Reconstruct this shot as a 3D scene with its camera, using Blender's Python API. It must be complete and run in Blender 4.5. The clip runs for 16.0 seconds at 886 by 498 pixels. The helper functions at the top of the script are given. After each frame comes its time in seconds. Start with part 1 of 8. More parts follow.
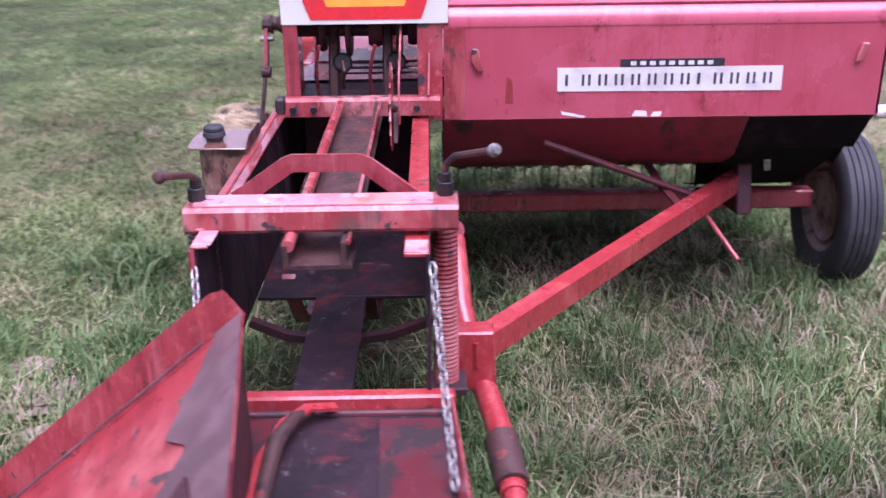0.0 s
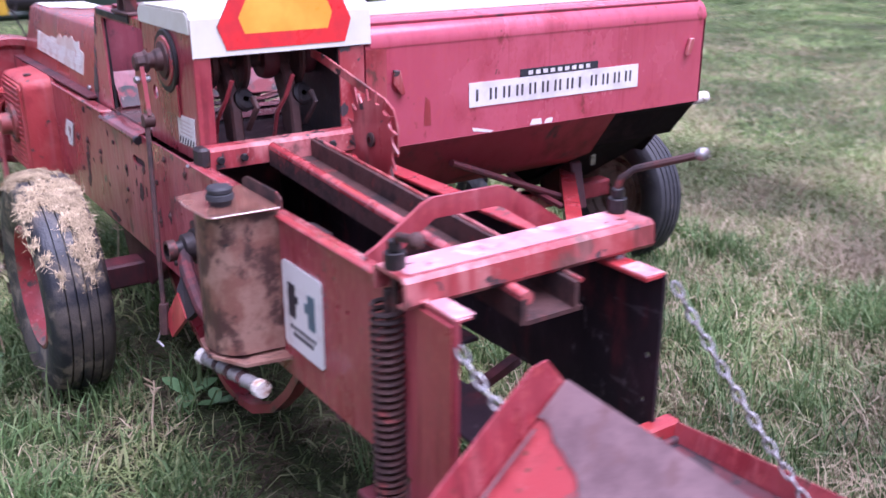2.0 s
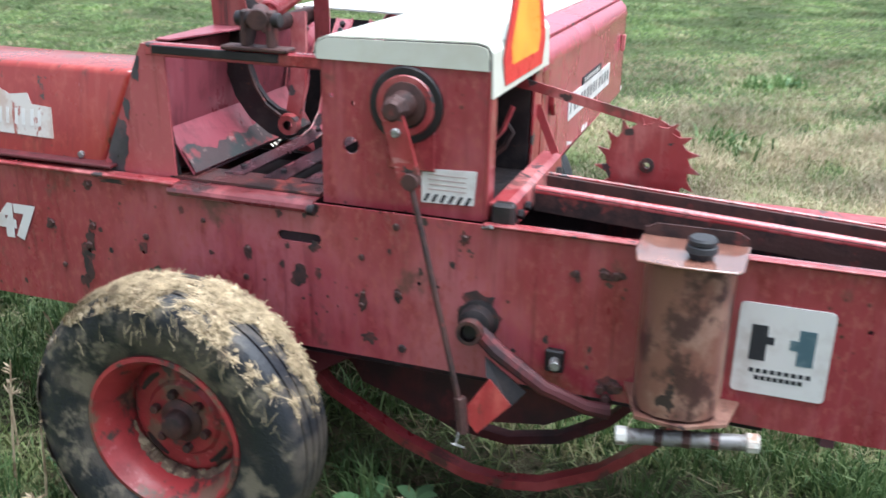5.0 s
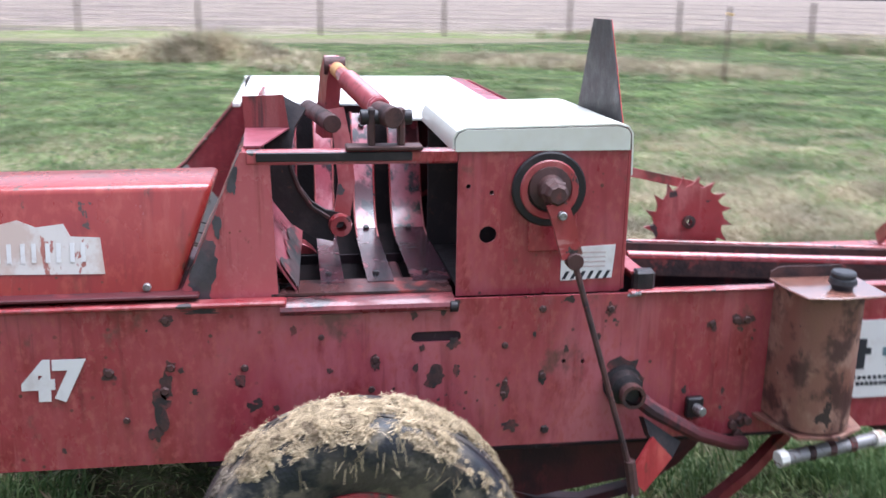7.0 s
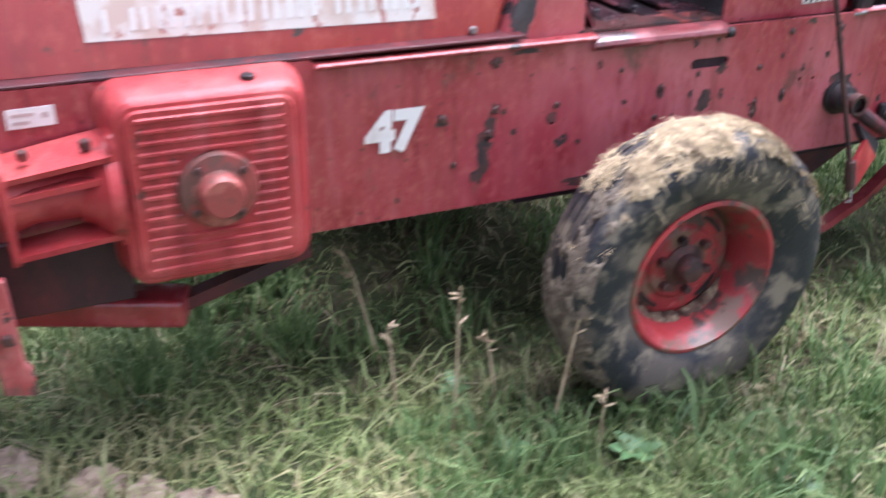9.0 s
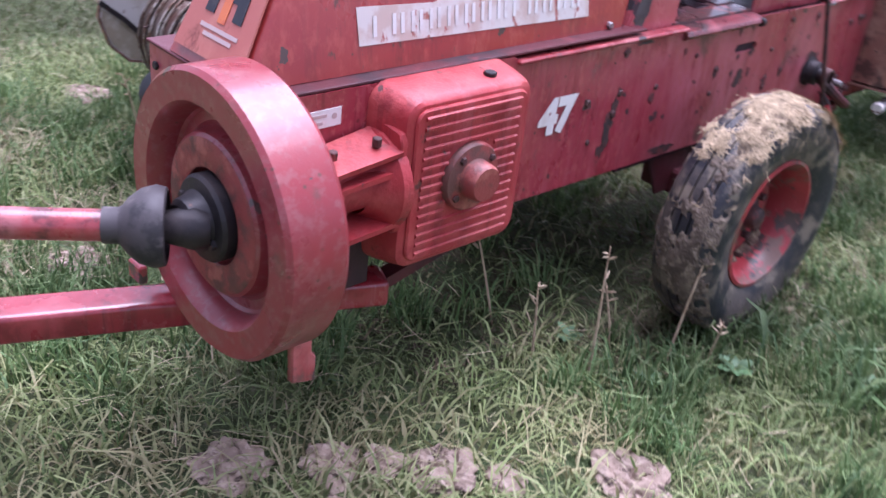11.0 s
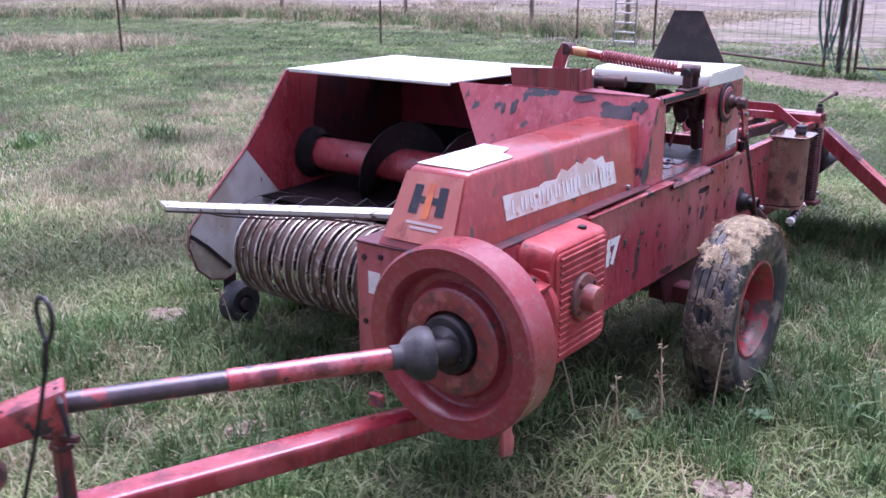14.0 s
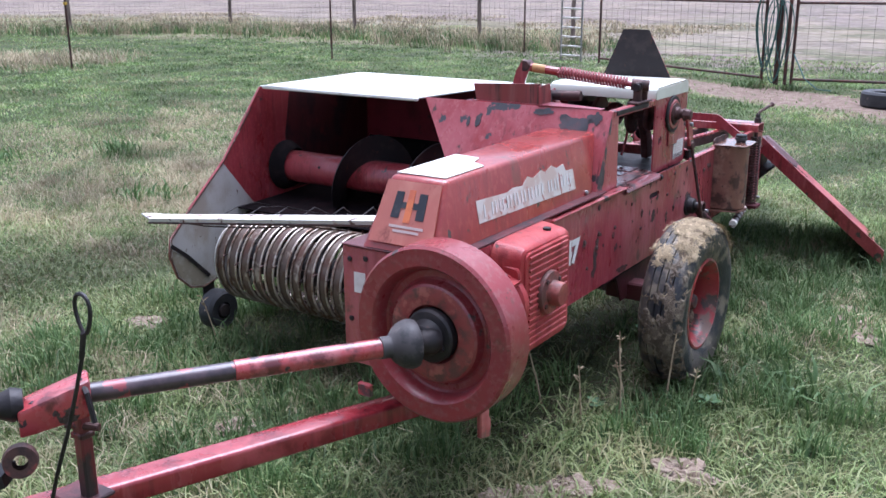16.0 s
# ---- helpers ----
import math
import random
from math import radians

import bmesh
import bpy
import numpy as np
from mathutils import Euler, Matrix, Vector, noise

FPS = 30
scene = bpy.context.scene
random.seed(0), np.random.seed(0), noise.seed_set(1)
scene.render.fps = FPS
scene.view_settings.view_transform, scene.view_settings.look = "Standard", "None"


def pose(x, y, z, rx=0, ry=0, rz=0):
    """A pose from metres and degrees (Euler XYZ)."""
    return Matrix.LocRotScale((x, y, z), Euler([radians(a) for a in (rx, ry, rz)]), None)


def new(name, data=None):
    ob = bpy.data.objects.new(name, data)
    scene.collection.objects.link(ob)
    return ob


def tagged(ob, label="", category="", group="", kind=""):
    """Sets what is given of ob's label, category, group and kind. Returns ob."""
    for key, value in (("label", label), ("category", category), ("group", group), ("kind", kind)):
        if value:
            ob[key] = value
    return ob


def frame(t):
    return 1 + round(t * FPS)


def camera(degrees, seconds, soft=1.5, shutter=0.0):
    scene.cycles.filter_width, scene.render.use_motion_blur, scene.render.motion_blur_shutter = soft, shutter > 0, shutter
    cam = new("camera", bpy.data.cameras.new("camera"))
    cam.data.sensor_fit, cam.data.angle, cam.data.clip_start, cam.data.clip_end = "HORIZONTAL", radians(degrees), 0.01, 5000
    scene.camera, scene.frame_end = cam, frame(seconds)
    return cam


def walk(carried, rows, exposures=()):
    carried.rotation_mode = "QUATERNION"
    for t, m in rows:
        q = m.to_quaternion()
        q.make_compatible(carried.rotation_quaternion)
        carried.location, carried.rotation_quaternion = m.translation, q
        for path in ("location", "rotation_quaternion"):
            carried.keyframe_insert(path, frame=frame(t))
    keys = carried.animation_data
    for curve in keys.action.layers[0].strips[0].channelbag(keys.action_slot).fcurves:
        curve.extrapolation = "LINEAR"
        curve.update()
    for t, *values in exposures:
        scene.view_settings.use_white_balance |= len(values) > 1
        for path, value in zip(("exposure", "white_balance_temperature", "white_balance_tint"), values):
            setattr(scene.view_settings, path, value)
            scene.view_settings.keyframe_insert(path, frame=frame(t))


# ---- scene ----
cam = camera(49.8, 16.0, soft=1.5, shutter=0.8)
METRES, EYE, TILT, LEAN, TURN = 9.615, 1.5, 0.0, 0.0, -0.6
ROWS = [
    (0.0, 0.0, 0.0, 0.0, -0.25, -21.45, 0.65),
    (0.5, -0.042, 0.0081, -0.0019, -8.16, -21.61, -0.05),
    (1.0, -0.0822, 0.0202, -0.0016, -17.25, -21.25, 1.32),
    (1.5, -0.1129, 0.0478, -0.0074, -25.98, -20.74, 2.76),
    (2.0, -0.1473, 0.0724, -0.0078, -33.62, -19.72, 0.0),
    (2.5, -0.1826, 0.101, -0.0063, -40.12, -21.79, -0.06),
    (3.0, -0.2013, 0.1407, -0.0074, -46.48, -20.72, 2.74),
    (3.5, -0.2213, 0.1755, -0.0052, -51.46, -20.2, 0.45),
    (4.0, -0.2464, 0.2075, -0.0037, -59.42, -20.33, 0.85),
    (4.5, -0.259, 0.2417, -0.0068, -66.06, -20.21, 0.66),
    (5.0, -0.2709, 0.2755, -0.0042, -70.46, -20.1, -1.26),
    (7.5, -0.2855, 0.4531, -0.0045, -106.07, -16.82, 0.04),
    (8.0, -0.2726, 0.4846, -0.0045, -112.51, -20.35, -0.64),
    (8.5, -0.2662, 0.5216, -0.0118, -111.83, -25.58, -1.54),
    (9.0, -0.2631, 0.5588, -0.0134, -113.53, -27.83, -1.38),
    (9.5, -0.2506, 0.5906, -0.0167, -116.5, -28.77, -2.02),
    (10.0, -0.2391, 0.6219, -0.0114, -119.6, -28.8, -4.92),
    (12.5, -0.2032, 0.7401, -0.0006, -146.94, -26.66, -3.33),
    (13.0, -0.2119, 0.7603, 0.0044, -144.35, -21.72, -0.33),
    (13.5, -0.224, 0.782, 0.0097, -141.24, -20.01, -0.15),
    (14.0, -0.2259, 0.8038, 0.0134, -142.55, -16.79, 0.14),
    (14.5, -0.2269, 0.8239, 0.016, -144.01, -16.91, 0.46),
    (15.0, -0.23, 0.83, 0.0176, -144.92, -16.17, 0.03),
    (15.5, -0.2351, 0.8344, 0.0183, -145.59, -15.65, 0.34),
    (16.0, -0.2356, 0.8344, 0.0181, -145.75, -16.02, 0.25),
]
walk(cam, [(t, pose(0, 0, EYE, TILT, LEAN, TURN) @ pose(METRES * x, METRES * y, METRES * z, 90 + pitch, roll, yaw)) for t, x, y, z, yaw, pitch, roll in ROWS],
     exposures=[(0.0, 1.84, 5400, 42), (0.5, 1.84, 5350, 44), (1.5, 1.93, 5250, 45), (2.5, 2.1, 5400, 28), (3.0, 2.15, 5500, 17), (3.5, 2.15, 5650, 10), (5.0, 2.15, 5600, 6), (7.5, 2.17, 5450, 17), (8.5, 2.15, 5500, 20), (9.0, 2.60, 5600, 20), (9.5, 2.58, 5500, 25), (10.0, 2.44, 5400, 30), (12.5, 2.12, 5250, 40), (13.0, 2.3, 5150, 44), (13.5, 2.15, 5150, 40), (14.5, 1.93, 5250, 32), (16.0, 1.9, 5300, 17)])
# ---- light ----
world = bpy.data.worlds.new("overcast_sky")
scene.world = world
world.use_nodes = True
wt = world.node_tree
for n in list(wt.nodes):
    wt.nodes.remove(n)
sky = wt.nodes.new("ShaderNodeTexSky")
sky.sky_type, sky.sun_disc = "NISHITA", False
sky.sun_elevation, sky.sun_rotation = radians(72), radians(163)
sky.air_density, sky.dust_density, sky.ozone_density = 1.0, 3.0, 1.0
veil = wt.nodes.new("ShaderNodeHueSaturation")
veil.inputs["Saturation"].default_value = 0.25
back = wt.nodes.new("ShaderNodeBackground")
back.inputs["Strength"].default_value = 0.074
# an overcast sky grows brighter towards the zenith
way = wt.nodes.new("ShaderNodeTexCoord")
updown = wt.nodes.new("ShaderNodeSeparateXYZ")
wt.links.new(way.outputs["Generated"], updown.inputs[0])
rise = wt.nodes.new("ShaderNodeMapRange")
rise.inputs["To Min"].default_value, rise.inputs["To Max"].default_value = 0.55, 1.20
wt.links.new(updown.outputs["Z"], rise.inputs["Value"])
cloud = wt.nodes.new("ShaderNodeVectorMath")
cloud.operation = "SCALE"
wt.links.new(veil.outputs[0], cloud.inputs[0])
wt.links.new(rise.outputs[0], cloud.inputs["Scale"])
wout = wt.nodes.new("ShaderNodeOutputWorld")
wt.links.new(sky.outputs[0], veil.inputs["Color"])
wt.links.new(cloud.outputs[0], back.inputs["Color"])
wt.links.new(back.outputs[0], wout.inputs[0])
sun = new("sun", bpy.data.lights.new("sun", "SUN"))
sun.data.energy, sun.data.angle, sun.data.color = 1.4, radians(60), (1.0, 0.97, 0.93)
sun.matrix_world = pose(0, 0, 30, 18, 0, 17)

# ---- materials ----
def mat(name, base, rough=0.5, metal=0.0, layers=(), bump=(), spec=0.5, island=0.0, objvar=0.0, roughvar=0.15, drips=None, chips=None, specks=None, scratch=None, coat=0.0, dent=None):
    """dent: (scale, depth) of the sheet's waviness; drips: (dark, pale, amount) runs down upright faces; chips: (colour, scale, level) hard-edged flakes; specks: (colour, scale, size) rust dots; scratch: (colour, amount).
    layers: (colour, scale, low, high, stretch) noise patches laid over the base; bump: (scale, strength, distance)."""
    m = bpy.data.materials.new(name)
    m.use_nodes = True
    nt = m.node_tree
    b = nt.nodes["Principled BSDF"]
    b.inputs["Roughness"].default_value, b.inputs["Metallic"].default_value = rough, metal
    b.inputs["Specular IOR Level"].default_value = spec
    b.inputs["Coat Weight"].default_value, b.inputs["Coat Roughness"].default_value = coat, 0.12
    geo = nt.nodes.new("ShaderNodeNewGeometry")
    rgb = nt.nodes.new("ShaderNodeRGB")
    rgb.outputs[0].default_value = (*base, 1)
    col = rgb.outputs[0]
    first = None
    for i, (c, scale, lo, hi, stretch) in enumerate(layers):
        mp = nt.nodes.new("ShaderNodeMapping")
        mp.inputs["Location"].default_value = (3.7 * i + 1.3, 1.9 * i, 7.1 * i)
        mp.inputs["Scale"].default_value = (scale, scale, scale * stretch)
        nt.links.new(geo.outputs["Position"], mp.inputs[0])
        nz = nt.nodes.new("ShaderNodeTexNoise")
        nz.inputs["Scale"].default_value, nz.inputs["Detail"].default_value, nz.inputs["Roughness"].default_value = 1.0, 7.0, 0.62
        nt.links.new(mp.outputs[0], nz.inputs["Vector"])
        mr = nt.nodes.new("ShaderNodeMapRange")
        mr.interpolation_type = "SMOOTHSTEP"
        mr.inputs["From Min"].default_value, mr.inputs["From Max"].default_value = lo, hi
        nt.links.new(nz.outputs["Fac"], mr.inputs["Value"])
        mx = nt.nodes.new("ShaderNodeMix")
        mx.data_type = "RGBA"
        nt.links.new(mr.outputs[0], mx.inputs["Factor"])
        nt.links.new(col, mx.inputs["A"])
        mx.inputs["B"].default_value = (*c, 1)
        col = mx.outputs["Result"]
        if i == 0:
            first = nz
    dull = None

    def noise_at(scale, place, detail=5.0, rough_=0.6):
        mp = nt.nodes.new("ShaderNodeMapping")
        mp.inputs["Location"].default_value, mp.inputs["Scale"].default_value = place, scale
        nt.links.new(geo.outputs["Position"], mp.inputs[0])
        nz = nt.nodes.new("ShaderNodeTexNoise")
        nz.inputs["Scale"].default_value, nz.inputs["Detail"].default_value, nz.inputs["Roughness"].default_value = 1.0, detail, rough_
        nt.links.new(mp.outputs[0], nz.inputs["Vector"])
        return nz.outputs["Fac"]

    def ramp(sock, lo, hi, top=1.0):
        mr = nt.nodes.new("ShaderNodeMapRange")
        mr.interpolation_type = "SMOOTHSTEP"
        mr.inputs["From Min"].default_value, mr.inputs["From Max"].default_value, mr.inputs["To Max"].default_value = lo, hi, top
        nt.links.new(sock, mr.inputs["Value"])
        return mr.outputs[0]

    def times(a, b):
        mm = nt.nodes.new("ShaderNodeMath")
        mm.operation = "MULTIPLY"
        nt.links.new(a, mm.inputs[0]), nt.links.new(b, mm.inputs[1])
        return mm.outputs[0]

    def lay(fac, colour):
        mx = nt.nodes.new("ShaderNodeMix")
        mx.data_type = "RGBA"
        nt.links.new(fac, mx.inputs["Factor"]), nt.links.new(col, mx.inputs["A"])
        mx.inputs["B"].default_value = (*colour, 1)
        return mx.outputs["Result"]

    if drips:
        dark, pale, amount = drips
        col = lay(times(ramp(noise_at((26, 26, 2.2), (4, 9, 1)), 0.50, 0.66, amount), ramp(noise_at((3.1, 3.1, 2.0), (7, 2, 5)), 0.40, 0.58)), pale)
        col = lay(times(ramp(noise_at((34, 34, 1.8), (1, 3, 8)), 0.52, 0.64, amount), ramp(noise_at((2.6, 2.6, 2.6), (2, 6, 3)), 0.42, 0.60)), dark)
    if scratch:
        col = lay(times(ramp(noise_at((90, 9, 60), (5, 1, 2), 3.0), 0.62, 0.70, scratch[1]), ramp(noise_at((6, 6, 6), (8, 8, 1)), 0.44, 0.60)), scratch[0])
    if chips:
        dull = ramp(noise_at((chips[1],) * 3, (3, 3, 6), 6.0, 0.55), chips[2], chips[2] + 0.012)
        col = lay(dull, chips[0])
    if specks:
        vo = nt.nodes.new("ShaderNodeTexVoronoi")
        vo.inputs["Scale"].default_value, vo.inputs["Randomness"].default_value = specks[1], 1.0
        nt.links.new(geo.outputs["Position"], vo.inputs["Vector"])
        sz = ramp(vo.outputs["Distance"], specks[2], specks[2] * 0.6)
        col = lay(times(sz, ramp(noise_at((5, 5, 5), (6, 1, 9)), 0.46, 0.60, 0.85)), specks[0])
    if island or objvar:
        if island:
            src = geo.outputs["Random Per Island"]
        else:
            oi = nt.nodes.new("ShaderNodeObjectInfo")
            src = oi.outputs["Random"]
        amount = island or objvar
        mr = nt.nodes.new("ShaderNodeMapRange")
        mr.inputs["To Min"].default_value, mr.inputs["To Max"].default_value = 1 - amount, 1 + amount
        nt.links.new(src, mr.inputs["Value"])
        hs = nt.nodes.new("ShaderNodeHueSaturation")
        nt.links.new(mr.outputs[0], hs.inputs["Value"])
        nt.links.new(col, hs.inputs["Color"])
        col = hs.outputs[0]
    nt.links.new(col, b.inputs["Base Color"])
    if first and roughvar:
        mr = nt.nodes.new("ShaderNodeMapRange")
        mr.inputs["From Min"].default_value, mr.inputs["From Max"].default_value = 0.3, 0.7
        mr.inputs["To Min"].default_value, mr.inputs["To Max"].default_value = max(0.05, rough - roughvar), min(1.0, rough + roughvar)
        nt.links.new(first.outputs["Fac"], mr.inputs["Value"])
        nt.links.new(mr.outputs[0], b.inputs["Roughness"])
    if bump:
        nz = nt.nodes.new("ShaderNodeTexNoise")
        nz.inputs["Scale"].default_value, nz.inputs["Detail"].default_value = bump[0], 6.0
        nt.links.new(geo.outputs["Position"], nz.inputs["Vector"])
        bp = nt.nodes.new("ShaderNodeBump")
        bp.inputs["Strength"].default_value, bp.inputs["Distance"].default_value = bump[1], bump[2]
        if dull:
            hi_ = nt.nodes.new("ShaderNodeMath")
            hi_.operation = "SUBTRACT"
            nt.links.new(nz.outputs["Fac"], hi_.inputs[0]), nt.links.new(dull, hi_.inputs[1])
            nt.links.new(hi_.outputs[0], bp.inputs["Height"])
        else:
            nt.links.new(nz.outputs["Fac"], bp.inputs["Height"])
        last = bp
        if dent:
            wave = nt.nodes.new("ShaderNodeBump")
            wave.inputs["Strength"].default_value, wave.inputs["Distance"].default_value = 1.0, dent[1]
            nt.links.new(noise_at((dent[0], dent[0], dent[0] * 0.38), (2, 8, 4), 2.5, 0.5), wave.inputs["Height"])
            nt.links.new(bp.outputs[0], wave.inputs["Normal"])
            last = wave
        nt.links.new(last.outputs[0], b.inputs["Normal"])
    return m


RUST = (0.10, 0.040, 0.026)
DRIP = (0.105, 0.014, 0.018)
PALE = (0.44, 0.125, 0.130)
RED = mat("weathered_red_paint", (0.270, 0.032, 0.043), 0.34, 0.0, [
    ((0.39, 0.072, 0.082), 2.2, 0.42, 0.68, 0.6), ((0.22, 0.018, 0.024), 7.0, 0.50, 0.70, 0.4), ((0.36, 0.060, 0.062), 55.0, 0.48, 0.66, 0.8),
    ((0.12, 0.036, 0.030), 16.0, 0.61, 0.70, 0.5)], (260.0, 0.12, 0.002), drips=(DRIP, PALE, 0.55), chips=((0.060, 0.040, 0.038), 11.0, 0.665), specks=(RUST, 30.0, 0.13), coat=0.55, dent=(18.0, 0.008))
SIDE = mat("streaked_red_paint", (0.285, 0.036, 0.050), 0.34, 0.0, [
    ((0.40, 0.105, 0.122), 3.0, 0.42, 0.68, 0.5), ((0.22, 0.020, 0.028), 9.0, 0.50, 0.68, 0.5), ((0.35, 0.075, 0.075), 48.0, 0.48, 0.66, 0.7),
    ((0.14, 0.050, 0.046), 7.0, 0.59, 0.69, 0.8)], (260.0, 0.15, 0.002), drips=((0.135, 0.018, 0.024), (0.40, 0.105, 0.120), 0.50), chips=((0.050, 0.034, 0.034), 9.0, 0.685), specks=((0.055, 0.026, 0.022), 26.0, 0.15), coat=0.5, dent=(16.0, 0.007))
BRIGHT = mat("fresh_red_paint", (0.35, 0.034, 0.038), 0.32, 0.0, [
    ((0.31, 0.024, 0.028), 5.0, 0.42, 0.64, 0.6), ((0.46, 0.090, 0.075), 8.0, 0.54, 0.72, 0.6), ((0.43, 0.065, 0.062), 60.0, 0.50, 0.68, 0.8), (RUST, 22.0, 0.62, 0.70, 0.7)], (240.0, 0.12, 0.002),
    drips=(DRIP, PALE, 0.35), chips=((0.11, 0.045, 0.038), 13.0, 0.668), scratch=((0.10, 0.040, 0.038), 0.8), coat=0.4)
WORN = mat("worn_red_paint", (0.31, 0.042, 0.047), 0.36, 0.0, [
    ((0.47, 0.15, 0.145), 4.0, 0.46, 0.62, 0.7), ((0.25, 0.028, 0.032), 10.0, 0.48, 0.66, 0.7), ((0.15, 0.058, 0.052), 6.5, 0.56, 0.64, 0.8)], (220.0, 0.2, 0.002),
    drips=((0.085, 0.022, 0.022), (0.50, 0.19, 0.18), 0.6), chips=((0.055, 0.036, 0.038), 17.0, 0.62), scratch=((0.50, 0.24, 0.22), 0.7), coat=0.35)
PEELED = mat("peeling_red_paint", (0.42, 0.095, 0.108), 0.32, 0.0, [
    ((0.33, 0.034, 0.040), 2.6, 0.42, 0.62, 0.7), ((0.45, 0.12, 0.125), 40.0, 0.50, 0.68, 0.8), ((0.09, 0.045, 0.038), 21.0, 0.63, 0.70, 0.5)], (230.0, 0.15, 0.002),
    drips=(DRIP, PALE, 0.4), chips=((0.060, 0.052, 0.058), 5.2, 0.588), specks=(RUST, 34.0, 0.12), coat=0.4)
FADED = mat("orange_faded_red_paint", (0.300, 0.034, 0.027), 0.30, 0.0, [
    ((0.27, 0.026, 0.026), 2.5, 0.44, 0.62, 0.6), ((0.36, 0.060, 0.044), 38.0, 0.48, 0.68, 0.6), ((0.20, 0.045, 0.030), 7.0, 0.55, 0.68, 0.4), (RUST, 30.0, 0.64, 0.72, 0.5)], (250.0, 0.1, 0.002),
    drips=((0.15, 0.022, 0.018), (0.40, 0.090, 0.065), 0.38), chips=((0.075, 0.042, 0.034), 14.0, 0.672), specks=(RUST, 30.0, 0.12), coat=0.55)
PANEL = mat("smooth_faded_red_paint", (0.42, 0.066, 0.100), 0.28, 0.0, [
    ((0.52, 0.105, 0.150), 1.6, 0.40, 0.66, 0.8), ((0.33, 0.038, 0.058), 5.0, 0.48, 0.70, 0.7), ((0.44, 0.070, 0.095), 50.0, 0.50, 0.68, 0.8), ((0.22, 0.036, 0.042), 14.0, 0.63, 0.72, 0.7)], (260.0, 0.08, 0.002),
    drips=((0.27, 0.024, 0.040), (0.47, 0.090, 0.120), 0.28), chips=((0.13, 0.045, 0.045), 15.0, 0.70), specks=(RUST, 18.0, 0.10), coat=0.4)
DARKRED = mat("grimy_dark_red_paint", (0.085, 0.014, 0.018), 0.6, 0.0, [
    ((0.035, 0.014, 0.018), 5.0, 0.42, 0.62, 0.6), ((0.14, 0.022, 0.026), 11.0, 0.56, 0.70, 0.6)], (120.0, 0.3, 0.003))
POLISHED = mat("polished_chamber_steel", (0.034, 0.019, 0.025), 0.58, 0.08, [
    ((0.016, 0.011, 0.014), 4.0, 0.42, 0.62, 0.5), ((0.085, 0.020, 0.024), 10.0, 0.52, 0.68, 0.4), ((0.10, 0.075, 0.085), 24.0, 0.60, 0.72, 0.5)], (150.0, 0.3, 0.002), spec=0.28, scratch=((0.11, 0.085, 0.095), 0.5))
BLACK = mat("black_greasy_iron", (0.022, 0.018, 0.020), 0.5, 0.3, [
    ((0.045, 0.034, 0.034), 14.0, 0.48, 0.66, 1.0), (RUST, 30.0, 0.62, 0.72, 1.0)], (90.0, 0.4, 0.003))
BROWNIRON = mat("rusty_greasy_iron", (0.085, 0.040, 0.036), 0.6, 0.3, [
    ((0.035, 0.022, 0.022), 12.0, 0.46, 0.64, 1.0), ((0.22, 0.05, 0.045), 20.0, 0.58, 0.70, 1.0)], (110.0, 0.4, 0.003))
TANK = mat("rusted_copper_coloured_paint", (0.225, 0.100, 0.074), 0.42, 0.1, [
    ((0.35, 0.20, 0.150), 8.0, 0.46, 0.62, 0.9), ((0.075, 0.034, 0.030), 10.0, 0.50, 0.62, 0.9), ((0.05, 0.030, 0.028), 17.0, 0.60, 0.70, 0.4)], (160.0, 0.3, 0.003), drips=((0.055, 0.026, 0.022), (0.30, 0.15, 0.12), 0.35), chips=((0.045, 0.028, 0.026), 12.0, 0.64))
WETLID = mat("wet_rusted_paint", (0.17, 0.075, 0.055), 0.14, 0.0, [((0.24, 0.11, 0.08), 7.0, 0.44, 0.62, 1.0)], (60.0, 0.05, 0.003), spec=0.9, coat=1.0)
WHITE = mat("chalky_white_paint", (0.72, 0.70, 0.66), 0.5, 0.0, [
    ((0.62, 0.58, 0.50), 3.0, 0.48, 0.70, 1.0), ((0.34, 0.20, 0.14), 13.0, 0.66, 0.74, 0.7)], (220.0, 0.1, 0.002))
CREAM = mat("yellowed_white_paint", (0.66, 0.65, 0.57), 0.42, 0.0, [
    ((0.58, 0.55, 0.45), 3.0, 0.46, 0.70, 1.0), ((0.22, 0.14, 0.10), 26.0, 0.70, 0.76, 0.7)], (220.0, 0.08, 0.002))
CHIPPED = mat("chipped_white_paint", (0.66, 0.62, 0.57), 0.55, 0.0, [
    ((0.40, 0.24, 0.16), 9.0, 0.55, 0.66, 1.0), ((0.13, 0.065, 0.045), 22.0, 0.57, 0.64, 1.0)], (160.0, 0.3, 0.003))
GREYPAINT = mat("dull_grey_white_paint", (0.47, 0.45, 0.43), 0.5, 0.0, [
    ((0.36, 0.31, 0.26), 5.0, 0.46, 0.66, 0.6), (RUST, 24.0, 0.63, 0.70, 0.7)], (180.0, 0.15, 0.002))
BAND = mat("worn_reel_band_steel", (0.105, 0.072, 0.056), 0.42, 0.3, [
    ((0.36, 0.30, 0.24), 9.0, 0.56, 0.66, 1.0), ((0.085, 0.042, 0.030), 12.0, 0.50, 0.60, 1.0)], (120.0, 0.2, 0.002), objvar=0.35)
GALV = mat("galvanised_steel", (0.36, 0.35, 0.35), 0.42, 0.7, [((0.17, 0.14, 0.125), 60.0, 0.46, 0.66, 1.0)], (200.0, 0.1, 0.001))
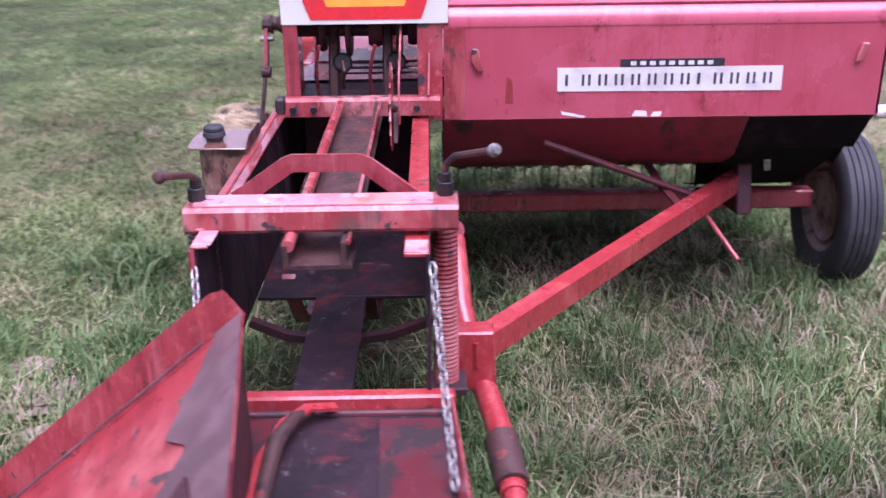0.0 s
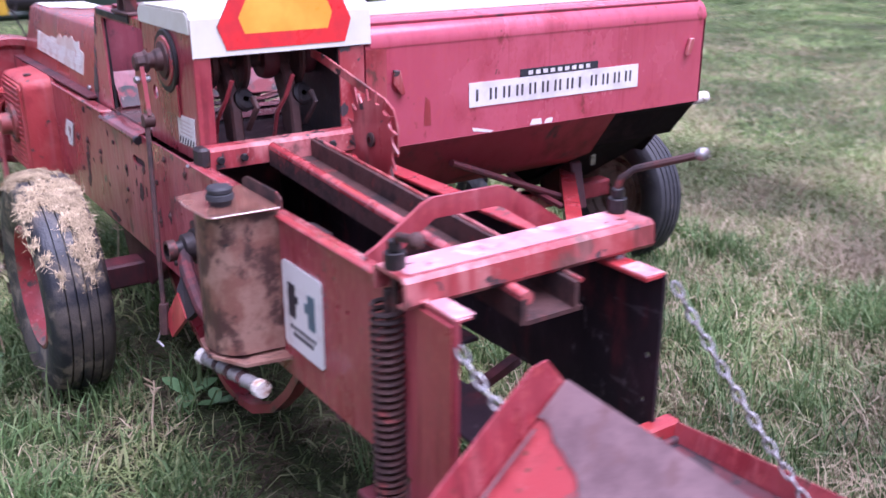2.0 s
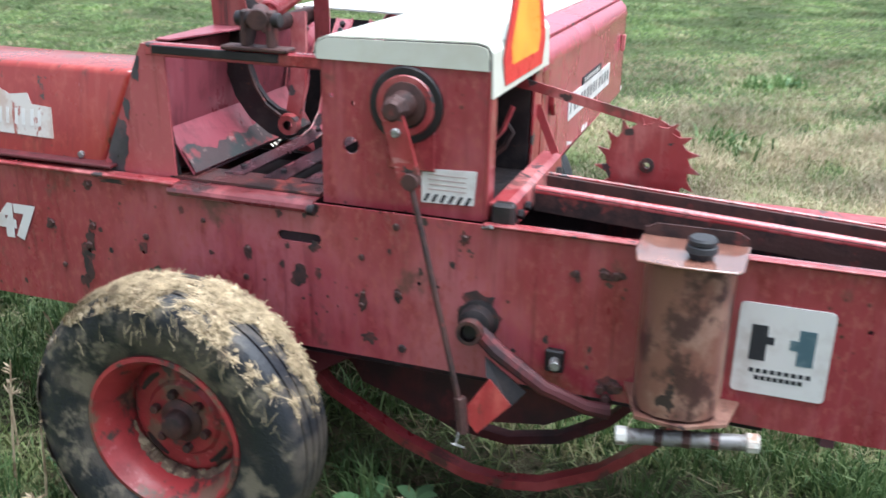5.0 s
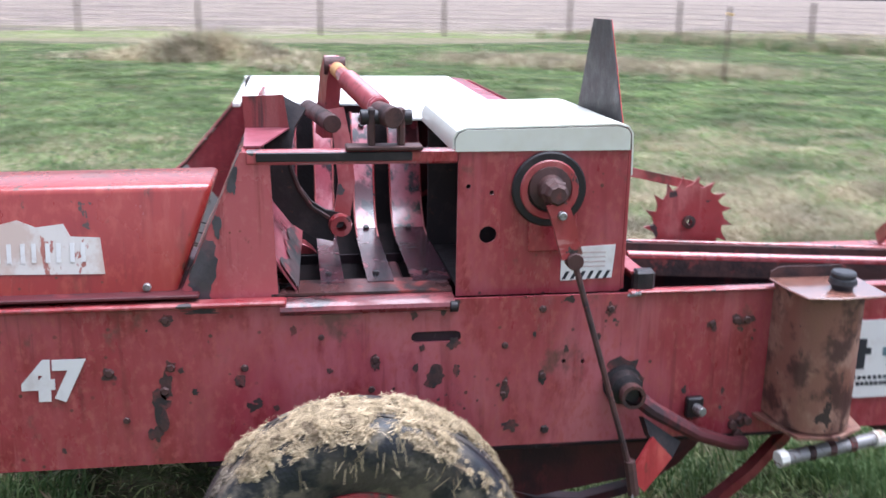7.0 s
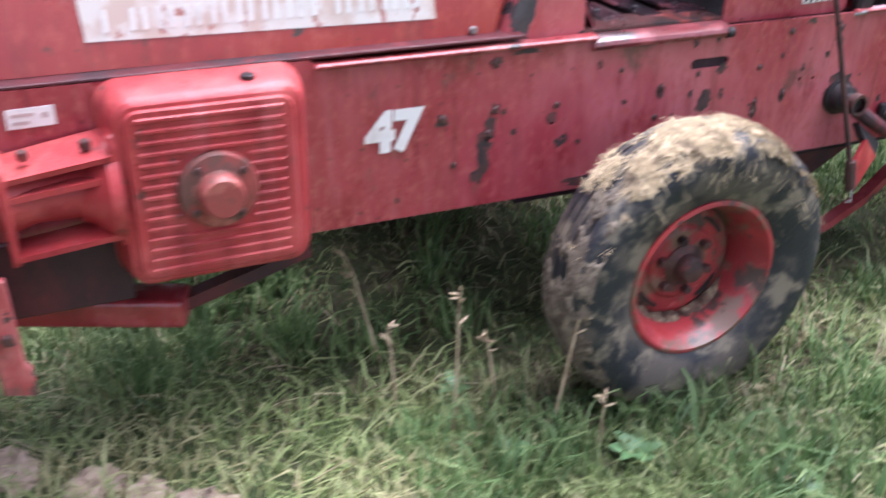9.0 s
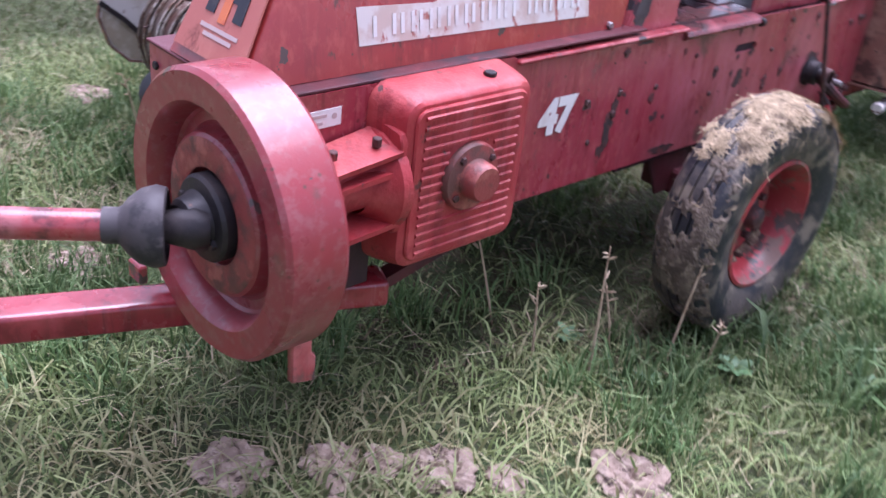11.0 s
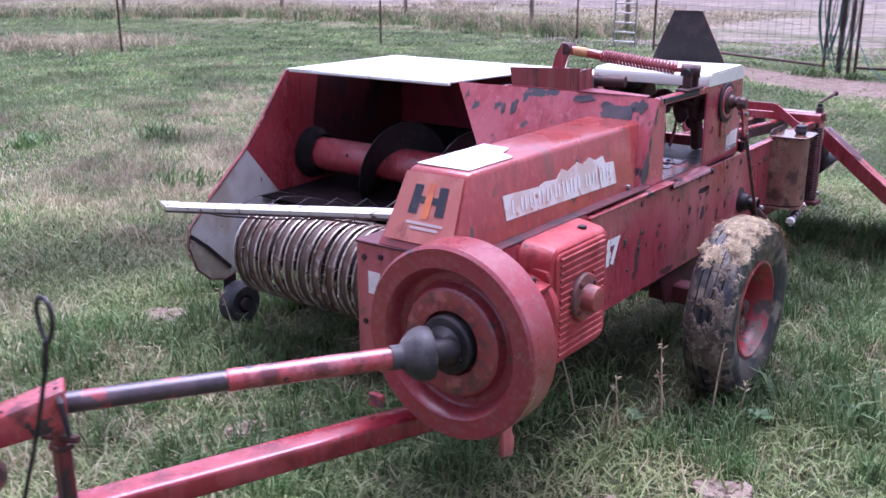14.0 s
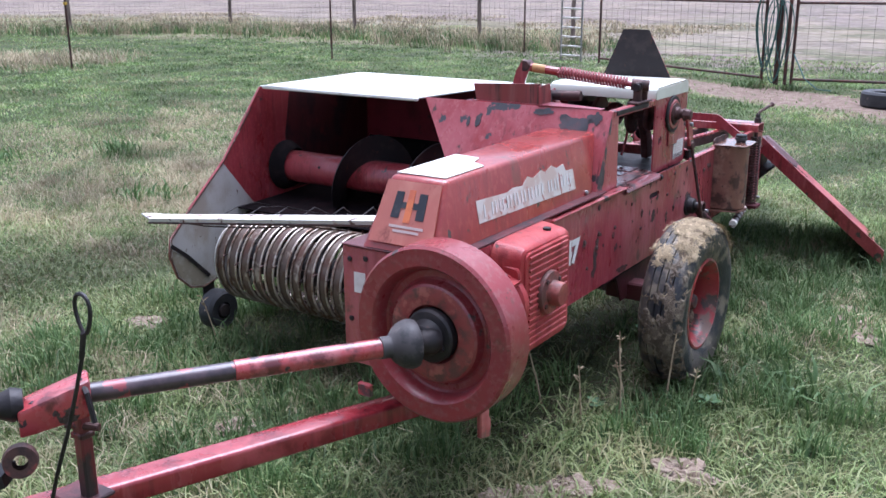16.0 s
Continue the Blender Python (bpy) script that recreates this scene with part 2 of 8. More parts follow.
RUBBER = mat("weathered_black_rubber", (0.022, 0.022, 0.026), 0.62, 0.0, [
    ((0.040, 0.038, 0.042), 9.0, 0.42, 0.64, 1.0), ((0.10, 0.085, 0.070), 15.0, 0.58, 0.72, 1.0)], (140.0, 0.3, 0.003))
MUDRUBBER = mat("muddy_black_rubber", (0.016, 0.017, 0.022), 0.50, 0.0, [
    ((0.075, 0.062, 0.052), 5.0, 0.47, 0.58, 1.0), ((0.17, 0.140, 0.104), 11.0, 0.51, 0.64, 1.0)], (140.0, 0.5, 0.004))
PLASTIC = mat("scuffed_grey_plastic", (0.060, 0.050, 0.052), 0.65, 0.0, [((0.125, 0.105, 0.102), 15.0, 0.48, 0.66, 1.0), ((0.025, 0.022, 0.024), 9.0, 0.56, 0.66, 1.0)], (90.0, 0.2, 0.002))
RIM = mat("wheel_rim_red", (0.36, 0.040, 0.044), 0.42, 0.0, [
    ((0.25, 0.026, 0.030), 6.0, 0.42, 0.60, 1.0), ((0.17, 0.095, 0.068), 9.0, 0.50, 0.60, 1.0), ((0.065, 0.040, 0.034), 15.0, 0.54, 0.62, 1.0), ((0.44, 0.11, 0.11), 22.0, 0.60, 0.70, 1.0)], (120.0, 0.3, 0.003))
FLY = mat("flywheel_red", (0.23, 0.036, 0.042), 0.34, 0.0, [
    ((0.26, 0.030, 0.036), 5.0, 0.42, 0.62, 1.0), ((0.17, 0.052, 0.045), 13.0, 0.56, 0.70, 1.0), ((0.26, 0.072, 0.072), 45.0, 0.48, 0.66, 1.0)], (180.0, 0.14, 0.002), chips=((0.085, 0.050, 0.045), 13.0, 0.70), specks=(RUST, 28.0, 0.13), coat=0.25)
STRAW = mat("dry_straw", (0.39, 0.30, 0.185), 0.75, 0.0, [((0.55, 0.43, 0.28), 30.0, 0.46, 0.64, 1.0), ((0.16, 0.115, 0.075), 18.0, 0.56, 0.66, 1.0)], island=0.5, spec=0.2)
ORANGE = mat("fluorescent_orange_film", (0.95, 0.36, 0.035), 0.4, 0.0, [((0.98, 0.46, 0.05), 9.0, 0.40, 0.66, 1.0)])
REDFILM = mat("red_reflective_film", (0.72, 0.032, 0.035), 0.35, 0.0, [((0.62, 0.030, 0.035), 18.0, 0.44, 0.62, 1.0)])
DECAL = mat("weathered_white_decal", (0.72, 0.69, 0.67), 0.45, 0.0, [((0.60, 0.55, 0.52), 9.0, 0.48, 0.66, 1.0)])
TORN = mat("torn_white_decal", (0.66, 0.60, 0.56), 0.5, 0.0, [((0.56, 0.43, 0.37), 9.0, 0.46, 0.58, 0.8), ((0.40, 0.15, 0.12), 30.0, 0.59, 0.63, 0.5)])
INK = mat("dark_decal_ink", (0.022, 0.022, 0.030), 0.5, 0.0, [((0.05, 0.045, 0.05), 30.0, 0.52, 0.66, 1.0)])
FADEDINK = mat("faded_decal_ink", (0.46, 0.36, 0.34), 0.5, 0.0, [((0.50, 0.38, 0.35), 40.0, 0.46, 0.60, 1.0)])
TEAL = mat("sun_bleached_blue_ink", (0.075, 0.13, 0.16), 0.5, 0.0, [((0.13, 0.19, 0.21), 30.0, 0.46, 0.62, 1.0)])
SMEAR = mat("faded_orange_decal", (0.62, 0.17, 0.060), 0.5, 0.0, [((0.50, 0.12, 0.060), 18.0, 0.46, 0.62, 1.0)])
NOSE = mat("sun_faded_pink_paint", (0.42, 0.13, 0.10), 0.5, 0.0, [
    ((0.50, 0.20, 0.15), 5.0, 0.44, 0.64, 0.6), ((0.22, 0.060, 0.045), 14.0, 0.56, 0.68, 0.5)], (200.0, 0.15, 0.002))

# ---- mesh helpers ----
AX = {"x": (1, 2, 0), "y": (0, 2, 1), "z": (0, 1, 2)}


def at3(axis, u, v, w):
    p = [0, 0, 0]
    i, j, k = AX[axis]
    p[i], p[j], p[k] = u, v, w
    return Vector(p)


def tidy(bm):
    bmesh.ops.remove_doubles(bm, verts=bm.verts, dist=1e-5)
    bmesh.ops.recalc_face_normals(bm, faces=bm.faces)
    return bm


def merge(bm, other):
    me = bpy.data.meshes.new("tmp")
    other.to_mesh(me)
    bm.from_mesh(me)
    bpy.data.meshes.remove(me)
    other.free()
    return bm


def box(lo, hi, r=0.004, seg=1, bm=None, turn=None):
    b = bmesh.new()
    c = [(a + d) / 2 for a, d in zip(lo, hi)]
    s = [abs(d - a) for a, d in zip(lo, hi)]
    bmesh.ops.create_cube(b, size=1.0, matrix=Matrix.Diagonal((*s, 1)))
    if r:
        bmesh.ops.bevel(b, geom=list(b.edges), offset=min(r, min(s) * 0.45), segments=seg, profile=0.5, affect="EDGES")
    m = Matrix.Translation(c)
    if turn is not None:
        m = m @ turn
    bmesh.ops.transform(b, matrix=m, verts=b.verts)
    return merge(bm, b) if bm else b


def prism(pts, axis, a, b, bm=None, r=0.0, seg=1):
    m = bmesh.new()
    lo = [m.verts.new(at3(axis, u, v, a)) for u, v in pts]
    hi = [m.verts.new(at3(axis, u, v, b)) for u, v in pts]
    m.faces.new(lo), m.faces.new(hi)
    for i in range(len(pts)):
        j = (i + 1) % len(pts)
        m.faces.new((lo[i], lo[j], hi[j], hi[i]))
    bmesh.ops.recalc_face_normals(m, faces=m.faces)
    if r:
        bmesh.ops.bevel(m, geom=list(m.edges), offset=r, segments=seg, profile=0.5, affect="EDGES")
    return merge(bm, m) if bm else m


def plate(outline, holes, axis, a, b):
    """A flat plate with openings that go through it."""
    m = bmesh.new()
    loops = []
    for ring in [outline] + list(holes):
        vs = [m.verts.new(at3(axis, u, v, a)) for u, v in ring]
        loops.append(vs)
        for i in range(len(vs)):
            m.edges.new((vs[i], vs[(i + 1) % len(vs)]))
    bmesh.ops.triangle_fill(m, use_beauty=True, use_dissolve=False, edges=list(m.edges))
    front = list(m.faces)
    k = AX[axis][2]
    twin = {}
    for v in list(m.verts):
        co = v.co.copy()
        co[k] = b
        twin[v] = m.verts.new(co)
    for f in front:
        m.faces.new([twin[v] for v in reversed(f.verts)])
    for vs in loops:
        for i in range(len(vs)):
            p, q = vs[i], vs[(i + 1) % len(vs)]
            m.faces.new((p, q, twin[q], twin[p]))
    bmesh.ops.recalc_face_normals(m, faces=m.faces)
    return m


def ring(u, v, ru, rv=None, n=12):
    rv = rv or ru
    return [(u + ru * math.cos(2 * math.pi * i / n), v + rv * math.sin(2 * math.pi * i / n)) for i in range(n)]


def slot2(u0, u1, v, r, n=6):
    return [(u1 + r * math.cos(a), v + r * math.sin(a)) for a in [math.pi * (i / n - 0.5) for i in range(n + 1)]] + \
           [(u0 - r * math.cos(a), v - r * math.sin(a)) for a in [math.pi * (i / n - 0.5) for i in range(n + 1)]]


def rounded(u0, v0, u1, v1, r, n=4):
    out = []
    for cu, cv, a0 in ((u1 - r, v1 - r, 0), (u0 + r, v1 - r, 90), (u0 + r, v0 + r, 180), (u1 - r, v0 + r, 270)):
        out += [(cu + r * math.cos(radians(a0 + 90 * i / n)), cv + r * math.sin(radians(a0 + 90 * i / n))) for i in range(n + 1)]
    return out


def bent(profile, axis, a, b, th, bm=None):
    """Sheet metal bent along an open profile, with thickness."""
    n = len(profile)
    off = []
    for i in range(n):
        p, q = profile[max(0, i - 1)], profile[min(n - 1, i + 1)]
        d = Vector((q[0] - p[0], q[1] - p[1])).normalized()
        off.append((profile[i][0] - d.y * th, profile[i][1] + d.x * th))
    m = bmesh.new()
    rows = [[m.verts.new(at3(axis, u, v, w)) for u, v in pts] for w in (a, b) for pts in (profile, off)]
    A, B, C, D = rows
    for i in range(n - 1):
        m.faces.new((A[i], A[i + 1], C[i + 1], C[i])), m.faces.new((B[i], D[i], D[i + 1], B[i + 1]))
        m.faces.new((A[i], B[i], B[i + 1], A[i + 1])), m.faces.new((C[i], C[i + 1], D[i + 1], D[i]))
    for i in (0, n - 1):
        m.faces.new((A[i], C[i], D[i], B[i]))
    bmesh.ops.recalc_face_normals(m, faces=m.faces)
    return merge(bm, m) if bm else m


def quadplate(pts, th, bm=None):
    """A flat or slightly warped plate from its corners, with thickness th along its normal."""
    m = bmesh.new()
    P = [Vector(p) for p in pts]
    nrm = (P[1] - P[0]).cross(P[2] - P[0]).normalized() * th
    lo, hi = [m.verts.new(p) for p in P], [m.verts.new(p + nrm) for p in P]
    m.faces.new(lo), m.faces.new(list(reversed(hi)))
    for i in range(len(P)):
        j = (i + 1) % len(P)
        m.faces.new((lo[i], lo[j], hi[j], hi[i]))
    bmesh.ops.recalc_face_normals(m, faces=m.faces)
    return merge(bm, m) if bm else m


def tube(path, r, seg=10, bm=None, closed=False, flat=None):
    """A round bar along a path; r may be a list; flat=(a, b) gives a flat bar of that section."""
    m = bmesh.new()
    P = [Vector(p) for p in path]
    n = len(P)
    rs = r if isinstance(r, (list, tuple)) else [r] * n
    up = None
    rings = []
    for i in range(n):
        if closed:
            d = (P[(i + 1) % n] - P[i - 1]).normalized()
        else:
            d = (P[min(n - 1, i + 1)] - P[max(0, i - 1)]).normalized()
        if up is None:
            ref = Vector((0, 0, 1)) if abs(d.z) < 0.9 else Vector((0, 1, 0))
            up = (ref - d * ref.dot(d)).normalized()
        else:
            up = (up - d * up.dot(d)).normalized()
        side = d.cross(up)
        if flat:
            a, b = flat[0] / 2, flat[1] / 2
            rings.append([m.verts.new(P[i] + side * x * a + up * y * b) for x, y in ((-1, -1), (1, -1), (1, 1), (-1, 1))])
        else:
            rings.append([m.verts.new(P[i] + (up * math.cos(2 * math.pi * k / seg) + side * math.sin(2 * math.pi * k / seg)) * rs[i]) for k in range(seg)])
    k = len(rings[0])
    for i in range(n if closed else n - 1):
        A, B = rings[i], rings[(i + 1) % n]
        for j in range(k):
            m.faces.new((A[j], A[(j + 1) % k], B[(j + 1) % k], B[j]))
    if not closed:
        m.faces.new(list(reversed(rings[0]))), m.faces.new(rings[-1])
    bmesh.ops.recalc_face_normals(m, faces=m.faces)
    return merge(bm, m) if bm else m


def lathe(profile, origin, axis, seg=32, bm=None):
    """A turned body: profile of (radius, distance along the axis)."""
    m = bmesh.new()
    turn = Vector(axis).normalized().to_track_quat("Z", "Y").to_matrix().to_4x4()
    M = Matrix.Translation(origin) @ turn
    rows = []
    for r, h in profile:
        if r < 1e-5:
            rows.append([m.verts.new(M @ Vector((0, 0, h)))])
        else:
            rows.append([m.verts.new(M @ Vector((r * math.cos(2 * math.pi * i / seg), r * math.sin(2 * math.pi * i / seg), h))) for i in range(seg)])
    for A, B in zip(rows, rows[1:]):
        for i in range(seg):
            j = (i + 1) % seg
            if len(A) == 1 and len(B) == 1:
                continue
            if len(A) == 1:
                m.faces.new((A[0], B[j], B[i]))
            elif len(B) == 1:
                m.faces.new((A[i], A[j], B[0]))
            else:
                m.faces.new((A[i], A[j], B[j], B[i]))
    bmesh.ops.recalc_face_normals(m, faces=m.faces)
    return merge(bm, m) if bm else m


def cyl(p, q, r, seg=14, bm=None, r2=None):
    p, q = Vector(p), Vector(q)
    L = (q - p).length
    r2 = r if r2 is None else r2
    c = min(0.002, r * 0.2, L * 0.2)
    return lathe([(0, 0), (r - c, 0), (r, c), (r2, L - c), (r2 - c, L), (0, L)], p, q - p, seg, bm)


def spring(p, q, r, wire, turns, bm=None, per=12):
    p, q = Vector(p), Vector(q)
    d = (q - p)
    M = d.normalized().to_track_quat("Z", "Y").to_matrix()
    n = int(turns * per)
    return tube([p + d * (i / n) + M @ Vector((r * math.cos(2 * math.pi * i / per), r * math.sin(2 * math.pi * i / per), 0)) for i in range(n + 1)], wire, 6, bm)


HOME = {}


def link_mesh(name, bm, material, home=None):
    if bm.verts:
        lo = Vector([min(v.co[i] for v in bm.verts) for i in range(3)])
        hi = Vector([max(v.co[i] for v in bm.verts) for i in range(3)])
    c = (lo + hi) / 2 if home is None else Vector(home)
    bmesh.ops.translate(bm, verts=bm.verts, vec=-c)
    me = bpy.data.meshes.new(name)
    bm.to_mesh(me)
    bm.free()
    me.polygons.foreach_set("use_smooth", [True] * len(me.polygons))
    me.set_sharp_from_angle(angle=radians(32))
    me.materials.append(material)
    ob = new(name, me)
    HOME[ob] = c
    return ob, c


def part(name, bm, material, parent, label=""):
    ob, c = link_mesh(name, bm, material)
    ob.parent = parent
    ob.location = c - HOME[parent]
    return tagged(ob, label)


def thing(name, base, label, category, group="", kind=""):
    e = new(name)
    e.location = base
    e.empty_display_size = 0.2
    HOME[e] = Vector(base)
    return tagged(e, label, category, group, kind)


def solo(name, bm, material, label, category="", group="", kind="", home=None):
    ob, c = link_mesh(name, bm, material, home)
    ob.location = c
    return tagged(ob, label, category, group, kind)


def again(ob, parent, place, turn=None):
    """One more piece on the same mesh, as a part of parent, at a place in the world."""
    o = bpy.data.objects.new(ob.name.split(".")[0], ob.data)
    scene.collection.objects.link(o)
    o.parent = parent
    o.matrix_local = Matrix.Translation(Vector(place) - HOME[parent]) @ (turn or Matrix())
    HOME[o] = Vector(place)
    return o


G = -0.15


def lift(x, y):
    """The ground's gentle unevenness."""
    near = 0.010 * np.sin(1.9 * x + 0.7) * np.sin(1.6 * y + 0.3) + 0.008 * np.sin(4.3 * x + 1.1 * y) + 0.006 * np.sin(3.1 * y - 2.3 * x + 1.0)
    return G + near + 0.10 * np.sin(x * 0.11 + 1.2) * np.sin(y * 0.09 + 0.4) * np.clip(np.hypot(x - 0.5, y - 4) / 12 - 0.6, 0, 1)

# ---- ground ----
def ground_material():
    m = bpy.data.materials.new("pasture_ground")
    m.use_nodes = True
    nt = m.node_tree
    b = nt.nodes["Principled BSDF"]
    b.inputs["Roughness"].default_value, b.inputs["Specular IOR Level"].default_value = 0.95, 0.15
    geo = nt.nodes.new("ShaderNodeNewGeometry")
    sep = nt.nodes.new("ShaderNodeSeparateXYZ")
    nt.links.new(geo.outputs["Position"], sep.inputs[0])

    def noise_fac(scale, lo, hi, detail=7.0):
        nz = nt.nodes.new("ShaderNodeTexNoise")
        nz.inputs["Scale"].default_value, nz.inputs["Detail"].default_value, nz.inputs["Roughness"].default_value = scale, detail, 0.65
        nt.links.new(geo.outputs["Position"], nz.inputs["Vector"])
        return span(nz.outputs["Fac"], lo, hi)

    def span(sock, lo, hi):
        mr = nt.nodes.new("ShaderNodeMapRange")
        mr.interpolation_type = "SMOOTHSTEP"
        mr.inputs["From Min"].default_value, mr.inputs["From Max"].default_value = lo, hi
        nt.links.new(sock, mr.inputs["Value"])
        return mr.outputs[0]

    def math2(op, a, c):
        n = nt.nodes.new("ShaderNodeMath")
        n.operation = op
        for s, v in zip(n.inputs, (a, c)):
            if isinstance(v, (int, float)):
                s.default_value = v
            else:
                nt.links.new(v, s)
        return n.outputs[0]

    def mix(f, a, c):
        n = nt.nodes.new("ShaderNodeMix")
        n.data_type = "RGBA"
        nt.links.new(f, n.inputs["Factor"])
        for s, v in ((n.inputs["A"], a), (n.inputs["B"], c)):
            if isinstance(v, tuple):
                s.default_value = (*v, 1)
            else:
                nt.links.new(v, s)
        return n.outputs["Result"]

    lawn = mix(noise_fac(0.9, 0.40, 0.62), (0.042, 0.052, 0.022), (0.074, 0.090, 0.033))
    lawn = mix(noise_fac(5.0, 0.46, 0.62), lawn, (0.044, 0.068, 0.026))
    lawn = mix(noise_fac(2.1, 0.58, 0.70), lawn, (0.17, 0.135, 0.090))
    lawn = mix(noise_fac(40.0, 0.50, 0.66), lawn, (0.075, 0.066, 0.042))
    lawn = mix(noise_fac(160.0, 0.52, 0.64), lawn, (0.085, 0.110, 0.044))
    # strips of land beyond the fence
    wob = math2("MULTIPLY", noise_fac(0.25, 0.2, 0.8), 3.0)
    s1 = math2("SUBTRACT", math2("ADD", math2("MULTIPLY", sep.outputs["X"], 0.243), math2("MULTIPLY", sep.outputs["Y"], -0.970)), 17.9)
    s2 = math2("SUBTRACT", sep.outputs["X"], 31.0)
    s = math2("ADD", math2("MAXIMUM", s1, s2), math2("SUBTRACT", wob, 1.5))
    dry = mix(noise_fac(3.0, 0.38, 0.66), (0.21, 0.17, 0.115), (0.12, 0.12, 0.06))
    field = mix(noise_fac(0.12, 0.35, 0.65), (0.17, 0.125, 0.115), (0.23, 0.185, 0.155))
    spring_green = mix(noise_fac(0.5, 0.35, 0.65), (0.13, 0.17, 0.05), (0.18, 0.19, 0.075))
    col = mix(span(s, -2.0, -0.3), lawn, dry)
    col = mix(span(s, 2.5, 3.5), col, spring_green)
    col = mix(span(s, 7.0, 8.5), col, dry)
    col = mix(span(s, 11.0, 13.0), col, field)
    # a worn dirt track
    t = math2("ABSOLUTE", math2("ADD", math2("ADD", math2("MULTIPLY", sep.outputs["X"], 0.52), math2("MULTIPLY", sep.outputs["Y"], 0.854)), math2("ADD", 4.75, math2("MULTIPLY", noise_fac(0.5, 0.2, 0.8), 0.9))), 0)
    track = math2("SUBTRACT", 1.0, span(t, 0.60, 1.0))
    track = math2("MULTIPLY", track, noise_fac(1.7, 0.24, 0.42))
    track = math2("MULTIPLY", track, math2("SUBTRACT", 1.0, span(sep.outputs["X"], 4.5, 7.0)))
    soil = mix(noise_fac(7.0, 0.40, 0.64), (0.165, 0.115, 0.088), (0.255, 0.190, 0.150))
    col = mix(track, col, soil)
    far = math2("MULTIPLY", span(math2("MULTIPLY", sep.outputs["Y"], -1.0), 11.3, 12.6), math2("SUBTRACT", 1.0, span(sep.outputs["X"], 9.0, 13.0)))
    col = mix(far, col, mix(noise_fac(1.2, 0.4, 0.6), (0.15, 0.110, 0.098), (0.23, 0.18, 0.16)))
    south = math2("ADD", math2("MULTIPLY", sep.outputs["Y"], -1.0), wob)
    for start, tone in ((16.5, (0.135, 0.135, 0.075)), (19.5, (0.27, 0.225, 0.175)), (25.0, (0.155, 0.140, 0.090)), (31.0, (0.225, 0.180, 0.160))):
        edge = math2("MULTIPLY", span(south, start, start + 1.2), math2("SUBTRACT", 1.0, span(sep.outputs["X"], 9.0, 13.0)))
        col = mix(edge, col, mix(noise_fac(0.8, 0.36, 0.64), tone, tuple(0.78 * v for v in tone)))
    # broad streaks of dead stubble and damp earth
    broad = math2("MAXIMUM", span(s, 4.0, 6.0), math2("MULTIPLY", span(south, 14.0, 16.0), math2("SUBTRACT", 1.0, span(sep.outputs["X"], 9.0, 13.0))))
    col = mix(math2("MULTIPLY", broad, math2("MULTIPLY", noise_fac(0.33, 0.46, 0.60), 0.70)), col, (0.31, 0.25, 0.19))
    col = mix(math2("MULTIPLY", broad, math2("MULTIPLY", noise_fac(0.21, 0.52, 0.64), 0.60)), col, (0.105, 0.080, 0.074))
    # stubble and clods of the fields
    beyond = math2("MAXIMUM", span(s, 2.5, 3.5), math2("MULTIPLY", span(south, 11.5, 12.5), math2("SUBTRACT", 1.0, span(sep.outputs["X"], 9.0, 13.0))))
    col = mix(math2("MULTIPLY", beyond, math2("MULTIPLY", noise_fac(2.2, 0.48, 0.60), 0.55)), col, (0.10, 0.080, 0.066))
    col = mix(math2("MULTIPLY", beyond, math2("MULTIPLY", noise_fac(3.4, 0.52, 0.62), 0.45)), col, (0.34, 0.29, 0.24))
    col = mix(math2("MULTIPLY", beyond, math2("MULTIPLY", noise_fac(1.1, 0.54, 0.64), 0.40)), col, (0.13, 0.145, 0.062))
    nt.links.new(col, b.inputs["Base Color"])
    nz = nt.nodes.new("ShaderNodeTexNoise")
    nz.inputs["Scale"].default_value, nz.inputs["Detail"].default_value = 45.0, 8.0
    nt.links.new(geo.outputs["Position"], nz.inputs["Vector"])
    bp = nt.nodes.new("ShaderNodeBump")
    bp.inputs["Strength"].default_value, bp.inputs["Distance"].default_value = 0.9, 0.03
    nt.links.new(nz.outputs["Fac"], bp.inputs["Height"])
    nt.links.new(bp.outputs[0], b.inputs["Normal"])
    return m


def build_ground():
    line = lambda c, half, fine, n: c + np.sinh(np.linspace(-1, 1, n) * fine) / np.sinh(fine) * half
    xs, ys = line(1.0, 1500, 8.2, 260), line(3.0, 1500, 8.2, 260)
    X, Y = np.meshgrid(xs, ys, indexing="ij")
    Z = lift(X, Y)
    me = bpy.data.meshes.new("ground")
    n, k = X.shape
    idx = np.arange(n * k).reshape(n, k)
    quads = np.stack([idx[:-1, :-1], idx[1:, :-1], idx[1:, 1:], idx[:-1, 1:]], -1).reshape(-1, 4)
    me.from_pydata(np.stack([X, Y, Z], -1).reshape(-1, 3).tolist(), [], quads.tolist())
    me.polygons.foreach_set("use_smooth", [True] * len(me.polygons))
    me.materials.append(ground_material())
    tagged(new("ground", me), "short green pasture with dry patches and bare soil", "ground", kind="structure")


build_ground()

# ---- the hay baler ----
baler = thing("hay_baler", (-0.27, 3.9, G), "weathered red and white pull-type square hay baler parked on grass", "hay baler")
XL, XR = -0.535, -0.010

WETRED = mat("wet_red_paint", (0.30, 0.060, 0.066), 0.20, 0.0, [((0.22, 0.035, 0.040), 9.0, 0.44, 0.64, 1.0), ((0.40, 0.15, 0.15), 14.0, 0.52, 0.68, 1.0)], (90.0, 0.05, 0.002), spec=0.7, coat=1.0)
